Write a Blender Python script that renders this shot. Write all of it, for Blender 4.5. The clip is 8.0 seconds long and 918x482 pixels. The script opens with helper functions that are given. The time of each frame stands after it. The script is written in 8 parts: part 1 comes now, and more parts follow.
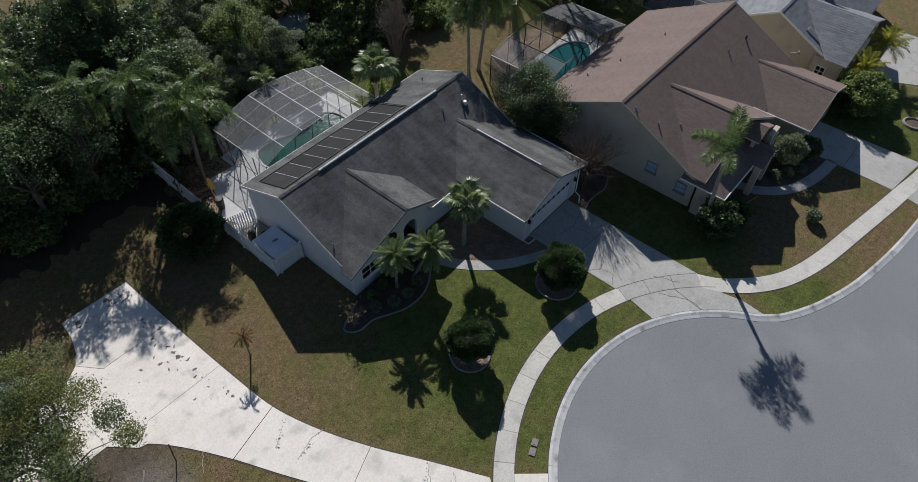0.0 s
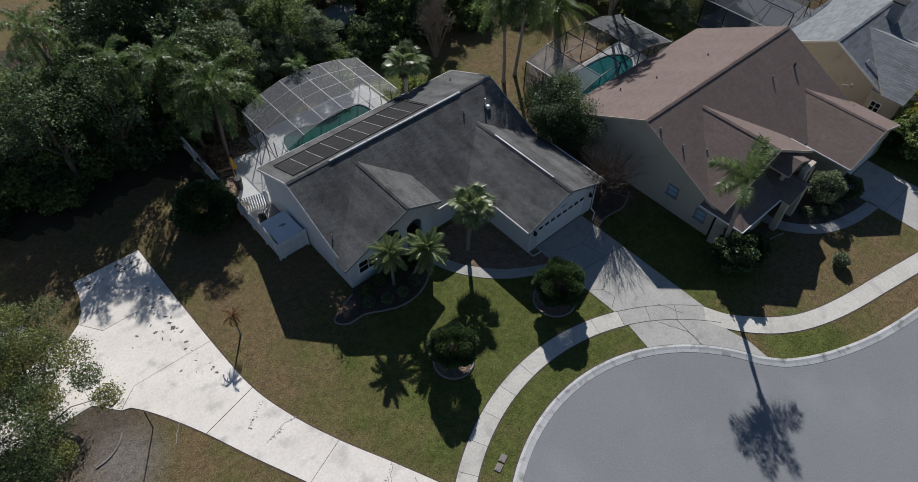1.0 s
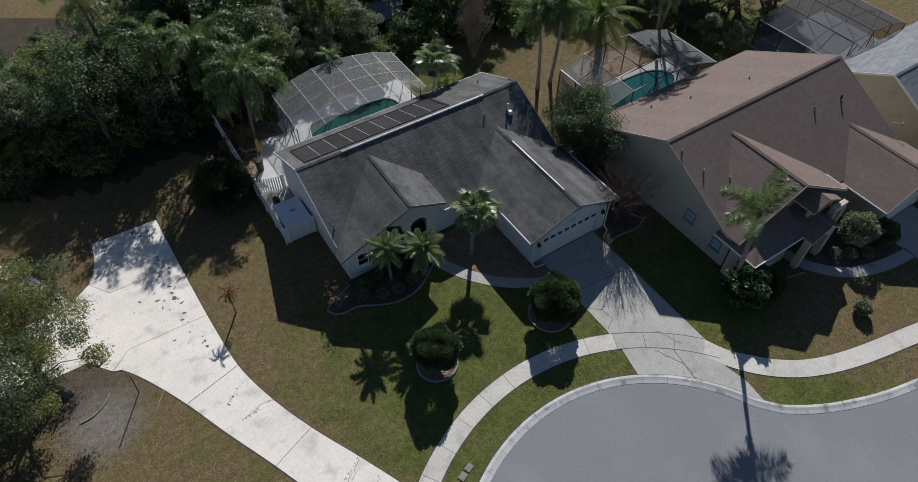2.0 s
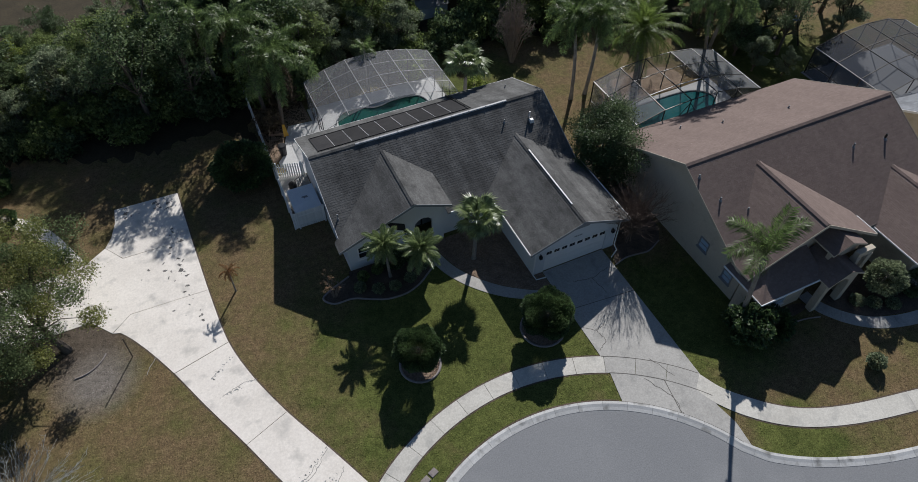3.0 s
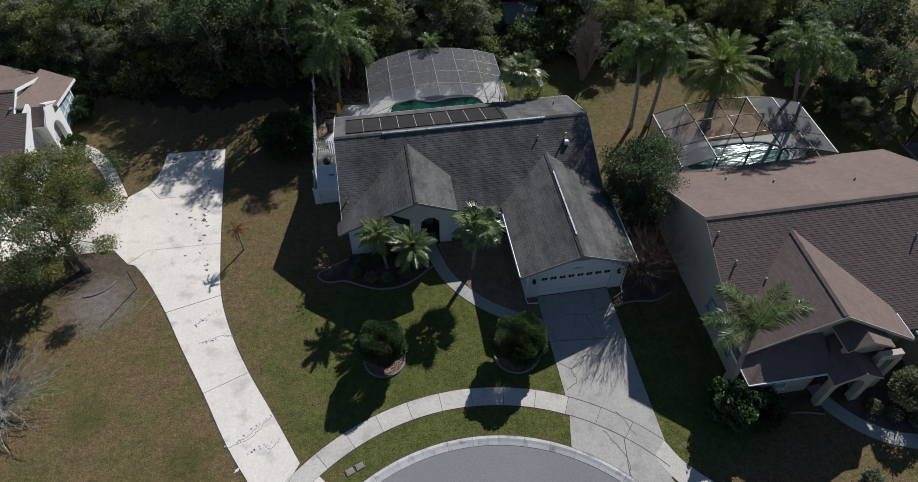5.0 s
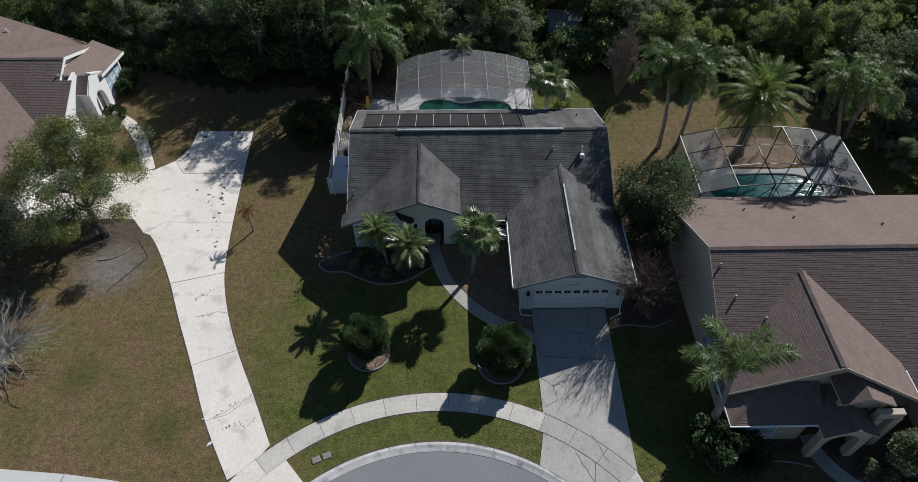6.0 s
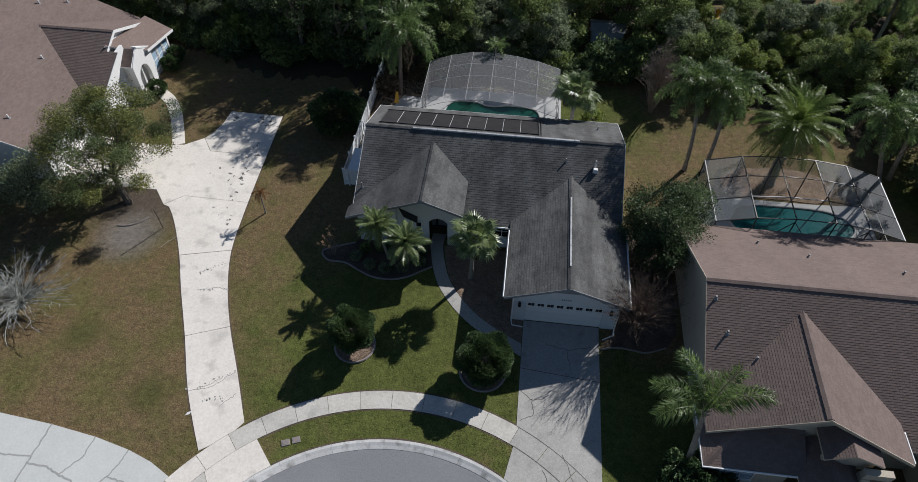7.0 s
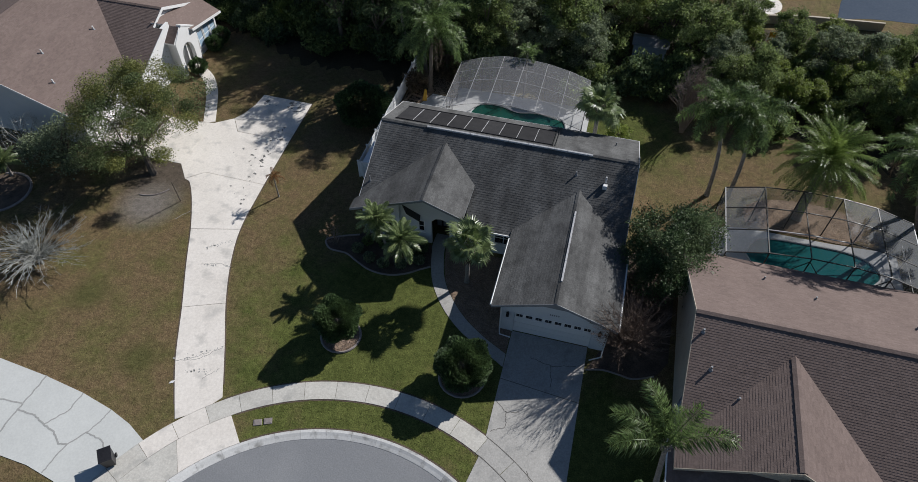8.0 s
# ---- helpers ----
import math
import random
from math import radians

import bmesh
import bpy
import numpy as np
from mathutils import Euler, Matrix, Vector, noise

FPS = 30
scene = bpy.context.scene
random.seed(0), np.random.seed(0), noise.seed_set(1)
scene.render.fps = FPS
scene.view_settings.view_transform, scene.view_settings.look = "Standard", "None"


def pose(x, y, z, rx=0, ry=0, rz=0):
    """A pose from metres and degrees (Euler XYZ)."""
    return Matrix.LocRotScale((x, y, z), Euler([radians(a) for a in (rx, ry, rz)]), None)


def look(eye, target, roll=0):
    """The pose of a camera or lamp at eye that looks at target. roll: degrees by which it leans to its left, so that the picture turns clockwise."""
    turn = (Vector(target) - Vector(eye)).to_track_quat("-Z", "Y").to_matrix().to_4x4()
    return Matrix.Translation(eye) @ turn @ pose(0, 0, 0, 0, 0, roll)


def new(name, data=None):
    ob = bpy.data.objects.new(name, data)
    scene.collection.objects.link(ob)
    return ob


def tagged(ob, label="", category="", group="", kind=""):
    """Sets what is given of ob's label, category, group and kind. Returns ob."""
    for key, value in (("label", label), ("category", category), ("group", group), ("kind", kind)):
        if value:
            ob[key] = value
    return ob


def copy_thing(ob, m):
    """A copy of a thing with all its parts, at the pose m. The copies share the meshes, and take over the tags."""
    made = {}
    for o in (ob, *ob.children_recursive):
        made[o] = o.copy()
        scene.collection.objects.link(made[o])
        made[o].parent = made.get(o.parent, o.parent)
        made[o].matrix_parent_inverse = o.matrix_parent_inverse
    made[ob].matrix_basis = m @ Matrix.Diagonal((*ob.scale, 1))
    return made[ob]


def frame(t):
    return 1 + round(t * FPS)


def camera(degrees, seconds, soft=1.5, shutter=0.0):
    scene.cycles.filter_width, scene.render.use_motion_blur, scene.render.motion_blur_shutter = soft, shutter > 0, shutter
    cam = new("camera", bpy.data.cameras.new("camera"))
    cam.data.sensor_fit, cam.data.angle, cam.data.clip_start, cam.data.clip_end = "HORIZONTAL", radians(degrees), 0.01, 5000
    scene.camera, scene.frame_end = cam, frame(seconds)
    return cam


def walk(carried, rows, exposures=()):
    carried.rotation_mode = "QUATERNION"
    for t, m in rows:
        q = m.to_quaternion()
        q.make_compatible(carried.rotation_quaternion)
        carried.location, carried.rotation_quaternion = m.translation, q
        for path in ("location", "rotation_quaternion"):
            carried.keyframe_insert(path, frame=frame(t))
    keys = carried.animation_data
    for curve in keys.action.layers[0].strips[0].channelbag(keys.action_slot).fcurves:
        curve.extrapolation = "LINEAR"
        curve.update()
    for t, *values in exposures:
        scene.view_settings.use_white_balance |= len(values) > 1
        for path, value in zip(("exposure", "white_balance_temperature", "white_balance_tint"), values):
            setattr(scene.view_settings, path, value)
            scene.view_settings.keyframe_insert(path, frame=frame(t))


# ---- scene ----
cam = camera(69.99, 8.0, 0.6)
# seconds, eye, then yaw, pitch and lean in degrees
ROWS = [
    (0.0, -29.879, -16.071, 36.079, -49.744, -49.334, 0.601),
    (0.5, -28.283, -17.387, 36.048, -45.617, -49.400, 0.618),
    (1.0, -26.659, -18.591, 36.013, -41.556, -49.423, 0.589),
    (1.5, -24.979, -19.702, 35.986, -37.546, -49.461, 0.533),
    (2.0, -23.279, -20.674, 35.940, -33.495, -49.492, 0.584),
    (3.5, -17.813, -22.910, 35.889, -21.517, -49.511, 0.636),
    (4.0, -15.863, -23.399, 35.889, -17.557, -49.569, 0.670),
    (4.5, -13.910, -23.795, 35.921, -13.607, -49.618, 0.643),
    (6.0, -8.034, -24.135, 35.965, -1.707, -49.618, 0.556),
    (6.5, -6.052, -23.990, 35.948, 2.301, -49.618, 0.636),
    (7.0, -4.094, -23.739, 35.967, 6.264, -49.603, 0.575),
    (7.5, -2.123, -23.301, 35.947, 10.246, -49.587, 0.615),
    (8.0, -0.183, -22.725, 35.919, 14.210, -49.607, 0.593),
]
walk(cam, [(t, pose(x, y, z, 0, 0, yaw) @ pose(0, 0, 0, 90 + pitch, 0, 0) @ pose(0, 0, 0, 0, 0, lean)) for t, x, y, z, yaw, pitch, lean in ROWS])

# ---------------------------------------------------------------- light
SUN_EL, SUN_AZ = 33.9, math.atan2(0.785, 0.62)  # the sun stands behind the house, to the right
sun_dir = Vector((math.cos(radians(SUN_EL)) * math.cos(SUN_AZ), math.cos(radians(SUN_EL)) * math.sin(SUN_AZ), math.sin(radians(SUN_EL))))
world = bpy.data.worlds.new("world")
scene.world = world
world.use_nodes = True
wn = world.node_tree.nodes
wn.clear()
sky = wn.new("ShaderNodeTexSky")
sky.sky_type, sky.sun_disc = "NISHITA", False
sky.ozone_density, sky.dust_density = 4.5, 0.4
sky.sun_elevation, sky.sun_rotation = radians(SUN_EL), math.pi / 2 - SUN_AZ
bg, wout = wn.new("ShaderNodeBackground"), wn.new("ShaderNodeOutputWorld")
bg.inputs["Strength"].default_value = 0.056
world.node_tree.links.new(sky.outputs[0], bg.inputs[0])
world.node_tree.links.new(bg.outputs[0], wout.inputs[0])
lamp = bpy.data.lights.new("sun", "SUN")
lamp.energy, lamp.angle, lamp.color = 5.0, radians(0.55), (1.0, 0.98, 0.965)
sun = new("sun", lamp)
sun.matrix_world = look((60, 66, 60), Vector((60, 66, 60)) - sun_dir)
scene.view_settings.exposure = 0.0


# ---------------------------------------------------------------- materials
def mat(name, c1, c2, big=0.4, fine=9.0, rough=0.85, bump=0.15, metal=0.0, rand="", spread=0.25, c3=None, low=0.35, high=0.65, alpha=1.0, spec=0.3, trans=0.0, streak=0.0, grit=0.0):
    """A surface of two colours mixed at two scales, an optional third in patches, with fine relief."""
    m = bpy.data.materials.new(name)
    m.use_nodes = True
    t = m.node_tree
    N, L = t.nodes.new, t.links.new
    b = t.nodes["Principled BSDF"]
    b.inputs["Roughness"].default_value, b.inputs["Metallic"].default_value = rough, metal
    b.inputs["Specular IOR Level"].default_value = spec
    geo = N("ShaderNodeNewGeometry")
    n1, n2 = N("ShaderNodeTexNoise"), N("ShaderNodeTexNoise")
    for n, s, d in ((n1, big, 5), (n2, fine, 4)):
        n.inputs["Scale"].default_value, n.inputs["Detail"].default_value, n.inputs["Roughness"].default_value = s, d, 0.65
        L(geo.outputs["Position"], n.inputs["Vector"])
    add = N("ShaderNodeMath")
    add.operation = "MULTIPLY_ADD"
    add.inputs[1].default_value = 0.5
    half = N("ShaderNodeMath")
    half.operation, half.inputs[1].default_value = "MULTIPLY", 0.5
    L(n1.outputs[0], half.inputs[0])
    L(n2.outputs[0], add.inputs[0])
    L(half.outputs[0], add.inputs[2])
    ramp = N("ShaderNodeMapRange")
    ramp.inputs["From Min"].default_value, ramp.inputs["From Max"].default_value = low, high
    L(add.outputs[0], ramp.inputs["Value"])
    mix = N("ShaderNodeMix")
    mix.data_type = "RGBA"
    mix.inputs["A"].default_value, mix.inputs["B"].default_value = (*c1, 1), (*c2, 1)
    L(ramp.outputs[0], mix.inputs["Factor"])
    col = mix.outputs["Result"]
    if c3:
        n3 = N("ShaderNodeTexNoise")
        n3.inputs["Scale"].default_value, n3.inputs["Detail"].default_value = big * 2.3, 6
        L(geo.outputs["Position"], n3.inputs["Vector"])
        r3 = N("ShaderNodeMapRange")
        r3.inputs["From Min"].default_value, r3.inputs["From Max"].default_value = 0.54, 0.72
        L(n3.outputs[0], r3.inputs["Value"])
        mix3 = N("ShaderNodeMix")
        mix3.data_type = "RGBA"
        mix3.inputs["B"].default_value = (*c3, 1)
        L(col, mix3.inputs["A"])
        L(r3.outputs[0], mix3.inputs["Factor"])
        col = mix3.outputs["Result"]
    if rand:
        src = N("ShaderNodeObjectInfo").outputs["Random"] if rand == "object" else geo.outputs["Random Per Island"]
        rr = N("ShaderNodeMapRange")
        rr.inputs["To Min"].default_value, rr.inputs["To Max"].default_value = 1 - spread, 1 + spread
        L(src, rr.inputs["Value"])
        hsv = N("ShaderNodeHueSaturation")
        L(rr.outputs[0], hsv.inputs["Value"])
        L(col, hsv.inputs["Color"])
        col = hsv.outputs[0]
    if streak:  # long dark runs down the slope, as algae leaves them
        mp, n4, r4 = N("ShaderNodeMapping"), N("ShaderNodeTexNoise"), N("ShaderNodeMapRange")
        mp.inputs["Scale"].default_value = (1.1, 0.16, 0.3)
        n4.inputs["Scale"].default_value, n4.inputs["Detail"].default_value = 1.0, 5
        r4.inputs["From Min"].default_value, r4.inputs["From Max"].default_value = 0.38, 0.62
        r4.inputs["To Min"].default_value, r4.inputs["To Max"].default_value = 1 - streak, 1 + streak * 0.6
        L(geo.outputs["Position"], mp.inputs["Vector"])
        L(mp.outputs[0], n4.inputs["Vector"])
        L(n4.outputs[0], r4.inputs["Value"])
        h4 = N("ShaderNodeHueSaturation")
        L(r4.outputs[0], h4.inputs["Value"])
        L(col, h4.inputs["Color"])
        col = h4.outputs[0]
    if grit:  # coarse grains, lighter and darker
        n5, r5, h5 = N("ShaderNodeTexNoise"), N("ShaderNodeMapRange"), N("ShaderNodeHueSaturation")
        n5.inputs["Scale"].default_value, n5.inputs["Detail"].default_value, n5.inputs["Roughness"].default_value = 11.0, 3, 0.75
        r5.inputs["From Min"].default_value, r5.inputs["From Max"].default_value = 0.32, 0.68
        r5.inputs["To Min"].default_value, r5.inputs["To Max"].default_value = 1 - grit, 1 + grit
        L(geo.outputs["Position"], n5.inputs["Vector"])
        L(n5.outputs[0], r5.inputs["Value"])
        L(r5.outputs[0], h5.inputs["Value"])
        L(col, h5.inputs["Color"])
        col = h5.outputs[0]
    L(col, b.inputs["Base Color"])
    if bump:
        bp = N("ShaderNodeBump")
        bp.inputs["Strength"].default_value, bp.inputs["Distance"].default_value = bump, 0.03
        L(n2.outputs[0], bp.inputs["Height"])
        L(bp.outputs[0], b.inputs["Normal"])
    if trans:
        b.inputs["Transmission Weight"].default_value = trans
    if alpha < 1:
        b.inputs["Alpha"].default_value = alpha
    return m


def leaf_mat(name, c1, c2, spread=0.35, passing=0.5, rough=0.5, gloss=0.28):
    """Leaves: colour varies leaf by leaf, and a part of the light passes through."""
    m = mat(name, c1, c2, 0.5, 3.0, rough, 0.0, 0, "island", spread, spec=gloss)
    t = m.node_tree
    b, out = t.nodes["Principled BSDF"], t.nodes["Material Output"]
    tr, mx = t.nodes.new("ShaderNodeBsdfTranslucent"), t.nodes.new("ShaderNodeMixShader")
    mx.inputs[0].default_value = passing
    src = b.inputs["Base Color"].links[0].from_socket
    t.links.new(src, tr.inputs[0])
    t.links.new(b.outputs[0], mx.inputs[1])
    t.links.new(tr.outputs[0], mx.inputs[2])
    t.links.new(mx.outputs[0], out.inputs[0])
    return m


def lawn_mat(name="lawn", rand="", spread=0.0):
    """Winter lawn: green round the middle house, tan and brown farther off, in patches."""
    m = mat(name, (0.055, 0.071, 0.019), (0.129, 0.142, 0.042), 0.55, 11.0, 0.95, 1.0, spec=0.1)
    t = m.node_tree
    N, L = t.nodes.new, t.links.new
    b = t.nodes["Principled BSDF"]
    green = b.inputs["Base Color"].links[0].from_socket
    geo = N("ShaderNodeNewGeometry")
    vals = []
    for centre, r in (((-9.5, -3.5, 0), 9.5), ((4.0, -7.0, 0), 5.0), ((5.0, -16.6, 0), 2.6), ((2.0, 21.5, 0), 4.5), ((28.0, -15.0, 0), 7.0), ((31.0, 14.0, 0), 5.5)):
        d = N("ShaderNodeVectorMath")
        d.operation = "DISTANCE"
        d.inputs[1].default_value = centre
        L(geo.outputs["Position"], d.inputs[0])
        mr = N("ShaderNodeMapRange")
        mr.inputs["From Min"].default_value, mr.inputs["From Max"].default_value = r * 0.55, r * 1.45
        mr.inputs["To Min"].default_value, mr.inputs["To Max"].default_value = 1.0, 0.0
        L(d.outputs["Value"], mr.inputs["Value"])
        vals.append(mr.outputs[0])
    top = vals[0]
    for v in vals[1:]:
        mx = N("ShaderNodeMath")
        mx.operation = "MAXIMUM"
        L(top, mx.inputs[0])
        L(v, mx.inputs[1])
        top = mx.outputs[0]
    n = N("ShaderNodeTexNoise")
    n.inputs["Scale"].default_value, n.inputs["Detail"].default_value, n.inputs["Roughness"].default_value = 0.35, 8, 0.7
    L(geo.outputs["Position"], n.inputs["Vector"])
    s = N("ShaderNodeMath")
    s.operation, s.inputs[1].default_value = "MULTIPLY_ADD", 2.8
    sub = N("ShaderNodeMath")
    sub.operation, sub.inputs[1].default_value = "SUBTRACT", 1.2
    L(n.outputs[0], s.inputs[0])
    L(top, s.inputs[2])
    L(s.outputs[0], sub.inputs[0])
    cl = N("ShaderNodeClamp")
    L(sub.outputs[0], cl.inputs[0])
    n2 = N("ShaderNodeTexNoise")
    n2.inputs["Scale"].default_value, n2.inputs["Detail"].default_value, n2.inputs["Roughness"].default_value = 9.0, 8, 0.75
    L(geo.outputs["Position"], n2.inputs["Vector"])
    tan = N("ShaderNodeMix")
    tan.data_type = "RGBA"
    tan.inputs["A"].default_value, tan.inputs["B"].default_value = (0.094, 0.066, 0.035, 1), (0.226, 0.163, 0.09, 1)
    rt = N("ShaderNodeMapRange")
    rt.inputs["From Min"].default_value, rt.inputs["From Max"].default_value = 0.3, 0.7
    L(n2.outputs[0], rt.inputs["Value"])
    L(rt.outputs[0], tan.inputs["Factor"])
    mix = N("ShaderNodeMix")
    mix.data_type = "RGBA"
    L(cl.outputs[0], mix.inputs["Factor"])
    L(tan.outputs["Result"], mix.inputs["A"])
    L(green, mix.inputs["B"])
    col = mix.outputs["Result"]
    # bare soil and sand under the oak
    for centre, r, shade in (((-31.6, 7.6, 0), 3.6, (0.105, 0.085, 0.066)), ((-31.2, 4.3, 0), 2.2, (0.185, 0.165, 0.145)), ((-30.5, -4.0, 0), 1.4, (0.095, 0.09, 0.035)), ((-24.5, -7.5, 0), 1.3, (0.095, 0.09, 0.035))):
        d, mr, ad, cl2, m2 = N("ShaderNodeVectorMath"), N("ShaderNodeMapRange"), N("ShaderNodeMath"), N("ShaderNodeClamp"), N("ShaderNodeMix")
        d.operation, d.inputs[1].default_value = "DISTANCE", centre
        L(geo.outputs["Position"], d.inputs[0])
        mr.inputs["From Min"].default_value, mr.inputs["From Max"].default_value = r * 0.3, r * 1.5
        mr.inputs["To Min"].default_value, mr.inputs["To Max"].default_value = 0.55, -0.75
        L(d.outputs["Value"], mr.inputs["Value"])
        ad.operation = "MULTIPLY_ADD"
        ad.inputs[1].default_value = 1.1
        L(n2.outputs[0], ad.inputs[0])
        L(mr.outputs[0], ad.inputs[2])
        L(ad.outputs[0], cl2.inputs[0])
        m2.data_type = "RGBA"
        m2.inputs["B"].default_value = (*shade, 1)
        L(cl2.outputs[0], m2.inputs["Factor"])
        L(col, m2.inputs["A"])
        col = m2.outputs["Result"]
    # tufts: lighter and darker at a hand's width, and blade by blade
    for scale, lo, hi in ((13.0, 0.6, 1.45), (2.6, 0.72, 1.28)):
        n5, r5, h5 = N("ShaderNodeTexNoise"), N("ShaderNodeMapRange"), N("ShaderNodeHueSaturation")
        n5.inputs["Scale"].default_value, n5.inputs["Detail"].default_value, n5.inputs["Roughness"].default_value = scale, 4, 0.75
        r5.inputs["From Min"].default_value, r5.inputs["From Max"].default_value = 0.33, 0.67
        r5.inputs["To Min"].default_value, r5.inputs["To Max"].default_value = lo, hi
        L(geo.outputs["Position"], n5.inputs["Vector"])
        L(n5.outputs[0], r5.inputs["Value"])
        L(r5.outputs[0], h5.inputs["Value"])
        L(col, h5.inputs["Color"])
        col = h5.outputs[0]
    if rand:
        r6, h6 = N("ShaderNodeMapRange"), N("ShaderNodeHueSaturation")
        r6.inputs["To Min"].default_value, r6.inputs["To Max"].default_value = 1 - spread, 1 + spread
        L(geo.outputs["Random Per Island"], r6.inputs["Value"])
        L(r6.outputs[0], h6.inputs["Value"])
        L(col, h6.inputs["Color"])
        col = h6.outputs[0]
    L(col, b.inputs["Base Color"])
    return m


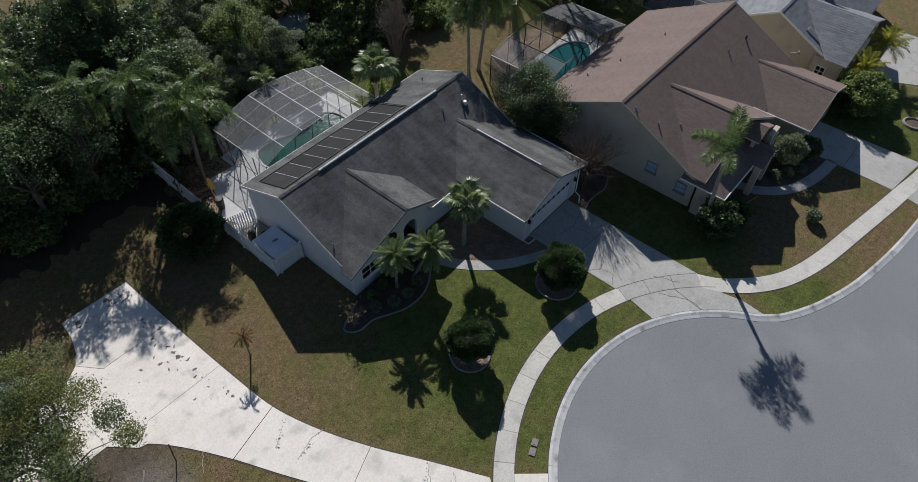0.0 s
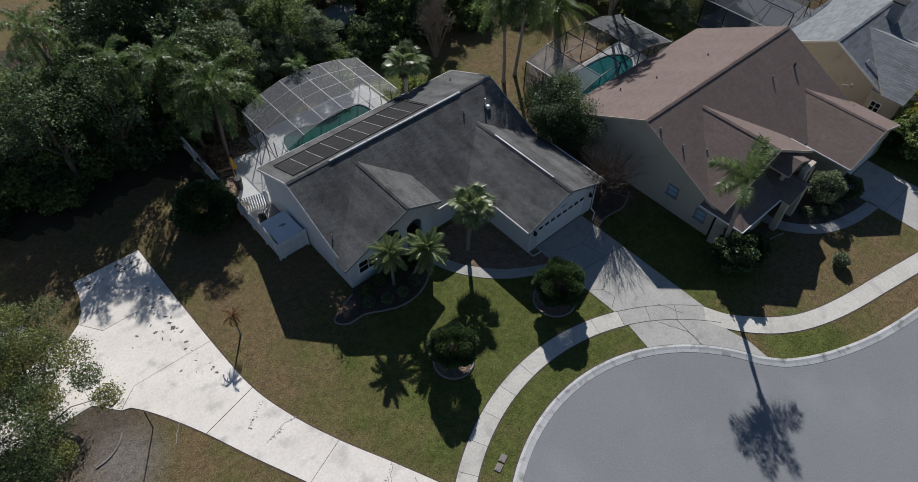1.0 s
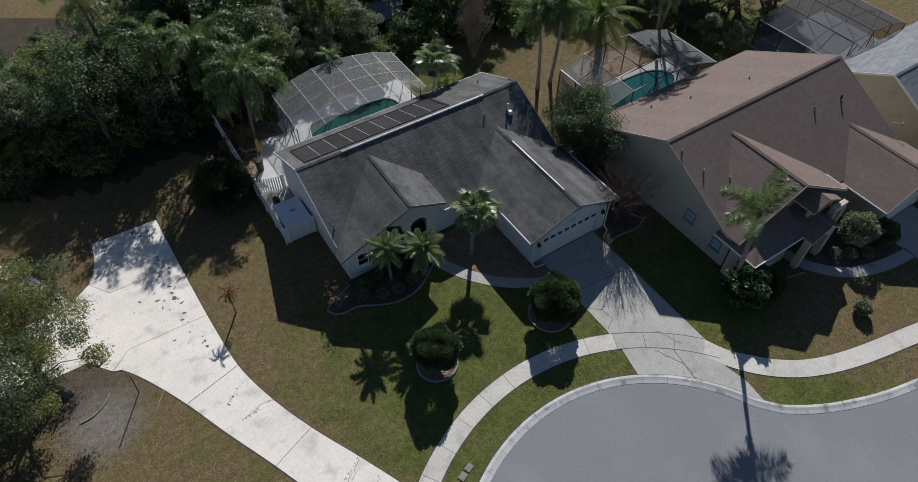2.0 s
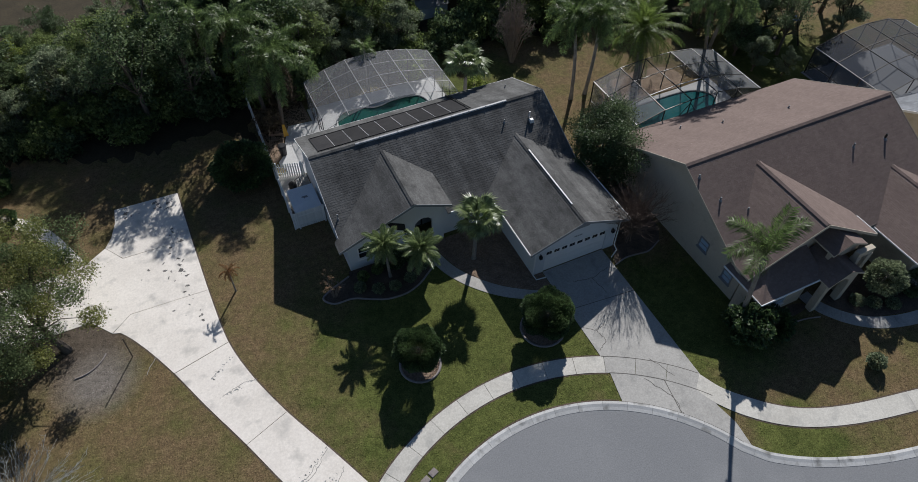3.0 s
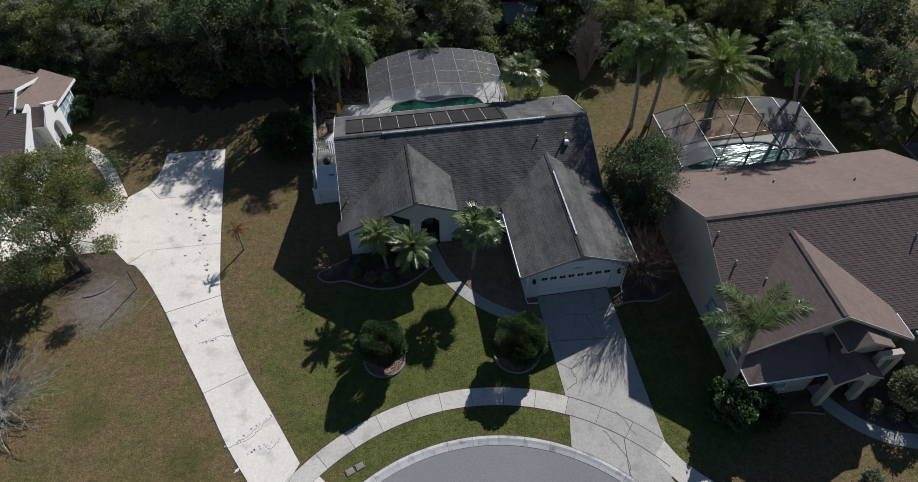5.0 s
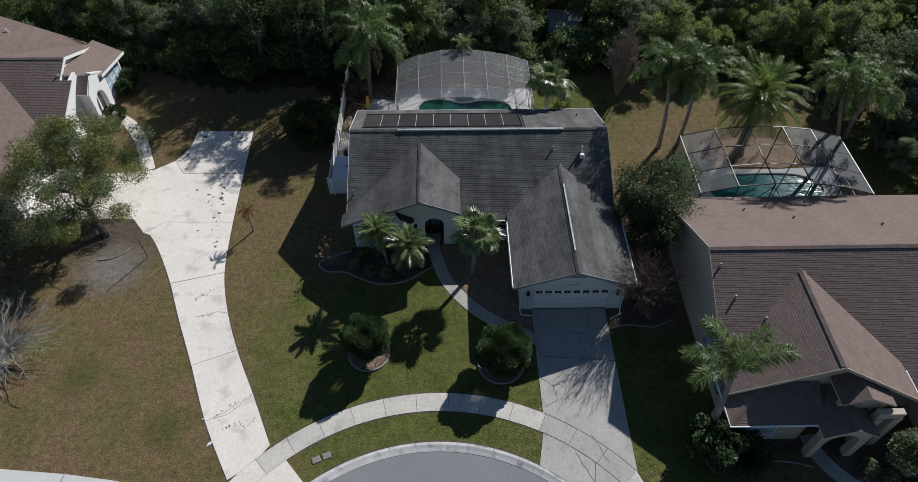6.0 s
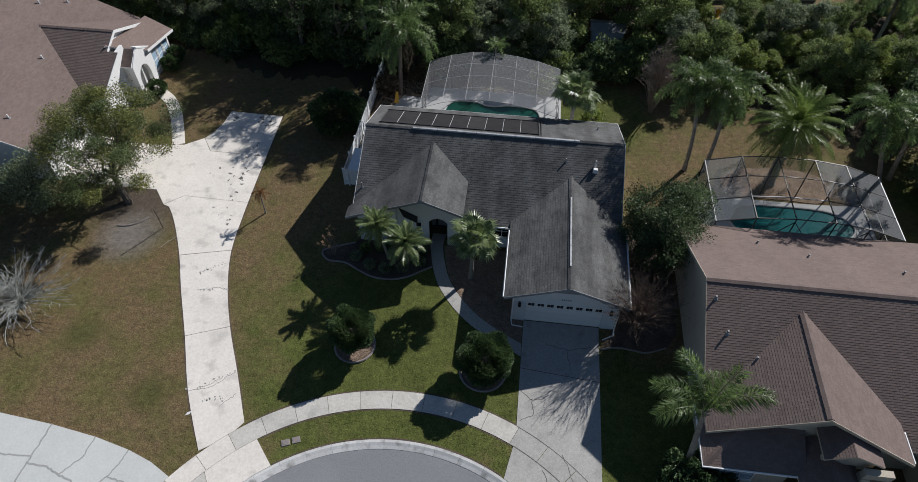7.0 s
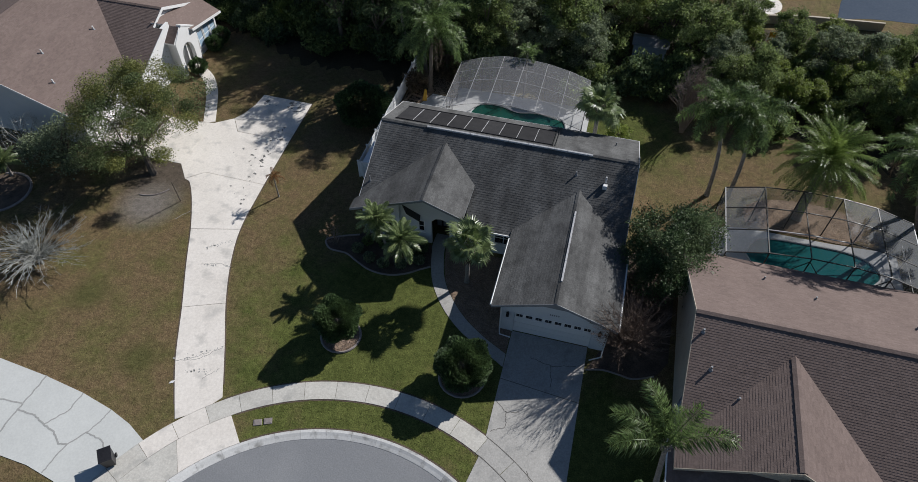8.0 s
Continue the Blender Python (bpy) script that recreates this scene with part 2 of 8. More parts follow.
M = dict(
    lawn=lawn_mat(),
    blades=lawn_mat("grass_blades", "island", 0.5),
    asphalt=mat("asphalt", (0.192, 0.198, 0.208), (0.232, 0.238, 0.247), 0.09, 16, 0.9, 0.4, c3=(0.243, 0.248, 0.256), grit=0.1),
    concrete=mat("concrete", (0.34, 0.33, 0.31), (0.445, 0.433, 0.408), 0.5, 8, 0.85, 0.15, rand="object", spread=0.03, c3=(0.3, 0.295, 0.28), grit=0.12),
    pavement=mat("pavement_concrete", (0.47, 0.45, 0.405), (0.6, 0.58, 0.53), 0.5, 8, 0.85, 0.15, rand="object", spread=0.05, c3=(0.4, 0.39, 0.36), grit=0.1),
    kerb=mat("kerb", (0.5, 0.495, 0.48), (0.66, 0.655, 0.635), 0.6, 10, 0.85, 0.15, rand="object", spread=0.12, c3=(0.22, 0.215, 0.2)),
    white_concrete=mat("white_concrete", (0.625, 0.58, 0.52), (0.8, 0.75, 0.685), 0.35, 6, 0.8, 0.1, rand="object", spread=0.03, c3=(0.5, 0.475, 0.435), low=0.3, high=0.62, grit=0.06),
    scored=mat("scored", (0.5, 0.51, 0.49), (0.6, 0.61, 0.585), 0.4, 9, 0.8, 0.1, rand="object", spread=0.04),
    joint=mat("joint", (0.1, 0.095, 0.085), (0.17, 0.16, 0.145), 1.0, 12, 0.95, 0.1),
    crack=mat("crack", (0.2, 0.19, 0.175), (0.42, 0.41, 0.38), 1.0, 12, 0.95, 0.1),
    stain=mat("stain", (0.06, 0.058, 0.055), (0.26, 0.25, 0.235), 1.5, 7, 0.9, 0.0),
    mulch=mat("mulch", (0.05, 0.038, 0.03), (0.16, 0.12, 0.092), 1.0, 14, 0.95, 0.8),
    stones=mat("stones", (0.15, 0.105, 0.078), (0.31, 0.235, 0.185), 2.0, 14, 0.9, 0.3, rand="island", spread=0.28),
    bark_mulch=mat("bark_mulch", (0.13, 0.09, 0.062), (0.34, 0.25, 0.18), 1.0, 9, 0.95, 0.8, grit=0.3),
    scored_joint=mat("scored_joint", (0.3, 0.3, 0.285), (0.4, 0.4, 0.385), 0.8, 9, 0.9, 0.2),
    seed=leaf_mat("seed_head", (0.24, 0.15, 0.09), (0.42, 0.29, 0.18)),
    seam=mat("seam", (0.12, 0.122, 0.125), (0.17, 0.17, 0.172), 1.0, 12, 0.95, 0.1),
    grey_screen=mat("grey_screen", (0.21, 0.22, 0.23), (0.29, 0.3, 0.31), 1, 20, 0.8, 0.0, alpha=0.36),
    # leaf litter with the wood's shade put into its colour
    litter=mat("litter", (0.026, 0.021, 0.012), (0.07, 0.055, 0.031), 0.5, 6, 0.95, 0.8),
    edging=mat("edging", (0.2, 0.175, 0.165), (0.32, 0.285, 0.27), 0.8, 9, 0.9, 0.2),
    grey_roof=mat("grey_shingle", (0.09, 0.09, 0.089), (0.14, 0.14, 0.137), 0.45, 10, 0.92, 0.5, rand="island", spread=0.11, c3=(0.082, 0.082, 0.081), spec=0.1, streak=0.24, grit=0.22),
    brown_roof=mat("brown_shingle", (0.174, 0.133, 0.118), (0.2, 0.154, 0.138), 0.4, 10, 0.92, 0.5, rand="island", spread=0.09, spec=0.1, streak=0.04, grit=0.12),
    slate_roof=mat("slate_shingle", (0.16, 0.17, 0.185), (0.23, 0.24, 0.255), 0.4, 10, 0.92, 0.5, rand="island", spread=0.16, spec=0.2, grit=0.2),
    stucco=mat("white_stucco", (0.58, 0.6, 0.62), (0.68, 0.695, 0.71), 0.5, 20, 0.9, 0.25),
    tan_stucco=mat("tan_stucco", (0.45, 0.4, 0.32), (0.54, 0.48, 0.39), 0.4, 20, 0.9, 0.3, c3=(0.4, 0.35, 0.28), grit=0.1),
    white=mat("white_paint", (0.74, 0.74, 0.73), (0.8, 0.8, 0.79), 0.6, 8, 0.5, 0.05),
    grey_trim=mat("grey_trim", (0.2, 0.21, 0.225), (0.27, 0.28, 0.295), 0.6, 8, 0.6, 0.05),
    fence=mat("white_vinyl", (0.7, 0.72, 0.73), (0.8, 0.81, 0.81), 1.0, 7, 0.55, 0.05, rand="object", spread=0.07),
    blue_lid=mat("pale_lid", (0.68, 0.73, 0.78), (0.78, 0.82, 0.86), 0.8, 6, 0.6, 0.05),
    solar=mat("solar_mat", (0.026, 0.026, 0.028), (0.045, 0.044, 0.045), 1.0, 18, 0.85, 0.3, rand="object", spread=0.2, spec=0.08),
    pipe=mat("white_pipe", (0.3, 0.3, 0.31), (0.58, 0.58, 0.59), 1.2, 9, 0.45, 0.05),
    metal=mat("bronze_frame", (0.03, 0.03, 0.03), (0.06, 0.058, 0.055), 1, 9, 0.45, 0.0, 0.4),
    white_frame=mat("white_frame", (0.33, 0.33, 0.33), (0.42, 0.42, 0.42), 1, 9, 0.45, 0.0),
    screen=mat("screen", (0.46, 0.46, 0.475), (0.54, 0.54, 0.55), 1, 20, 0.8, 0.0, alpha=0.19),
    dark_screen=mat("dark_screen", (0.028, 0.036, 0.052), (0.045, 0.056, 0.078), 1, 20, 0.8, 0.0, alpha=0.5),
    glass=mat("dark_glass", (0.012, 0.014, 0.018), (0.025, 0.028, 0.034), 1, 4, 0.06, 0.0, spec=0.6),
    blue_glass=mat("blue_blind_glass", (0.3, 0.42, 0.54), (0.38, 0.5, 0.62), 1, 4, 0.12, 0.0, spec=0.5),
    black=mat("black_metal", (0.01, 0.01, 0.011), (0.025, 0.025, 0.026), 1, 9, 0.5, 0.0),
    bin=mat("black_plastic", (0.012, 0.012, 0.014), (0.03, 0.03, 0.034), 1, 9, 0.4, 0.05),
    bark=mat("bark", (0.07, 0.055, 0.042), (0.17, 0.145, 0.12), 2, 14, 0.95, 0.8),
    palm_bark=mat("palm_bark", (0.16, 0.147, 0.13), (0.33, 0.305, 0.275), 2, 14, 0.95, 0.7),
    grey_twig=mat("grey_twig", (0.23, 0.235, 0.215), (0.4, 0.405, 0.375), 2, 14, 0.95, 0.2),
    brown_twig=mat("brown_twig", (0.1, 0.072, 0.056), (0.17, 0.125, 0.1), 2, 14, 0.95, 0.2),
    orange=mat("orange_plastic", (0.55, 0.3, 0.03), (0.65, 0.38, 0.05), 1, 9, 0.5, 0.05),
    blue=mat("blue_plastic", (0.02, 0.12, 0.4), (0.03, 0.16, 0.5), 1, 9, 0.5, 0.05),
    pond=mat("pond_water", (0.05, 0.065, 0.085), (0.075, 0.09, 0.11), 0.3, 4, 0.12, 0.1, spec=0.5),
    pale_twig=mat("pale_twig", (0.17, 0.135, 0.11), (0.27, 0.22, 0.18), 2, 14, 0.95, 0.2),
    patio=mat("patio", (0.42, 0.42, 0.42), (0.54, 0.54, 0.53), 0.5, 8, 0.8, 0.1),
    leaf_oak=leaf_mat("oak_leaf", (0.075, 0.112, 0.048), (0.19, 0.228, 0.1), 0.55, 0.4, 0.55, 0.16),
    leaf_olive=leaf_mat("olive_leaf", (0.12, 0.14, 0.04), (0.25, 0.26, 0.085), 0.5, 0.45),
    leaf_wood=leaf_mat("wood_leaf", (0.115, 0.165, 0.058), (0.28, 0.34, 0.125), 0.6, 0.5, 0.55, 0.16),
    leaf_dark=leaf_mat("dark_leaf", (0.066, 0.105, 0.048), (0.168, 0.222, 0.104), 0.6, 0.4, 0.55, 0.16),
    leaf_lime=leaf_mat("lime_leaf", (0.14, 0.2, 0.042), (0.28, 0.33, 0.088), 0.45),
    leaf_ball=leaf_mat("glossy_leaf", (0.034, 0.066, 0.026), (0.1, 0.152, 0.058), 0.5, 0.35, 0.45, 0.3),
    leaf_grey=leaf_mat("grey_leaf", (0.13, 0.17, 0.1), (0.29, 0.33, 0.2), 0.6, 0.45, 0.55, 0.16),
    leaf_dry=leaf_mat("dry_leaf", (0.11, 0.08, 0.05), (0.2, 0.155, 0.105)),
    frond=leaf_mat("frond", (0.078, 0.126, 0.046), (0.22, 0.305, 0.105), 0.5, 0.5, 0.38, 0.45),
    frond_bright=leaf_mat("bright_frond", (0.12, 0.19, 0.045), (0.29, 0.37, 0.1), 0.5, 0.5, 0.38, 0.5),
    frond_fan=leaf_mat("fan_frond", (0.125, 0.18, 0.068), (0.295, 0.355, 0.16), 0.35, 0.45, 0.33, 0.65),
    frond_yellow=leaf_mat("yellow_frond", (0.24, 0.26, 0.035), (0.45, 0.42, 0.08), 0.25),
    frond_dead=leaf_mat("dead_frond", (0.17, 0.08, 0.03), (0.32, 0.17, 0.07), 0.25),
    frond_brown=leaf_mat("brown_frond", (0.06, 0.045, 0.03), (0.12, 0.09, 0.06), 0.25),
)
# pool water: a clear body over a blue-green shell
w = bpy.data.materials.new("pool_water")
w.use_nodes = True
wb = w.node_tree.nodes["Principled BSDF"]
wb.inputs["Base Color"].default_value, wb.inputs["Roughness"].default_value = (0.012, 0.11, 0.115, 1), 0.07
wno, wbu = w.node_tree.nodes.new("ShaderNodeTexNoise"), w.node_tree.nodes.new("ShaderNodeBump")
wno.inputs["Scale"].default_value, wbu.inputs["Strength"].default_value, wbu.inputs["Distance"].default_value = 8.0, 1.0, 0.019
w.node_tree.links.new(wno.outputs[0], wbu.inputs["Height"])
w.node_tree.links.new(wbu.outputs[0], wb.inputs["Normal"])
M["water"] = w
# darker copy of the pool water: the screen's shade put into its colour
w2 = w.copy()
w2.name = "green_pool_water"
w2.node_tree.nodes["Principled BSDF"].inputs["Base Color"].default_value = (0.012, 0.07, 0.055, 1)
M["shaded_water"] = w2


# ---------------------------------------------------------------- building blocks
class Geo:
    """A bag of vertices and faces, to become one mesh."""

    def __init__(self):
        self.v, self.f = [], []

    def add(self, vs, fs):
        n = len(self.v)
        self.v += [tuple(p) for p in vs]
        self.f += [tuple(i + n for i in q) for q in fs]
        return self

    def box(self, lo, hi, ease=0.0):
        (x0, y0, z0), (x1, y1, z1) = lo, hi
        if ease <= 0:
            return self.add([(x0, y0, z0), (x1, y0, z0), (x1, y1, z0), (x0, y1, z0), (x0, y0, z1), (x1, y0, z1), (x1, y1, z1), (x0, y1, z1)],
                            [(0, 3, 2, 1), (4, 5, 6, 7), (0, 1, 5, 4), (1, 2, 6, 5), (2, 3, 7, 6), (3, 0, 4, 7)])
        e = ease
        ring = lambda d, z: [(x0 + d, y0 + d, z), (x1 - d, y0 + d, z), (x1 - d, y1 - d, z), (x0 + d, y1 - d, z)]
        vs = ring(0, z0) + ring(0, z1 - e) + ring(e, z1)
        fs = [(3, 2, 1, 0), (8, 9, 10, 11)]
        for k in (0, 4):
            fs += [(k + i, k + (i + 1) % 4, k + 4 + (i + 1) % 4, k + 4 + i) for i in range(4)]
        return self.add(vs, fs)

    def prism(self, pts, z0, z1, ease=0.0):
        """An upright slab over a plan outline (any turning sense, no holes)."""
        area = sum(a[0] * b[1] - b[0] * a[1] for a, b in zip(pts, pts[1:] + pts[:1]))
        pts = list(pts) if area > 0 else list(pts)[::-1]
        n = len(pts)
        vs = [(x, y, z0) for x, y in pts] + [(x, y, z1) for x, y in pts]
        fs = [tuple(range(n - 1, -1, -1)), tuple(range(n, 2 * n))] + [(i, (i + 1) % n, n + (i + 1) % n, n + i) for i in range(n)]
        return self.add(vs, fs)

    def tube(self, pts, radii, sides=6, cap=True):
        pts = [Vector(p) for p in pts]
        if not hasattr(radii, "__len__"):
            radii = [radii] * len(pts)
        n0 = len(self.v)
        side = None
        for i, p in enumerate(pts):
            d = (pts[min(i + 1, len(pts) - 1)] - pts[max(i - 1, 0)]).normalized()
            if side is None:
                side = d.orthogonal().normalized()
            side = (side - d * side.dot(d)).normalized()
            up = d.cross(side)
            for k in range(sides):
                a = 2 * math.pi * k / sides
                self.v.append(tuple(p + (side * math.cos(a) + up * math.sin(a)) * radii[i]))
        for i in range(len(pts) - 1):
            for k in range(sides):
                a, b = n0 + i * sides + k, n0 + i * sides + (k + 1) % sides
                self.f.append((a, b, b + sides, a + sides))
        if cap:
            self.f.append(tuple(range(n0 + sides - 1, n0 - 1, -1)))
            self.f.append(tuple(range(len(self.v) - sides, len(self.v))))
        return self

    def sheet(self, a, b, c, d, thick=0.02):
        """A thin plate with corners a, b, c, d."""
        a, b, c, d = (Vector(p) for p in (a, b, c, d))
        n = (b - a).cross(d - a).normalized() * thick
        return self.add([a, b, c, d, a - n, b - n, c - n, d - n], [(0, 1, 2, 3), (7, 6, 5, 4), (0, 4, 5, 1), (1, 5, 6, 2), (2, 6, 7, 3), (3, 7, 4, 0)])

    def mesh(self, name, material, smooth=False):
        me = bpy.data.meshes.new(name)
        me.from_pydata(self.v, [], self.f)
        me.materials.append(material)
        if smooth:
            me.polygons.foreach_set("use_smooth", [True] * len(me.polygons))
        me.update()
        return me


def thing(name, at=(0, 0, 0), label="", category="", group="", kind="", rz=0.0):
    ob = new(name)
    ob.empty_display_size = 0.2
    ob.matrix_basis = pose(*at, 0, 0, rz)
    return tagged(ob, label, category, group, kind)


def top_of(ob):
    while ob.parent:
        ob = ob.parent
    return ob


def part(name, geo, material, parent, label="", world=True, smooth=False, m=None, kind=""):
    """One mesh object under a thing or a part; world: its vertices are given in world metres."""
    me = geo if isinstance(geo, bpy.types.Mesh) else geo.mesh(name, material, smooth)
    ob = new(name, me)
    ob.parent = parent
    if world and parent.parent is None:
        ob.matrix_parent_inverse = top_of(parent).matrix_basis.inverted()
    if m is not None:
        ob.matrix_basis = m
    return tagged(ob, label, "", "", kind)


def single(name, geo, material, label="", category="", group="", kind="", smooth=False):
    return tagged(new(name, geo.mesh(name, material, smooth)), label, category, group, kind)


def clip2(poly, a, b, c):
    """The part of a plan polygon where a*x + b*y <= c."""
    out = []
    for p, q in zip(poly, poly[1:] + poly[:1]):
        dp, dq = a * p[0] + b * p[1] - c, a * q[0] + b * q[1] - c
        if dp <= 0:
            out.append(p)
        if (dp < 0 < dq) or (dq < 0 < dp):
            k = dp / (dp - dq)
            out.append((p[0] + (q[0] - p[0]) * k, p[1] + (q[1] - p[1]) * k))
    return out


def slope(geo, corners, expo=0.16, tab=0.5, lift=0.02, rng=None):
    """Shingles on one convex roof plane: corners in world metres, counter-clockwise seen from above. Each tab is a wedge with a proud lower edge."""
    rng = rng or random.Random(3)
    P = [Vector(c) for c in corners]
    n = sum(((P[i] - P[0]).cross(P[i + 1] - P[0]) for i in range(1, len(P) - 1)), Vector()).normalized()
    if n.z < 0:
        n, P = -n, P[::-1]
    along = Vector((0, 0, 1)).cross(n).normalized()
    up = n.cross(along).normalized()
    o = P[0]
    poly = [((p - o).dot(along), (p - o).dot(up)) for p in P]
    u0, u1, s0, s1 = min(p[0] for p in poly), max(p[0] for p in poly), min(p[1] for p in poly), max(p[1] for p in poly)
    rows = int((s1 - s0) / expo) + 1
    for r in range(rows):
        lo, hi = s0 + r * expo, s0 + (r + 1) * expo
        strip = clip2(clip2(poly, 0, 1, hi), 0, -1, -lo)
        if len(strip) < 3:
            continue
        a, b = min(p[0] for p in strip), max(p[0] for p in strip)
        x = a - rng.random() * tab
        while x < b:
            wd = tab * (0.7 + 0.6 * rng.random())
            piece = clip2(clip2(strip, 1, 0, x + wd), -1, 0, -x)
            x += wd
            if len(piece) < 3:
                continue
            j = lift * (0.75 + 0.5 * rng.random())
            tops = [o + along * p[0] + up * p[1] + n * (j * (hi - p[1]) / expo + 0.004) for p in piece]
            k = len(tops)
            low = [i for i in range(k) if abs(piece[i][1] - lo) < 1e-5]
            vs, fs = list(tops), [tuple(range(k))]
            if len(low) == 2:
                i0, i1 = low
                vs += [tops[i0] - n * (j + 0.004), tops[i1] - n * (j + 0.004)]
                fs.append((i1, i0, k, k + 1) if (i1 - i0) % k == 1 else (i0, i1, k + 1, k))
            geo.add(vs, fs)
    return geo


def plate(geo, corners, thick=0.12):
    """The solid deck below a roof plane."""
    P = [Vector(c) for c in corners]
    n = (P[1] - P[0]).cross(P[2] - P[0]).normalized()
    if n.z < 0:
        n, P = -n, P[::-1]
    k = len(P)
    vs = P + [p - Vector((0, 0, thick)) for p in P]
    return geo.add(vs, [tuple(range(k)), tuple(range(2 * k - 1, k - 1, -1))] + [(i, k + i, k + (i + 1) % k, (i + 1) % k) for i in range(k)])


def arc(cx, cy, r, a0, a1, n):
    return [(cx + r * math.cos(radians(a0 + (a1 - a0) * i / n)), cy + r * math.sin(radians(a0 + (a1 - a0) * i / n))) for i in range(n + 1)]


def spline(pts, n=6):
    """Points along a smooth curve through the given plan points."""
    P = [pts[0]] + list(pts) + [pts[-1]]
    out = []
    for i in range(1, len(P) - 2):
        p0, p1, p2, p3 = P[i - 1], P[i], P[i + 1], P[i + 2]
        for k in range(n):
            t = k / n
            out.append(tuple(0.5 * (2 * b + (c - a) * t + (2 * a - 5 * b + 4 * c - d) * t * t + (3 * b - a - 3 * c + d) * t ** 3) for a, b, c, d in zip(p0, p1, p2, p3)))
    return out + [tuple(pts[-1])]

# ---------------------------------------------------------------- ground, street and paving
CX, CY = -8.8, -20.6  # middle of the turning circle
kerb_line = spline([(300, -26), (120, -23.5), (45, -21.9), (26, -21.3), (19.5, -20.75), (14, -20.1), (9.3, -19.15), (6.2, -18.1), (4.15, -17.1), (2.8, -16.2)], 4)
kerb_line += arc(CX, CY, 12.0, 27.0, 325.0, 90)
street_outline = kerb_line + [(3.5, -30.2), (10, -31.0), (40, -32.5), (120, -34), (300, -37)]


def ground_sheet():
    bm = bmesh.new()
    def loop(pts, z=0.0):
        vs = [bm.verts.new((x, y, z)) for x, y in pts]
        return [bm.edges.new((a, b)) for a, b in zip(vs, vs[1:] + vs[:1])]
    e = loop([(-1500, -1500), (1500, -1500), (1500, 1500), (-1500, 1500)]) + loop(street_outline)
    bmesh.ops.triangle_fill(bm, edges=e, use_beauty=True, use_dissolve=False)
    bmesh.ops.recalc_face_normals(bm, faces=bm.faces)
    if sum(f.normal.z for f in bm.faces) < 0:
        bmesh.ops.reverse_faces(bm, faces=bm.faces)
    me = bpy.data.meshes.new("ground")
    bm.to_mesh(me)
    bm.free()
    me.materials.append(M["lawn"])
    return tagged(new("ground", me), "patchy green and tan winter lawn", "lawn", "", "structure")


ground_sheet()
road = Geo()
road.prism(street_outline, -0.4, -0.1)
single("road", road, M["asphalt"], "smooth grey asphalt turning circle and street", "road", kind="structure")

pavement = thing("pavement", (-9, -6, 0), "pale concrete pavement of jointed slabs round the turning circle", "pavement", kind="structure")
kerb = thing("kerb", (-8.8, -8.9, 0), "pale rolled concrete kerb round the street", "kerb", kind="structure")


def resample(pts, step):
    out, left = [pts[0]], step
    for a, b in zip(pts, pts[1:]):
        d = math.dist(a, b)
        if d < 1e-6:
            continue
        at = left
        while at <= d:
            out.append((a[0] + (b[0] - a[0]) * at / d, a[1] + (b[1] - a[1]) * at / d))
            at += step
        left = at - d
    return out


def offset(pts, d):
    out = []
    for i, p in enumerate(pts):
        a, b = pts[max(i - 1, 0)], pts[min(i + 1, len(pts) - 1)]
        l = math.dist(a, b) or 1
        out.append((p[0] - (b[1] - a[1]) / l * d, p[1] + (b[0] - a[0]) / l * d))
    return out


# kerb stones: high at the back, rolled down to the gutter
near = [p for p in resample(kerb_line, 0.3) if p[0] < 60]
inner = offset(near, 0.52)
for i in range(0, len(near) - 5, 5):
    g = Geo()
    a, b = near[i:i + 6], inner[i:i + 6]
    for k in range(5):
        lerp = lambda p, q, s: (p[0] + (q[0] - p[0]) * s, p[1] + (q[1] - p[1]) * s)
        s0 = 0.04 if k == 0 else 0.0
        A0, A1, B0, B1 = lerp(a[k], a[k + 1], s0), a[k + 1], lerp(b[k], b[k + 1], s0), b[k + 1]
        mid = lambda p, q, s: lerp(p, q, s)
        sec = [(0.0, 0.035), (0.3, 0.03), (0.62, -0.03), (1.0, -0.085)]
        vs, fs = [], []
        for s, z in sec:
            vs += [(*mid(A0, B0, s), z), (*mid(A1, B1, s), z)]
        vs += [(*A0, -0.2), (*A1, -0.2), (*B0, -0.2), (*B1, -0.2)]
        fs += [(2 * j, 2 * j + 1, 2 * j + 3, 2 * j + 2) for j in range(3)]
        fs += [(0, 8, 9, 1), (6, 7, 11, 10)]
        if k == 0:
            fs.append((0, 2, 4, 6, 10, 8))
        if k == 4:
            fs.append((1, 9, 11, 7, 5, 3))
        g.add(vs, fs)
    part("kerb_stone", g, M["kerb"], kerb)

# pavement slabs
R_OUT, R_IN = 15.05, 13.9
span = math.degrees(1.9 / 14.5)
a = 42.0
while a < 196:
    b = a + span - 0.09
    g = Geo()
    g.prism(arc(CX, CY, R_IN, a, b, 4) + arc(CX, CY, R_OUT, b, a, 4), -0.1, 0.03 + random.uniform(-0.004, 0.004))
    part("slab", g, M["concrete"] if 41 < a < 63 else M["pavement"] if a < 126 or a > 140 else M["white_concrete"], pavement)
    a += span
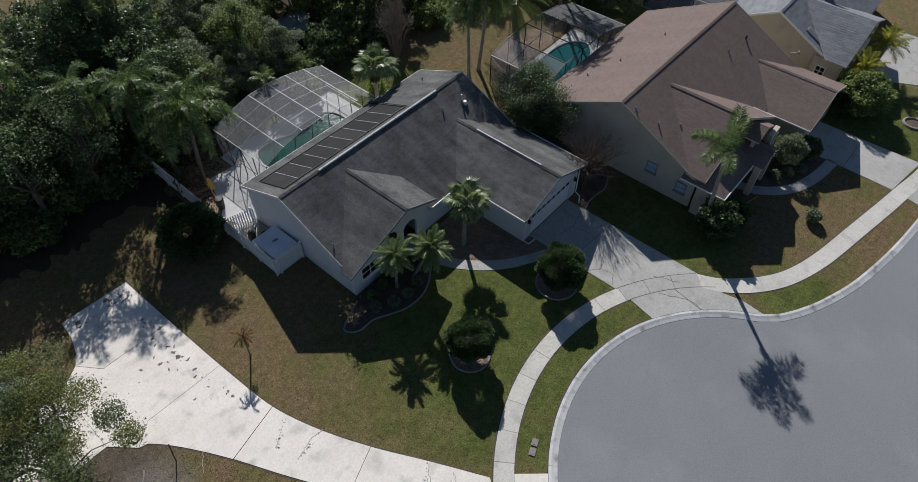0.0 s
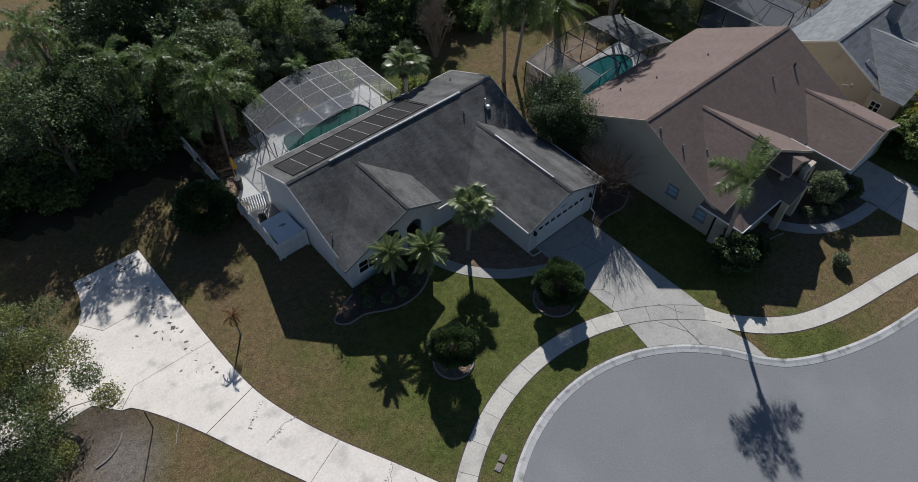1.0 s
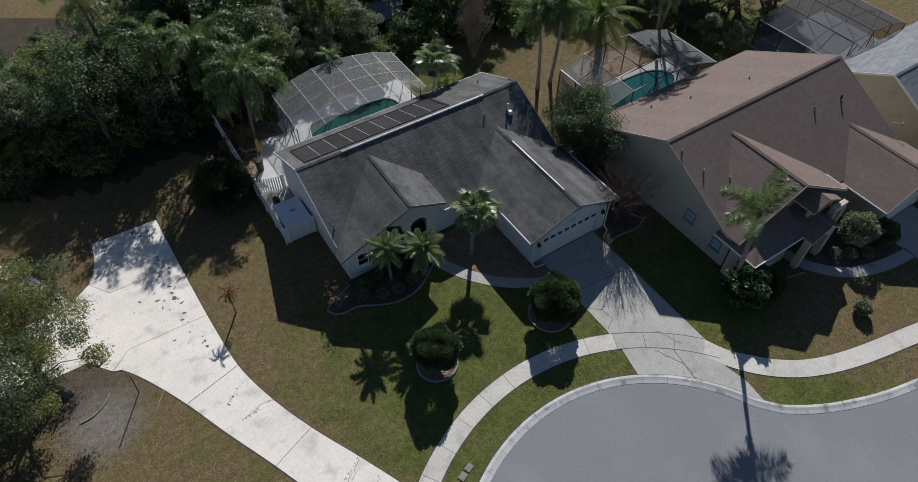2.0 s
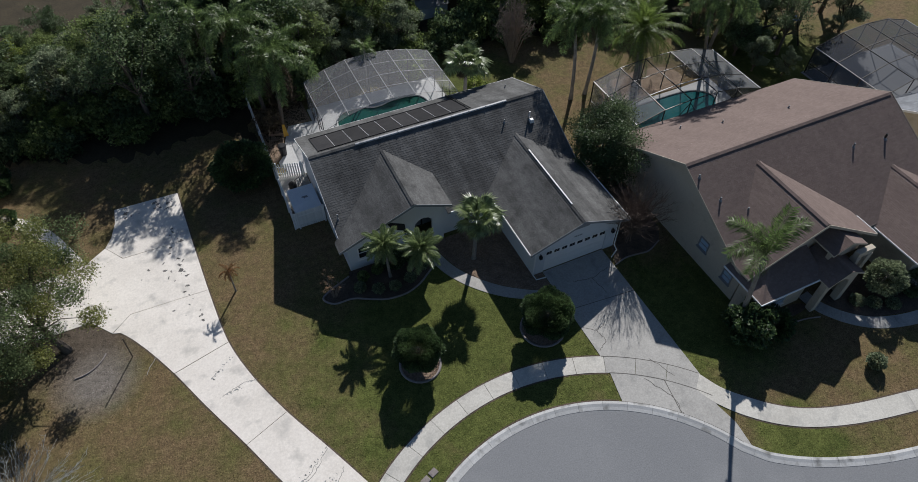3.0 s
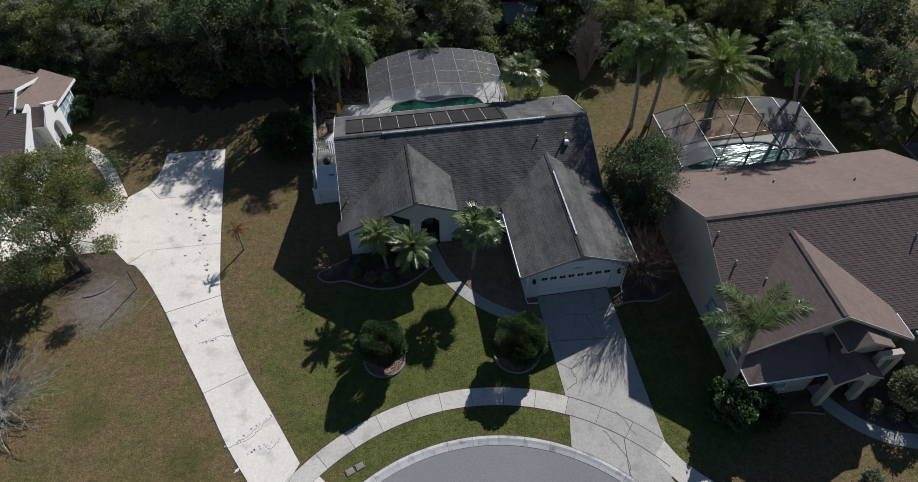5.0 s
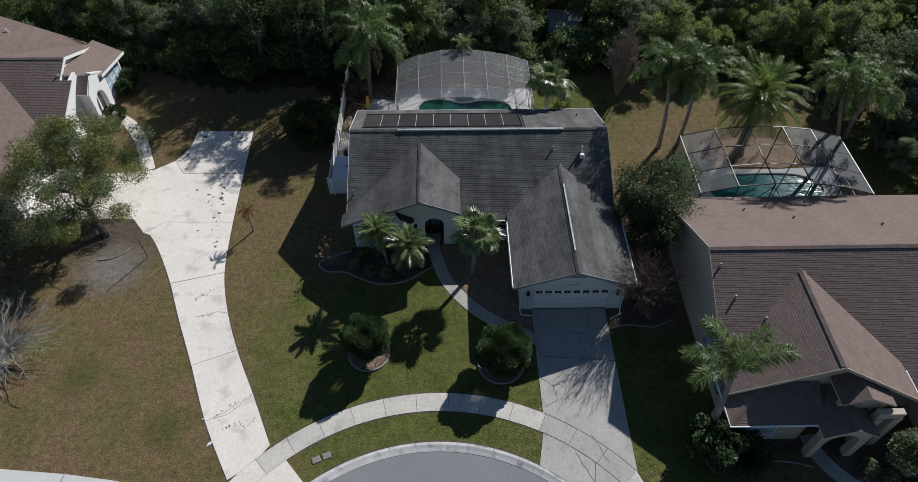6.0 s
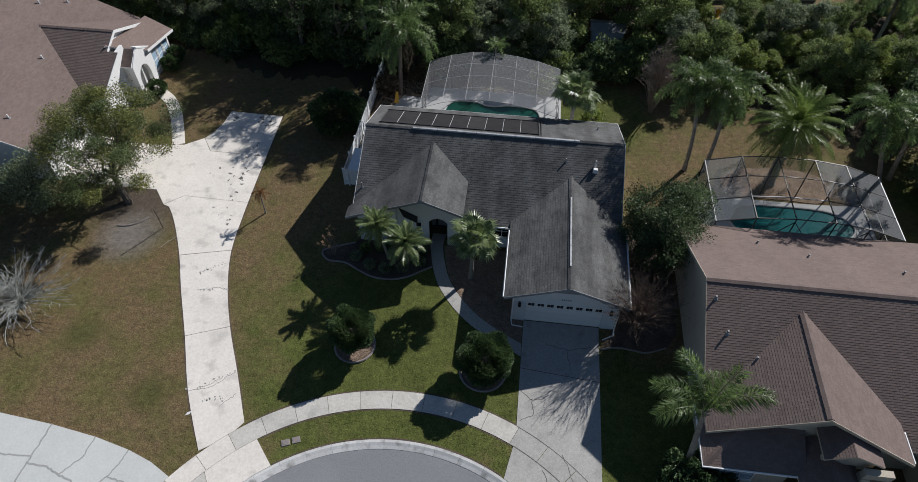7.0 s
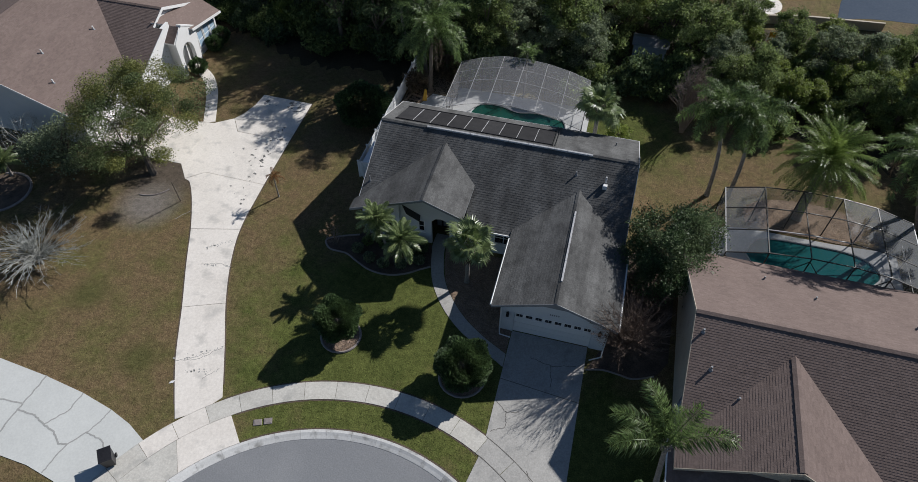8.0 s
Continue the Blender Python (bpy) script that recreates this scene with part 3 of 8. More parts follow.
up_edge = spline([(2.35, -10.5), (3.0, -11.85), (4.0, -13.0), (5.3, -14.2), (7.0, -15.2), (9.65, -16.07), (13.6, -16.9), (20, -18.2), (26, -19.2), (40, -20.0), (60, -20.8)], 8)
lo_edge = spline([(1.5, -11.3), (2.05, -12.55), (3.1, -13.9), (4.6, -15.2), (6.5, -16.25), (9.3, -17.2), (13.2, -18.05), (19.7, -19.35), (25.8, -20.25), (40, -21.1), (60, -21.9)], 8)
i = 0
while i < len(up_edge) - 1:
    j = i + 1
    while j < len(up_edge) - 1 and math.dist(up_edge[i], up_edge[j]) < 1.7:
        j += 1
    s = lambda p, q: (p[0] + (q[0] - p[0]) * 0.012, p[1] + (q[1] - p[1]) * 0.012)
    u, l = up_edge[i:j + 1], lo_edge[i:j + 1]
    u[0], l[0] = s(u[0], u[1]), s(l[0], l[1])
    part("slab", Geo().prism(u + l[::-1], -0.1, 0.03 + random.uniform(-0.004, 0.004)), M["pavement"], pavement)
    i = j


def ring_y(x, r):
    return CY + math.sqrt(max(r * r - (x - CX) ** 2, 0))


def line(pts, wide, z, g=None):
    """A narrow strip along plan points: an open joint, a crack or a line."""
    g = g or Geo()
    L, Rr = offset(pts, wide / 2), offset(pts, -wide / 2)
    for k in range(len(pts) - 1):
        g.add([(*Rr[k], z), (*Rr[k + 1], z), (*L[k + 1], z), (*L[k], z)], [(0, 1, 2, 3)])
    return g


def crooked(pts, amount, n=8, seed=1):
    rng = random.Random(seed)
    out = []
    for p, q in zip(pts, pts[1:]):
        for k in range(n):
            t = k / n
            out.append((p[0] + (q[0] - p[0]) * t + rng.uniform(-amount, amount), p[1] + (q[1] - p[1]) * t + rng.uniform(-amount, amount)))
    return out + [pts[-1]]


# driveway of the middle house
drive = thing("driveway", (0, -4, 0), "weathered grey concrete driveway with cracks and open joints", "driveway", kind="structure")
xs = [-2.47 + 4.87 * k / 10 for k in range(11)]
cut = lambda x: -3.1 - 0.09 * (x + 2.5)
part("slab", Geo().prism([(-2.46, 0.42), (2.4, 0.42)] + [(x, cut(x) + 0.012) for x in xs[::-1]], -0.1, 0.03), M["concrete"], drive)
part("slab", Geo().prism([(x, cut(x) - 0.012) for x in xs] + [(x, ring_y(x, R_OUT) + 0.012) for x in xs[::-1]], -0.1, 0.028), M["concrete"], drive)
part("slab", Geo().prism(arc(CX, CY, R_IN - 0.015, 50.0, 63.4, 5) + [(-2.8, -9.2), (-2.98, -10.1)] + arc(CX, CY, 12.02, 60.8, 44.5, 6), -0.1, 0.028), M["concrete"], drive)
part("slab", Geo().prism(arc(CX, CY, R_IN - 0.015, 38.5, 49.85, 5) + arc(CX, CY, 12.02, 44.35, 24.2, 6) + [(2.3, -14.0), (2.02, -12.7)], -0.1, 0.03), M["concrete"], drive)
for k, c in enumerate(([(-2.4, -4.6), (-1.7, -5.2), (-1.5, -6.1), (-2.3, -6.6)], [(-1.7, -5.2), (-0.9, -5.0)], [(-1.0, -1.2), (0.4, -1.5), (1.9, -1.1)], [(0.4, -1.5), (0.6, -2.9)],
                       [(0.2, -8.3), (0.9, -10.0)], [(-0.9, -9.4), (0.0, -11.2), (-0.2, -12.4)])):
    part("crack", line(crooked(c, 0.05, 8, k), 0.035, 0.0335), M["joint"], drive)

for pts in (arc(CX, CY, R_OUT, 42.3, 65.0, 16), arc(CX, CY, R_IN, 38.0, 63.6, 18), [(CX + R_IN * math.cos(radians(49.9)), CY + R_IN * math.sin(radians(49.9))), (CX + 12.0 * math.cos(radians(44.4)), CY + 12.0 * math.sin(radians(44.4)))],
            arc(CX, CY, 12.0, 27.0, 61.0, 18), [(x, cut(x)) for x in xs]):
    part("joint", line(pts, 0.045, 0.0345), M["joint"], drive)

# white driveway of the house beyond the lawn
white_drive = thing("driveway", (-25, 4, 0), "sun-bleached white concrete driveway with dark flaked patches and leaf stains", "driveway", kind="structure")
w_right = spline([(-18.2, -8.62), (-19.7, -5.5), (-21.3, -2.3), (-22.55, 0.8), (-23.35, 3.8), (-23.64, 7.17), (-23.85, 12.0), (-24.05, 18.75)], 6)
w_left = spline([(-20.2, -10.6), (-22.2, -7.1), (-23.9, -3.35), (-25.5, 0.0), (-26.85, 3.0), (-28.2, 5.55), (-29.3, 7.2), (-30.3, 8.1)], 6)
def between(pts, y0, y1):
    """The stretch of an edge between two heights of the plan, ends cut exactly."""
    out = []
    for p, q in zip(pts, pts[1:]):
        if y0 <= p[1] <= y1:
            out.append(p)
        for y in (y0, y1):
            if min(p[1], q[1]) < y < max(p[1], q[1]):
                s = (y - p[1]) / (q[1] - p[1])
                out.append((p[0] + (q[0] - p[0]) * s, y))
    if y0 <= pts[-1][1] <= y1:
        out.append(pts[-1])
    return sorted(out, key=lambda p: p[1])
edge_cuts = [((-10.58, -8.62)), (-3.38, -2.35), (2.96, 3.84)]
for (l0, r0), (l1, r1) in zip(edge_cuts, edge_cuts[1:]):
    ring = between(w_right, r0 + 0.014, r1 - 0.014) + between(w_left, l0 + 0.014, l1 - 0.014)[::-1]
    if l0 == -10.58:
        ring += arc(CX, CY, R_OUT + 0.012, 138.2, 128.5, 5)[1:-1]
    part("slab", Geo().prism(ring, -0.1, 0.03), M["white_concrete"], white_drive)
ring = between(w_right, 3.868, 8.5) + [(-28.7, 8.6), (-29.92, 7.55)] + between(w_left, 2.988, 7.4)[::-1]
part("slab", Geo().prism(ring, -0.1, 0.03), M["white_concrete"], white_drive)
ring = between(w_right, 8.528, 13.65) + [(-28.6, 13.72), (-29.62, 15.2), (-30.98, 14.2), (-31.1, 9.0), (-29.95, 7.58), (-28.7, 8.63)]
part("slab", Geo().prism(ring, -0.1, 0.03), M["white_concrete"], white_drive)
ring = between(w_right, 13.68, 18.74) + [(-28.6, 18.85), (-28.72, 17.4), (-29.1, 16.1), (-29.6, 15.22), (-28.58, 13.76)]
part("slab", Geo().prism(ring, -0.1, 0.03), M["white_concrete"], white_drive)
part("slab", Geo().prism([(-31.0, 14.2), (-31.12, 9.0), (-33.5, 9.0), (-39.6, 9.2), (-39.6, 14.6), (-34.0, 13.9)], -0.1, 0.03), M["white_concrete"], white_drive)
part("slab", Geo().prism(arc(CX, CY, R_IN - 0.015, 127.0, 140.0, 6) + arc(CX, CY, 12.02, 143.0, 126.3, 6), -0.1, 0.03), M["white_concrete"], white_drive)
part("slab", Geo().prism(arc(CX, CY, R_IN - 0.015, 140.1, 168.0, 8) + arc(CX, CY, 12.02, 170.0, 143.1, 8), -0.1, 0.03), M["pavement"], white_drive)
for k, c in enumerate(([(-24.55, 0.15), (-23.2, 0.6), (-22.35, 0.5)], [(-22.2, -7.1), (-20.9, -6.6), (-19.8, -5.5)], [(-21.6, -6.85), (-20.5, -6.0)], [(-28.5, 3.5), (-27.7, 4.6)], [(-20.0, -7.9), (-19.3, -6.9)])):
    part("crack", line(crooked(c, 0.06, 9, 20 + k), 0.034, 0.0335), M["crack"], white_drive)


def blot(cx, cy, r, rng, z):
    """One ragged stain or flaked patch, flat on the slab."""
    n = 17
    st, turn = rng.uniform(0.35, 1), rng.uniform(0, 3.1)
    pts = []
    for k in range(n):
        q = r * rng.uniform(0.45, 1.15)
        x, y = q * math.cos(2 * math.pi * k / n), q * st * math.sin(2 * math.pi * k / n)
        pts.append((cx + x * math.cos(turn) - y * math.sin(turn), cy + x * math.sin(turn) + y * math.cos(turn), z))
    return Geo().add(pts, [tuple(range(n))])


rng = random.Random(5)
for k in range(46):  # flaked patches down the right-hand edge
    y = rng.uniform(6.0, 18.4)
    x = -24.0 - abs(rng.gauss(0, 1.0)) - (0.2 if y > 8 else 0)
    part("stain", blot(x - 0.3, y, rng.uniform(0.04, 0.2), rng, 0.0335), M["stain"], white_drive)
for k in range(16):
    part("stain", blot(rng.uniform(-28.3, -24.6), rng.uniform(17.6, 18.6), rng.uniform(0.05, 0.24), rng, 0.034), M["stain"], white_drive)

for a, b in (((-24.6, 0.15), (-22.4, 0.55)), ((-22.2, -7.0), (-19.9, -5.6)), ((-21.3, -7.6), (-19.6, -7.2)), ((-25.0, 1.6), (-23.4, 2.6))):
    for k in range(22):  # crumbled concrete along the cracks
        s = rng.random()
        part("stain", blot(a[0] + (b[0] - a[0]) * s + rng.gauss(0, 0.09), a[1] + (b[1] - a[1]) * s + rng.gauss(0, 0.09), rng.uniform(0.02, 0.09), rng, 0.034), M["scored_joint"], white_drive)

# scored driveway beyond the second lawn
scored = thing("driveway", (-28, -13, 0), "pale concrete driveway scored with broad crooked grey joints", "driveway", kind="structure")
ring = [(-45, -9.5), (-32.8, -9.7), (-29.2, -10.05), (-26.35, -10.47), (-24.14, -10.98), (-22.6, -11.5)] + arc(CX, CY, R_OUT + 0.012, 146.0, 164.0, 6) + [(-24.73, -15.5), (-26.74, -15.1), (-28.53, -15.0), (-45, -15.6)]
part("slab", Geo().prism(ring, -0.1, 0.03), M["scored"], scored)
for k, (c, wd) in enumerate((([(-29.2, -10.05), (-29.36, -11.98), (-29.44, -12.38), (-29.49, -13.82), (-29.6, -15.0)], 0.1), ([(-30.9, -12.07), (-29.36, -11.98)], 0.09), ([(-34.0, -11.6), (-30.9, -12.07)], 0.09),
                             ([(-29.44, -12.38), (-28.2, -12.45), (-27.36, -12.78), (-26.5, -13.05), (-25.81, -13.57), (-25.29, -13.5)], 0.1),
                             ([(-26.35, -10.47), (-26.5, -11.7), (-27.36, -12.78)], 0.08), ([(-25.29, -13.5), (-24.66, -12.61), (-24.3, -11.8), (-24.14, -10.98)], 0.08),
                             ([(-24.66, -12.61), (-23.6, -12.75), (-22.97, -13.31), (-22.4, -13.6)], 0.08), ([(-25.29, -13.5), (-25.5, -14.4), (-25.62, -15.25)], 0.08), ([(-33.5, -9.7), (-33.2, -15.1)], 0.09))):
    part("joint", line(crooked(c, 0.035, 6, 40 + k), wd, 0.0335 + 0.0006 * k), M["scored_joint"], scored)


def path_slabs(owner, left, right, cuts, material):
    n = len(left)
    stops = [0] + cuts + [n - 1]
    for a, b in zip(stops, stops[1:]):
        l, r = left[a:b + 1], right[a:b + 1]
        s = lambda p, q: (p[0] + (q[0] - p[0]) * 0.04, p[1] + (q[1] - p[1]) * 0.04)
        l[0], r[0] = s(l[0], l[1]), s(r[0], r[1])
        part("slab", Geo().prism(l + r[::-1], -0.08, 0.03), material, owner)


walk_1 = thing("footpath", (-7, 2, 0), "curved pale concrete footpath to the front door", "footpath", kind="structure")
path_slabs(walk_1, spline([(-9.4, 7.2), (-9.4, 5.98), (-9.05, 4.42), (-8.55, 2.97), (-7.77, 1.66), (-6.76, 0.47), (-5.49, -0.59), (-3.72, -1.59), (-2.5, -2.3)], 5),
           spline([(-8.4, 7.2), (-8.5, 6.1), (-8.2, 4.64), (-7.7, 3.2), (-6.86, 1.9), (-5.59, 0.55), (-4.17, -0.46), (-3.0, -1.1), (-2.5, -1.36)], 5), [7, 13, 19, 25, 31, 36], M["concrete"])
walk_2 = thing("footpath", (15, -12, 0), "curved pale concrete footpath beside a planting bed", "footpath", kind="structure")
mid = spline([(12.6, -8.6), (12.75, -9.6), (13.3, -10.6), (14.2, -11.6), (15.4, -12.4), (17.0, -12.95), (18.6, -13.25), (20.2, -13.4)], 5)
path_slabs(walk_2, offset(mid, 0.45), offset(mid, -0.45), [6, 12, 18, 24, 29], M["concrete"])
walk_3 = thing("footpath", (-33, 18, 0), "curved sunlit concrete footpath to the neighbouring door", "footpath", kind="structure")
mid = spline([(-37.3, 21.3), (-36.1, 20.9), (-34.6, 19.85), (-33.3, 18.1), (-32.3, 16.1), (-31.45, 14.2)], 6)
path_slabs(walk_3, offset(mid, 0.5), offset(mid, -0.5), [6, 12, 18, 24], M["white_concrete"])
brown_drive = thing("driveway", (22, -14, 0), "grey concrete driveway partly in shade", "driveway", kind="structure")
part("slab", Geo().prism([(20.1, -10.7), (24.6, -10.7), (24.6, -14.3), (20.1, -14.3)], -0.1, 0.03), M["concrete"], brown_drive)
part("slab", Geo().prism([(20.1, -14.33), (24.6, -14.33), (24.7, -18.9), (20.0, -18.15)], -0.1, 0.03), M["concrete"], brown_drive)
part("slab", Geo().prism([(19.8, -19.4), (24.9, -20.15), (25.3, -21.2), (19.5, -20.72)], -0.1, 0.03), M["concrete"], brown_drive)
far_drive = thing("driveway", (36, -15, 0), "pale concrete driveway of the far grey house", "driveway", kind="structure")
part("slab", Geo().prism([(33.5, -11.5), (44, -10.8), (44.5, -20.2), (38, -19.7)], -0.1, 0.03), M["concrete"], far_drive)


# narrow cut edges of bare soil between lawn and paving
for owner, pts in ((pavement, arc(CX, CY, R_OUT + 0.05, 65.2, 128.0, 50)), (pavement, arc(CX, CY, R_IN - 0.05, 64.0, 126.0, 50)), (white_drive, offset(w_right[2:], -0.05)), (white_drive, offset(w_left[2:-1], 0.05)), (pavement, offset(up_edge[14:60], 0.05)), (pavement, offset(lo_edge[14:60], -0.05)), (kerb, arc(CX, CY, 12.06, 62.0, 126.0, 50))):
    part("soil_edge", line(pts, 0.1, 0.006), M["mulch"], owner, "dark soil in the cut lawn edge")


# planting beds with concrete edging
def bed(outline, material, label, edge=None, edge_r=0.07, z=0.035):
    g = Geo()
    g.prism(outline, -0.05, z)
    b = thing("planting_bed", (outline[0][0], outline[0][1], 0), label, "planting bed", kind="structure")
    part("mulch", g, material, b)
    if edge:
        part("edging", Geo().tube([(x, y, 0.05) for x, y in edge], edge_r, 6), M["edging"], b, "rounded concrete edging")
    return b


def pebbles(owner, outline, count, size, material, seed, z=0.04):
    """Loose stones and bark chips lying on a bed."""
    rng = random.Random(seed)
    x0, x1, y0, y1 = min(p[0] for p in outline), max(p[0] for p in outline), min(p[1] for p in outline), max(p[1] for p in outline)
    def inside(x, y):
        c = False
        for (ax, ay), (bx, by) in zip(outline, outline[1:] + outline[:1]):
            if (ay > y) != (by > y) and x < (bx - ax) * (y - ay) / (by - ay) + ax:
                c = not c
        return c
    g = Geo()
    n = 0
    while n < count:
        x, y = rng.uniform(x0, x1), rng.uniform(y0, y1)
        if not inside(x, y):
            continue
        n += 1
        s, a = size * rng.uniform(0.5, 1.4), rng.uniform(0, 3)
        dx, dy = s * math.cos(a), s * math.sin(a)
        h = s * rng.uniform(0.4, 0.8)
        g.add([(x + dx, y + dy, z), (x - dy * 0.7, y + dx * 0.7, z), (x - dx, y - dy, z), (x + dy * 0.7, y - dx * 0.7, z), (x + dx * 0.2, y, z + h)], [(0, 1, 4), (1, 2, 4), (2, 3, 4), (3, 0, 4)])
    return part("gravel", g, material, owner, kind="stuff")


front_edge = spline([(-14.75, 5.6), (-16.0, 5.1), (-16.9, 4.55), (-16.35, 3.82), (-15.1, 3.72), (-14.07, 3.2), (-12.95, 2.72), (-11.65, 2.65), (-10.54, 3.03), (-9.65, 3.65), (-9.0, 4.08)], 5)
b = bed(front_edge + [(-9.1, 4.6), (-9.42, 6.0), (-14.6, 6.0)], M["mulch"], "dark mulched planting bed below the front wall", front_edge)
pebbles(b, front_edge + [(-9.42, 6.0), (-14.6, 6.0)], 900, 0.05, M["mulch"], 2)
mulch_ring = spline([(-8.42, 6.1), (-8.12, 4.6), (-7.62, 3.15), (-6.78, 1.85), (-5.5, 0.52), (-4.1, -0.46), (-2.95, -1.08), (-2.52, -1.3)], 4) + [(-2.52, 0.4), (-3.2, 0.5), (-3.2, 6.1)]
b = bed(mulch_ring, M["bark_mulch"], "bark and stone bed between footpath and garage")
pebbles(b, mulch_ring, 3500, 0.045, M["stones"], 3)
for (cx, cy, r), s in (((-12.95, -2.75, 1.25), 4), ((-4.75, -3.6, 1.4), 5)):
    ring = arc(cx, cy, r, 0, 345, 22)
    b = bed(ring, M["bark_mulch"], "round bed of pale stones with a concrete edging", ring + ring[:1], 0.08)
    pebbles(b, ring, 900, 0.055, M["stones"], s)
edge = thing("bed_edging", (-32, 5.2, 0), "weathered curved edging strip in bare soil", "edging", kind="structure")
part("edging", Geo().tube([(x, y, 0.03) for x, y in arc(-32.2, 7.0, 1.9, 265, 335, 10)], 0.05, 6), M["edging"], edge)
bed(arc(-42.6, 2.6, 2.1, 0, 345, 20), M["mulch"], "round mulched bed with pale edging", arc(-42.6, 2.6, 2.1, -60, 120, 14), 0.1)
bed(spline([(2.5, -1.2), (3.5, -0.95), (4.5, -1.02), (5.4, -1.1), (6.6, -0.6), (7.4, 0.6)], 4) + [(7.6, 9.5), (5.0, 9.5), (3.6, 8.0), (3.3, 0.6)], M["mulch"], "narrow mulched bed between the two houses",
    spline([(2.5, -1.2), (3.5, -0.95), (4.5, -1.02), (5.4, -1.1), (6.6, -0.6)], 4), 0.06)
bed(spline([(13.4, -9.6), (14.0, -10.7), (15.3, -11.8), (17.0, -12.4), (19.0, -12.75), (20.0, -12.6), (20.0, -10.9), (17.4, -10.0), (17.4, -8.6), (14.5, -8.2)], 4), M["mulch"], "dark planting bed in front of the brown house")
bed(spline([(6.2, -9.4), (7.5, -9.6), (9.5, -9.7), (11.8, -9.6), (11.6, -9.0), (8.0, -8.7), (6.4, -8.4)], 4), M["mulch"], "dark planting bed below the brown house window", spline([(8.2, -10.3), (9.8, -10.1), (11.2, -10.2), (12.3, -10.5)], 4), 0.05)
# worn sandy patch under the tree and wood litter darkened for tree shade
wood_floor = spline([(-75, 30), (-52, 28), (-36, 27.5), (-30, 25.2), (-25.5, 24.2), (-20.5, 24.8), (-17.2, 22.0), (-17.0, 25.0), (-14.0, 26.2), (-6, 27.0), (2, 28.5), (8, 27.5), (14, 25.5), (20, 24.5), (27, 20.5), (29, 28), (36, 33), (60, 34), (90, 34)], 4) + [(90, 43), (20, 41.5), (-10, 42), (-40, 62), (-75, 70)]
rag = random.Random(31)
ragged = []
for (x0, y0), (x1, y1) in zip(wood_floor, wood_floor[1:]):  # edge frayed so the painted shade has no crisp border
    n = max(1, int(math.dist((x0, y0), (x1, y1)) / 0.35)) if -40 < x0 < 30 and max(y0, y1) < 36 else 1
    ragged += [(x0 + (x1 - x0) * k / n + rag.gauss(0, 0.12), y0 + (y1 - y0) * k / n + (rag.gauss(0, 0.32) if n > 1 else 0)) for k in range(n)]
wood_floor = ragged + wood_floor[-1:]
single("wood_floor", Geo().prism(wood_floor, -0.02, 0.01), M["litter"], "leaf litter under the trees, coloured darker for their shade", "leaf litter", kind="structure")

ring = arc(29.6, -16.9, 0.75, 0, 345, 20)
bed(ring, M["mulch"], "small round bed with a pale concrete ring", ring + ring[:1], 0.12)
# bark mulch behind the second pool
bed(spline([(12.4, 13.7), (14.2, 13.75), (17.0, 13.75), (19.4, 13.75), (20.6, 15.2), (19.6, 16.9), (16.5, 17.3), (13.6, 16.8), (12.2, 15.4), (12.4, 13.7)], 5)[:-1], M["bark_mulch"], "sunlit brown bark mulch round the date palm")


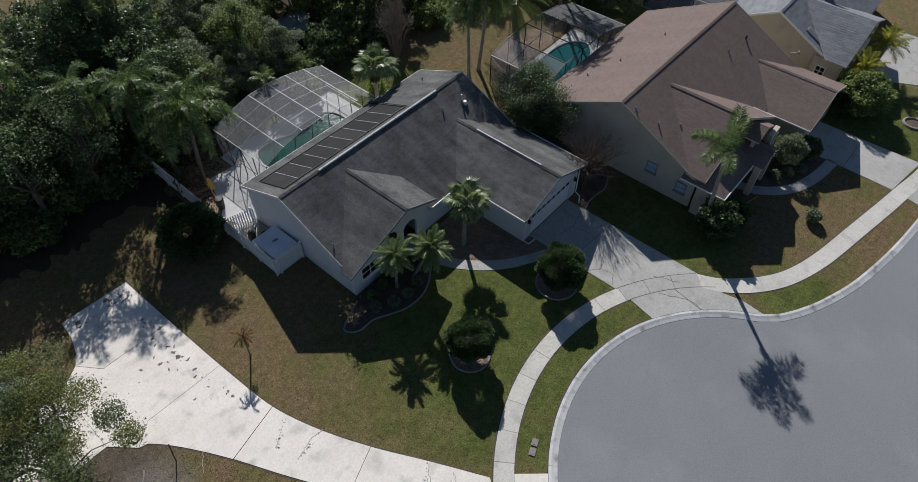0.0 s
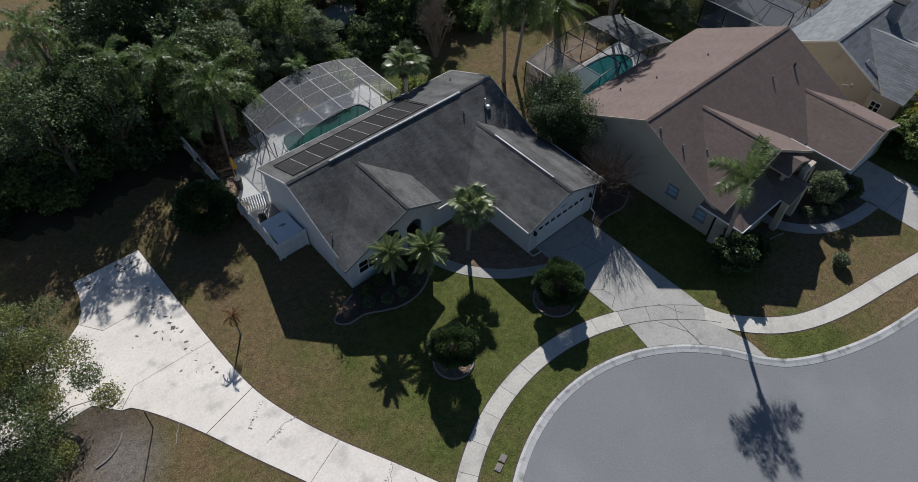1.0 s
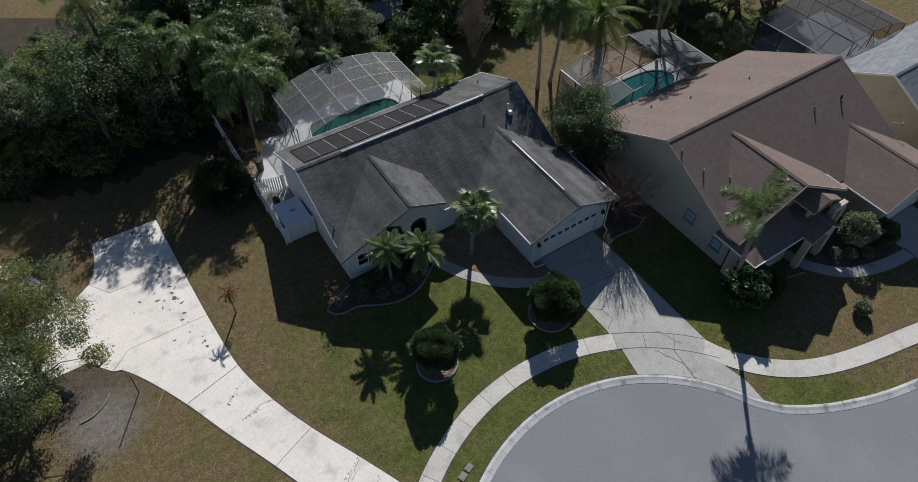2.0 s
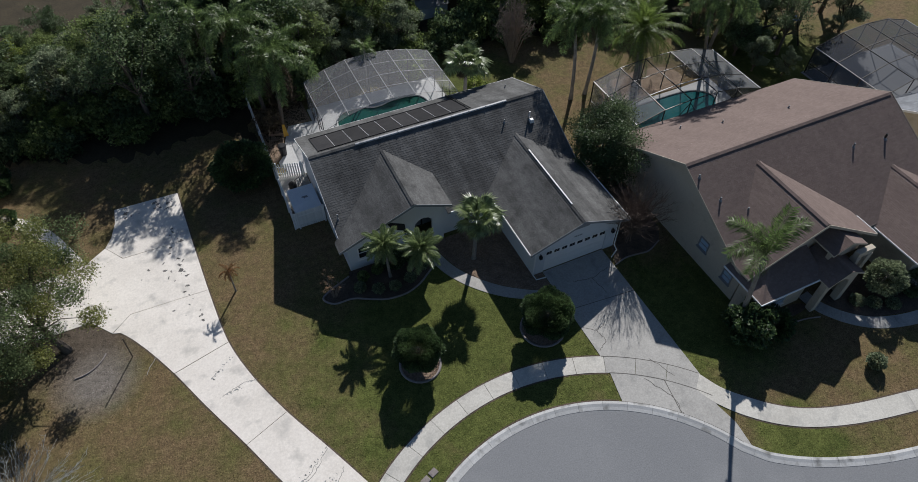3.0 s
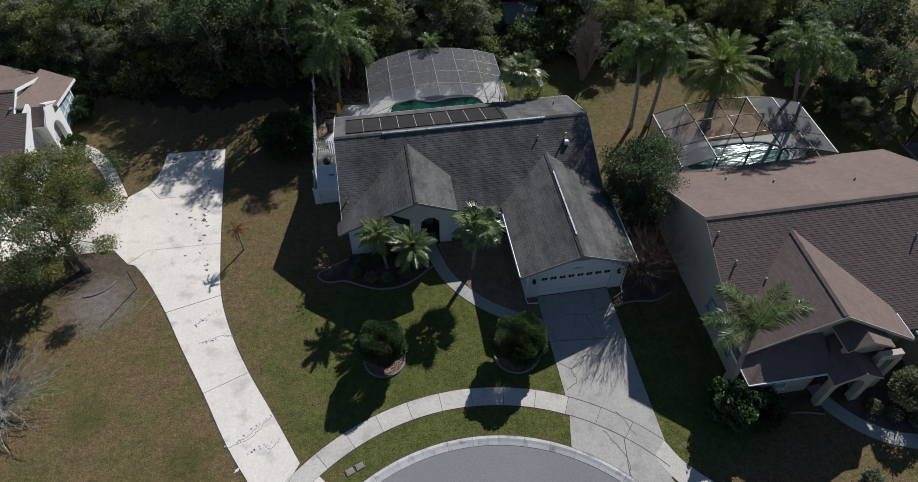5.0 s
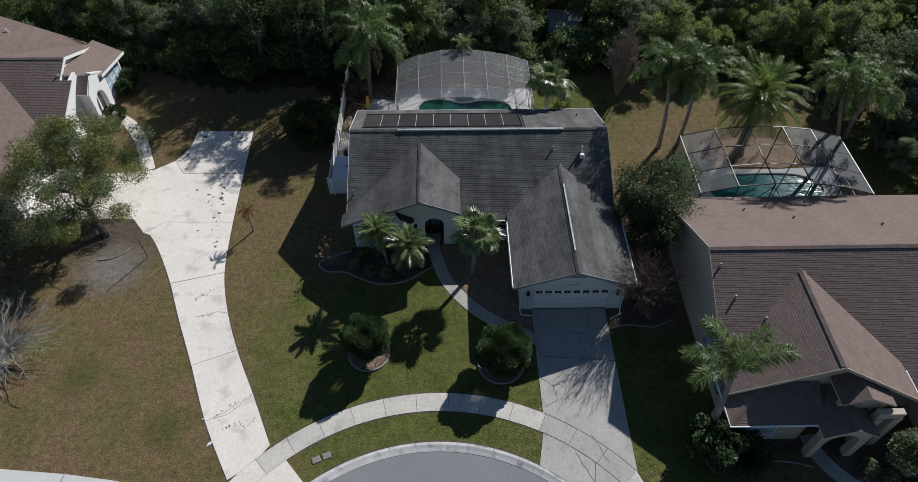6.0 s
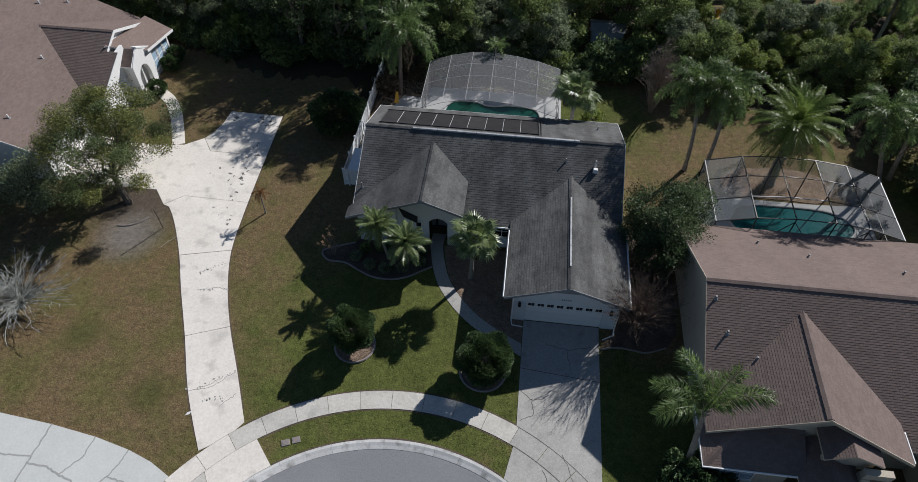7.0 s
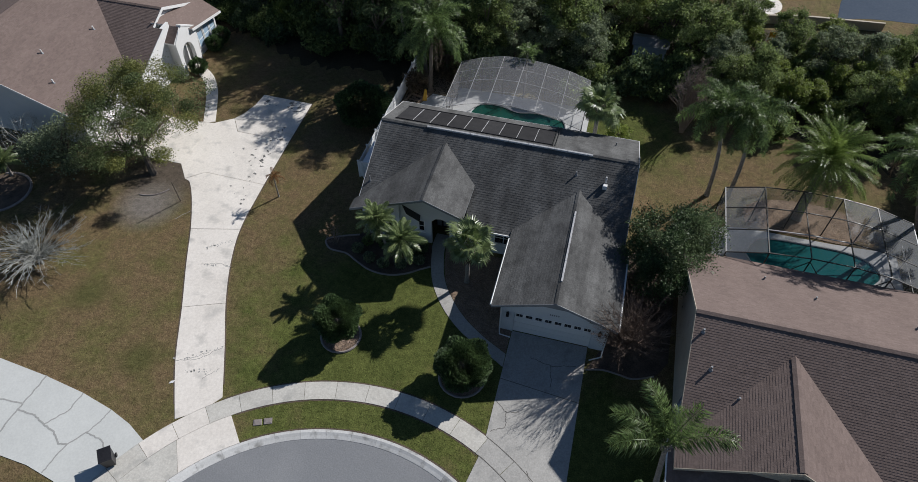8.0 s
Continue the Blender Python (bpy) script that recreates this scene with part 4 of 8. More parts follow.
# ---------------------------------------------------------------- house pieces
def window(owner, x0, x1, z0, z1, y, face="front", bars=(1, 1), glass="glass", frame_mat="white", world=True):
    """A window set into a wall: frame, sill, panes and glazing bars. face: which way it looks."""
    turn = {"front": lambda u, d, z: (u, y - d, z), "back": lambda u, d, z: (u, y + d, z), "west": lambda u, d, z: (y - d, u, z), "east": lambda u, d, z: (y + d, u, z)}[face]
    def bx(g, u0, u1, d0, d1, za, zb):
        p, q = turn(u0, d0, za), turn(u1, d1, zb)
        return g.box([min(i, j) for i, j in zip(p, q)], [max(i, j) for i, j in zip(p, q)])
    t = 0.07
    fob = part("window", bx(Geo(), x0 + 0.01, x1 - 0.01, -0.05, -0.031, z0 + 0.01, z1 - 0.01), M["black"], owner)
    rails = [(x0, x1, z0, z0 + t), (x0, x1, z1 - t, z1), (x0, x0 + t, z0 + t, z1 - t), (x1 - t, x1, z0 + t, z1 - t)]
    for a0, a1, b0, b1 in rails:
        part("frame", bx(Geo(), a0, a1, -0.03, 0.06, b0, b1), M[frame_mat], fob)
    nx, nz = bars
    for k in range(1, nx):
        u = x0 + (x1 - x0) * k / nx
        part("glazing_bar", bx(Geo(), u - 0.025, u + 0.025, -0.02, 0.045, z0 + t, z1 - t), M[frame_mat], fob)
    for k in range(1, nz):
        z = z0 + (z1 - z0) * k / nz
        part("glazing_bar", bx(Geo(), x0 + t, x1 - t, -0.02, 0.04, z - 0.025, z + 0.025), M[frame_mat], fob)
    part("sill", bx(Geo(), x0 - 0.06, x1 + 0.06, -0.02, 0.12, z0 - 0.07, z0 - 0.003), M[frame_mat], fob)
    for i in range(nx):
        for k in range(nz):
            u0, u1 = x0 + t + (x1 - x0 - 2 * t) * i / nx + 0.02, x0 + t + (x1 - x0 - 2 * t) * (i + 1) / nx - 0.02
            za, zb = z0 + t + (z1 - z0 - 2 * t) * k / nz + 0.02, z0 + t + (z1 - z0 - 2 * t) * (k + 1) / nz - 0.02
            part("pane", bx(Geo(), u0, u1, 0.0, 0.015, za, zb), M[glass], fob)
    return fob


def roof_plane(owner, corners, material, expo=0.172, tab=0.36, deck="grey_trim", lift=0.008, seed=3):
    r = part("roof", plate(Geo(), corners), M[deck], owner)
    part("shingle_cover", slope(Geo(), corners, expo, tab, lift, random.Random(seed)), M[material], r, kind="stuff")
    return r


def caps(owner, a, b, material, wide=0.17, step=0.3, seed=1):
    """Ridge or hip cap shingles: short bent pieces that overlap."""
    a, b = Vector(a), Vector(b)
    d = (b - a)
    n = int(d.length / step)
    d.normalize()
    side = d.cross(Vector((0, 0, 1))).normalized()
    g = Geo()
    rng = random.Random(seed)
    for k in range(n):
        p, q = a + d * (k * step), a + d * (k * step + step * 1.06)
        h = rng.uniform(0.0, 0.01)
        up0, up1 = Vector((0, 0, 0.028 + h)), Vector((0, 0, 0.05 + h))
        dr = Vector((0, 0, wide * 0.4))
        g.add([p + up0, q + up1, q + side * wide + up1 - dr, p + side * wide + up0 - dr, q - side * wide + up1 - dr, p - side * wide + up0 - dr], [(0, 1, 2, 3), (1, 0, 5, 4), (1, 4, 2)])
    return part("ridge", g, M[material], owner, kind="stuff")


def board(owner, a, b, z_drop, thick, material, name="fascia", side=None):
    """A fascia or barge board from a to b, hanging below that line."""
    a, b = Vector(a), Vector(b)
    n = (b - a).cross(Vector((0, 0, 1))).normalized() * (thick / 2)
    dz = Vector((0, 0, z_drop))
    g = Geo().add([a - n, b - n, b + n, a + n, a - n - dz, b - n - dz, b + n - dz, a + n - dz], [(0, 1, 2, 3), (7, 6, 5, 4), (0, 4, 5, 1), (1, 5, 6, 2), (2, 6, 7, 3), (3, 7, 4, 0)])
    return part(name, g, M[material], owner)


def vent_pipe(owner, at, h=0.45, r=0.05, material="grey_trim"):
    x, y, z = at
    p = part("vent_pipe", Geo().tube([(x, y, z - 0.1), (x, y, z + h)], r, 8), M[material], owner)
    part("collar", Geo().tube([(x, y, z - 0.06), (x, y, z + 0.06)], [r * 2.6, r * 1.2], 8), M["grey_trim"], p)


def wall_block(owner, outline, z0, z1, material, name="wall"):
    return part(name, Geo().prism(outline, z0, z1), M[material], owner)


def gable_wall(owner, pts, axis, at, thick, material):
    """An upright wall: pts in the wall's own (across, z) plane."""
    n = len(pts)
    q = (lambda u, d, z: (u, at + d, z)) if axis == "y" else (lambda u, d, z: (at + d, u, z))
    vs = [q(u, 0, z) for u, z in pts] + [q(u, thick, z) for u, z in pts]
    return part("wall", Geo().add(vs, [tuple(range(n)), tuple(range(2 * n - 1, n - 1, -1))] + [(i, n + i, n + (i + 1) % n, (i + 1) % n) for i in range(n)]), M[material], owner)


# ---------------------------------------------------------------- the middle house
RY, RZ, PITCH, FRONT = 12.1, 5.62, 0.42, 0.455  # main ridge: its line, height and the rise of the back and front slopes
EY, BY = 5.85, 16.75               # front and back eaves
zr = lambda y: RZ - (PITCH if y > RY else FRONT) * abs(y - RY)
house = thing("house", (-5, 9, 0), "white stucco bungalow with dark grey shingle roof and solar mats", "house")
# walls
gable_wall(house, [(6.0, 0), (16.7, 0), (16.7, zr(16.7) - 0.14), (RY, RZ - 0.14), (6.0, zr(6.0) - 0.14)], "x", -14.45, 0.2, "stucco")
gable_wall(house, [(6.0, 0), (16.7, 0), (16.7, zr(16.7) - 0.14), (RY, RZ - 0.14), (6.0, zr(6.0) - 0.14)], "x", 3.2, 0.2, "stucco")
gable_wall(house, [(-14.24, 0), (3.19, 0), (3.19, 2.9), (-14.24, 2.9)], "y", 16.5, 0.2, "stucco")
# front wing with the entry gable
EX, EZ = -9.76, 5.2
zg = lambda x: EZ - PITCH * abs(x - EX)
gable_wall(house, [(-14.24, 0), (-11.75, 0), (-11.75, zg(-11.75) - 0.16), (-14.24, zg(-14.24) - 0.16)], "y", 6.0, 0.2, "stucco")
gable_wall(house, [(6.205, 0), (6.75, 0), (6.75, 4.1), (6.205, 4.1)], "x", -11.95, 0.2, "stucco")
gable_wall(house, [(-11.74, 0), (-9.5, 0), (-9.5, 2.3), (-9.2, 2.62), (-8.85, 2.72), (-8.5, 2.62), (-8.2, 2.3), (-8.2, 0), (-7.35, 0), (-7.35, zg(-7.35) - 0.16), (EX, EZ - 0.16), (-11.74, zg(-11.74) - 0.16)], "y", 6.2, 0.2, "stucco")
gable_wall(house, [(6.41, 0), (8.6, 0), (8.6, 3.8), (6.41, 3.8)], "x", -7.55, 0.2, "stucco")
gable_wall(house, [(-9.6, 0), (-7.6, 0), (-7.6, 3.0), (-9.6, 3.0)], "y", 8.0, 0.15, "grey_trim")
gable_wall(house, [(-7.34, 0), (-3.4, 0), (-3.4, 2.72), (-7.34, 2.72)], "y", 6.5, 0.2, "stucco")
door = part("door", Geo().box((-9.25, 7.9, 0.05), (-8.3, 7.98, 2.1)), M["black"], house, "dark front door in the arched porch")
part("door_panel", Geo().box((-9.1, 7.87, 1.2), (-8.45, 7.897, 1.95), 0.0), M["glass"], door)
part("door_panel", Geo().box((-9.1, 7.87, 0.2), (-8.45, 7.897, 1.05), 0.0), M["grey_trim"], door)
part("door_handle", Geo().tube([(-8.4, 7.86, 1.0), (-8.4, 7.86, 1.15)], 0.02, 6), M["pipe"], door)
window(house, -10.45, -9.95, 1.2, 2.3, 6.19, "front", (1, 2))
window(house, -13.8, -12.2, 1.0, 2.2, 5.99, "front", (2, 2), "glass")
window(house, -5.1, -3.75, 1.1, 2.4, 6.49, "front", (2, 2))
part("louvre", Geo().box((-10.2, 6.14, 4.15), (-9.3, 6.198, 4.6)), M["grey_trim"], house, "grey gable louvre")
for k in range(5):
    part("slat", Geo().box((-10.15, 6.11, 4.2 + k * 0.075), (-9.35, 6.138, 4.24 + k * 0.075)), M["grey_trim"], house)
# small sloping black plate on the recessed gable wall, added for a soffit shadow
aw = Geo()
aw.add([(-11.55, 6.18, 3.5), (-10.25, 6.18, 2.78), (-10.25, 5.95, 2.36), (-11.2, 5.95, 2.92), (-11.55, 6.18, 3.45), (-10.25, 6.18, 2.73), (-10.25, 5.95, 2.31), (-11.2, 5.95, 2.87)],
       [(0, 3, 2, 1), (4, 5, 6, 7), (0, 1, 5, 4), (1, 2, 6, 5), (2, 3, 7, 6), (3, 0, 4, 7)])
part("awning", aw, M["black"], house, "small black plate standing in for a soffit shadow")
# roof planes
WX, EXX = -14.78, 3.55
roof_plane(house, [(-7.15, EY, zr(EY)), (EXX, EY, zr(EY)), (EXX, RY, RZ), (-7.15, RY, RZ)], "grey_roof", seed=1)
vy = lambda x: RY - (RZ - zg(x)) / FRONT - 0.1
roof_plane(house, [(WX, vy(WX), zr(vy(WX))), (EX, vy(EX), zr(vy(EX))), (EX, RY, RZ), (WX, RY, RZ)], "grey_roof", seed=9)
roof_plane(house, [(EX, vy(EX), zr(vy(EX))), (-7.15, vy(-7.15), zr(vy(-7.15))), (-7.15, RY, RZ), (EX, RY, RZ)], "grey_roof", seed=10)
roof_plane(house, [(EXX, BY, zr(BY)), (WX, BY, zr(BY)), (WX, RY, RZ), (EXX, RY, RZ)], "grey_roof", seed=2)
ey2 = RY - (RZ - EZ) / FRONT + 0.25
valley = lambda z: RY - (RZ - z) / FRONT + 0.12
roof_plane(house, [(-15.12, 5.4, zg(-15.12)), (-11.85, 5.4, zg(-11.85)), (-11.85, valley(zg(-11.85)), zg(-11.85)), (-15.12, valley(zg(-15.12)), zg(-15.12))], "grey_roof", seed=4)
roof_plane(house, [(-11.85, 5.38, zg(-11.85)), (EX, 5.38, EZ), (EX, ey2, EZ), (-11.85, ey2, zg(-11.85))], "grey_roof", seed=5)
roof_plane(house, [(-7.06, ey2, zg(-7.06)), (EX, ey2, EZ), (EX, 5.38, EZ), (-7.06, 5.38, zg(-7.06))], "grey_roof", seed=6)
GZ, GP = 4.47, 0.385
zgar = lambda x: GZ - GP * abs(x)
gy = RY - (RZ - GZ) / FRONT + 0.25
roof_plane(house, [(-3.88, 0.0, zgar(3.88)), (0, 0.0, GZ), (0, gy, GZ), (-3.88, gy, zgar(3.88))], "grey_roof", seed=7)
roof_plane(house, [(3.82, valley(zgar(3.82)), zgar(3.82)), (0, gy, GZ), (0, 0.0, GZ), (3.82, 0.0, zgar(3.82))], "grey_roof", seed=8)
caps(house, (WX, RY, RZ), (EXX, RY, RZ), "grey_roof", seed=1)
caps(house, (EX, 5.38, EZ), (EX, ey2 - 0.2, EZ), "grey_roof", seed=2)
caps(house, (0, 0, GZ), (0, gy - 0.2, GZ), "grey_roof", seed=3)
# barge boards, fascias and gutters
for x in (WX - 0.02, EXX + 0.02):
    board(house, (x, EY, zr(EY) + 0.02), (x, RY, RZ + 0.02), 0.2, 0.03, "white", "barge_board")
    board(house, (x, BY, zr(BY) + 0.02), (x, RY, RZ + 0.02), 0.2, 0.03, "white", "barge_board")
board(house, (-15.12, 5.38, zg(-15.12) + 0.01), (-11.85, 5.38, zg(-11.85) + 0.01), 0.2, 0.03, "grey_trim", "barge_board")
board(house, (-11.83, 5.36, zg(-11.83) + 0.01), (EX, 5.36, EZ + 0.01), 0.2, 0.03, "grey_trim", "barge_board")
board(house, (-7.06, 5.36, zg(-7.06) + 0.01), (EX, 5.36, EZ + 0.01), 0.2, 0.03, "grey_trim", "barge_board")
board(house, (-3.88, -0.02, zgar(3.88) + 0.01), (0, -0.02, GZ + 0.01), 0.2, 0.03, "grey_trim", "barge_board")
board(house, (3.82, -0.02, zgar(3.82) + 0.01), (0, -0.02, GZ + 0.01), 0.2, 0.03, "grey_trim", "barge_board")
board(house, (WX, BY + 0.02, zr(BY)), (EXX, BY + 0.02, zr(BY)), 0.18, 0.03, "white")
for a, b in (((-3.92, 0.05, 2.93), (-3.92, 5.55, 2.93)), ((-3.92, 5.8, 2.8), (-6.95, 5.8, 2.8)), ((3.88, 0.05, 2.96), (3.88, 6.6, 2.96))):
    part("gutter", Geo().tube([a, b], 0.065, 6), M["white"], house)
part("downpipe", Geo().tube([(-3.9, 0.12, 2.9), (-3.28, 0.33, 2.6), (-3.28, 0.33, 0.2), (-3.2, -0.05, 0.08), (-2.5, -0.12, 0.08)], 0.045, 6), M["white"], house)
part("downpipe", Geo().tube([(3.85, 0.12, 2.9), (3.35, 0.33, 2.6), (3.35, 0.33, 0.2), (3.3, -0.1, 0.08), (2.6, -0.5, 0.08)], 0.045, 6), M["white"], house)
# garage front and sides
gable_wall(house, [(-3.25, 0), (-2.44, 0), (-2.44, 2.13), (2.44, 2.13), (2.44, 0), (3.3, 0), (3.3, zgar(3.3) - 0.15), (0, GZ - 0.15), (-3.25, zgar(3.25) - 0.15)], "y", 0.42, 0.2, "stucco")
gable_wall(house, [(0.63, 0), (6.5, 0), (6.5, 2.85), (0.63, 2.85)], "x", -3.25, 0.2, "stucco")
gable_wall(house, [(0.63, 0), (6.5, 0), (6.5, 2.85), (0.63, 2.85)], "x", 3.1, 0.2, "stucco")
gd = part("garage_door", Geo().box((-2.43, 0.5, 0.03), (2.43, 0.56, 2.12)), M["stucco"], house, "white sectional garage door with a row of small windows")
for r in range(4):
    part("door_section", Geo().box((-2.42, 0.475, 0.05 + r * 0.517), (2.42, 0.499, 0.535 + r * 0.517), 0.01), M["white"], gd)
for c in range(8):
    x = -2.12 + c * 0.605
    for i in range(2):
        for j in range(2):
            part("pane", Geo().box((x - 0.2 + i * 0.21, 0.462, 1.72 + j * 0.14), (x - 0.01 + i * 0.21, 0.473, 1.84 + j * 0.14)), M["glass"], gd)
part("louvre", Geo().add([(-0.75, 0.40, 3.45), (0.75, 0.40, 3.45), (0.62, 0.40, 3.75), (0, 0.40, 3.98), (-0.62, 0.40, 3.75), (-0.75, 0.36, 3.45), (0.75, 0.36, 3.45), (0.62, 0.36, 3.75), (0, 0.36, 3.98), (-0.62, 0.36, 3.75)],
                         [(5, 6, 7, 8, 9), (0, 5, 9, 4), (4, 9, 8, 3), (3, 8, 7, 2), (2, 7, 6, 1), (1, 6, 5, 0)]), M["grey_trim"], house, "grey gable louvre over the garage")
for k in range(5):  # unreadable house number
    part("number_bar", Geo().box((-0.3 + k * 0.13, 0.395, 2.64), (-0.23 + k * 0.13, 0.418, 2.76)), M["grey_trim"], house)
for x in (-2.85, 2.88):
    l = part("wall_lamp", Geo().box((x - 0.09, 0.22, 1.75), (x + 0.09, 0.4, 2.05), 0.03), M["black"], house, "black carriage lamp")
    part("arm", Geo().box((x - 0.03, 0.3, 2.06), (x + 0.03, 0.418, 2.12)), M["black"], l)
    part("pane", Geo().box((x - 0.06, 0.2, 1.8), (x + 0.06, 0.218, 2.0)), M["glass"], l)
# solar mats on the back slope
solar = thing("solar_mat_array", (-8.5, 14.2, 4.7), "black rubber solar pool-heating mats with white header pipes on the roof", "solar mat")
off = 0.05
y0, y1 = 12.62, 15.5
MW = 11.45 / 9
for k in range(9):
    x0, x1 = -13.95 + k * MW + 0.03, -13.95 + (k + 1) * MW - 0.05
    c = [(x0, y0, zr(y0) + off), (x1, y0, zr(y0) + off), (x1, y1, zr(y1) + off), (x0, y1, zr(y1) + off)]
    part("mat_panel", Geo().sheet(*[(p[0], p[1], p[2] + 0.02) for p in c], 0.03), M["solar"], solar)
    if k < 8:
        part("strap", Geo().tube([(x1 + 0.04, y0 + 0.08, zr(y0 + 0.08) + 0.075), (x1 + 0.04, y1 - 0.1, zr(y1 - 0.1) + 0.075)], 0.022, 4), M["pipe"], solar)
for ya in (y0 - 0.06, y1 + 0.06):
    part("header_pipe", Geo().tube([(-13.95, ya, zr(ya) + 0.08), (-2.5, ya, zr(ya) + 0.08)], 0.04, 6), M["black"], solar)
for xa, wide in ((-2.46, 0.04), (-2.28, 0.025)):
    part("header_pipe", Geo().tube([(xa, y0 - 0.06, zr(y0) + 0.08), (xa, y1 + 0.2, zr(y1 + 0.2) + 0.08), (xa, BY, zr(BY) + 0.08)], wide, 6), M["black"], solar)
ridge_pipe = thing("ridge_pipe", (-5.5, 12.0, 5.7), "long weathered white vent strip along the ridge", "vent strip")
part("pipe", Geo().add([(x, RY - 0.08 + d * 0.075, RZ + h) for x in (-11.4, 0.4) for d, h in ((-1.1, -0.04), (-0.8, 0.07), (0.8, 0.09), (1.1, 0.0))], [(0, 4, 5, 1), (1, 5, 6, 2), (2, 6, 7, 3), (0, 1, 2, 3), (7, 6, 5, 4)]), M["pipe"], ridge_pipe)
for k in range(9):
    part("clip", Geo().box((-11.0 + k * 1.38, 11.93, RZ + 0.0), (-10.96 + k * 1.38, 12.07, RZ + 0.098)), M["grey_trim"], ridge_pipe)
gar_pipe = thing("ridge_pipe", (0, 4.5, 4.5), "weathered white vent strip along the garage ridge", "vent strip")
part("pipe", Geo().add([(d * 0.06, y, GZ + h) for y in (1.7, 7.6) for d, h in ((-1.1, 0.0), (-0.8, 0.08), (0.8, 0.08), (1.1, 0.0))], [(0, 1, 5, 4), (1, 2, 6, 5), (2, 3, 7, 6), (3, 2, 1, 0), (4, 5, 6, 7)]), M["pipe"], gar_pipe)
for k in range(5):
    part("clip", Geo().box((-0.04, 2.0 + k * 1.3, GZ), (0.04, 2.04 + k * 1.3, GZ + 0.088)), M["grey_trim"], gar_pipe)
vent_pipe(house, (-0.45, 10.6, zr(10.6)), 0.28)
vent_pipe(house, (-14.35, 7.7, zr(7.7)), 0.45, 0.045)
vent_pipe(house, (1.9, 14.9, zr(14.9)), 0.3, 0.04)
vb = part("roof_vent", Geo().box((1.42, 9.95, zr(9.95) - 0.05), (1.72, 10.25, zr(9.95) + 0.3), 0.04), M["white"], house, "white metal roof vent")
part("collar", Geo().tube([(1.57, 10.45, zr(10.45) - 0.05), (1.57, 10.45, zr(10.45) + 0.5)], [0.09, 0.06], 8), M["pipe"], vb)

# ---------------------------------------------------------------- pool cage, pool and patio of the middle house
cage = thing("pool_cage", (-6.4, 21, 0), "arched screen enclosure with pale frame over a swimming pool", "pool enclosure")
RX = [-12.0 + 1.858 * k for k in range(7)]
PZ = [2.85, 3.58, 4.02, 4.1, 3.92, 3.55, 2.95]
CY0, CY1 = 17.75, 24.3
for k in range(7):
    part("rib", Geo().tube([(RX[k], CY0, PZ[k]), (RX[k], CY1, PZ[k])], 0.026, 4), M["white_frame"], cage)
    for y in (CY0, CY1):
        if k in (0, 6) or y == CY1:
            part("post", Geo().tube([(RX[k], y, 0.0), (RX[k], y, PZ[k])], 0.045, 4), M["metal"], cage)
    if k < 6:
        for j in range(5):
            y = CY0 + (CY1 - CY0) * j / 4
            part("purlin", Geo().tube([(RX[k], y, PZ[k]), (RX[k + 1], y, PZ[k + 1])], 0.014, 4), M["white_frame"] if j else M["metal"], cage)
            if j < 4:
                y2 = CY0 + (CY1 - CY0) * (j + 1) / 4
                part("screen_panel", Geo().add([(RX[k] + 0.03, y + 0.03, PZ[k]), (RX[k + 1] - 0.03, y + 0.03, PZ[k + 1]), (RX[k + 1] - 0.03, y2 - 0.03, PZ[k + 1]), (RX[k] + 0.03, y2 - 0.03, PZ[k])], [(0, 1, 2, 3)]), M["screen"], cage)
        part("screen_panel", Geo().add([(RX[k], CY1, 0.1), (RX[k + 1], CY1, 0.1), (RX[k + 1], CY1, PZ[k + 1] - 0.05), (RX[k], CY1, PZ[k] - 0.05)], [(0, 1, 2, 3)]), M["screen"], cage)
for j in range(4):
    ya, yb = CY0 + (CY1 - CY0) * j / 4, CY0 + (CY1 - CY0) * (j + 1) / 4
    for x, z in ((RX[0], PZ[0]), (RX[6], PZ[6])):
        part("post", Geo().tube([(x, yb, 0), (x, yb, z)], 0.04, 4), M["metal"], cage)
        part("girt", Geo().tube([(x, ya, 1.05), (x, yb, 1.05)], 0.03, 4), M["metal"], cage)
        part("screen_panel", Geo().add([(x, ya, 0.1), (x, yb, 0.1), (x, yb, z - 0.05), (x, ya, z - 0.05)], [(0, 1, 2, 3)]), M["screen"], cage)
    part("brace", Geo().tube([(RX[0], ya, 0.1 if j % 2 else 2.8), (RX[0], yb, 2.8 if j % 2 else 0.1)], 0.03, 4), M["metal"], cage)
pool_ring = spline([(-10.5, 21.0), (-10.0, 19.2), (-8.0, 18.7), (-4.6, 18.7), (-2.6, 19.2), (-2.1, 20.8), (-2.7, 22.3), (-4.8, 22.6), (-6.5, 22.3), (-8.2, 22.8), (-9.9, 22.5), (-10.5, 21.0)], 5)[:-1]
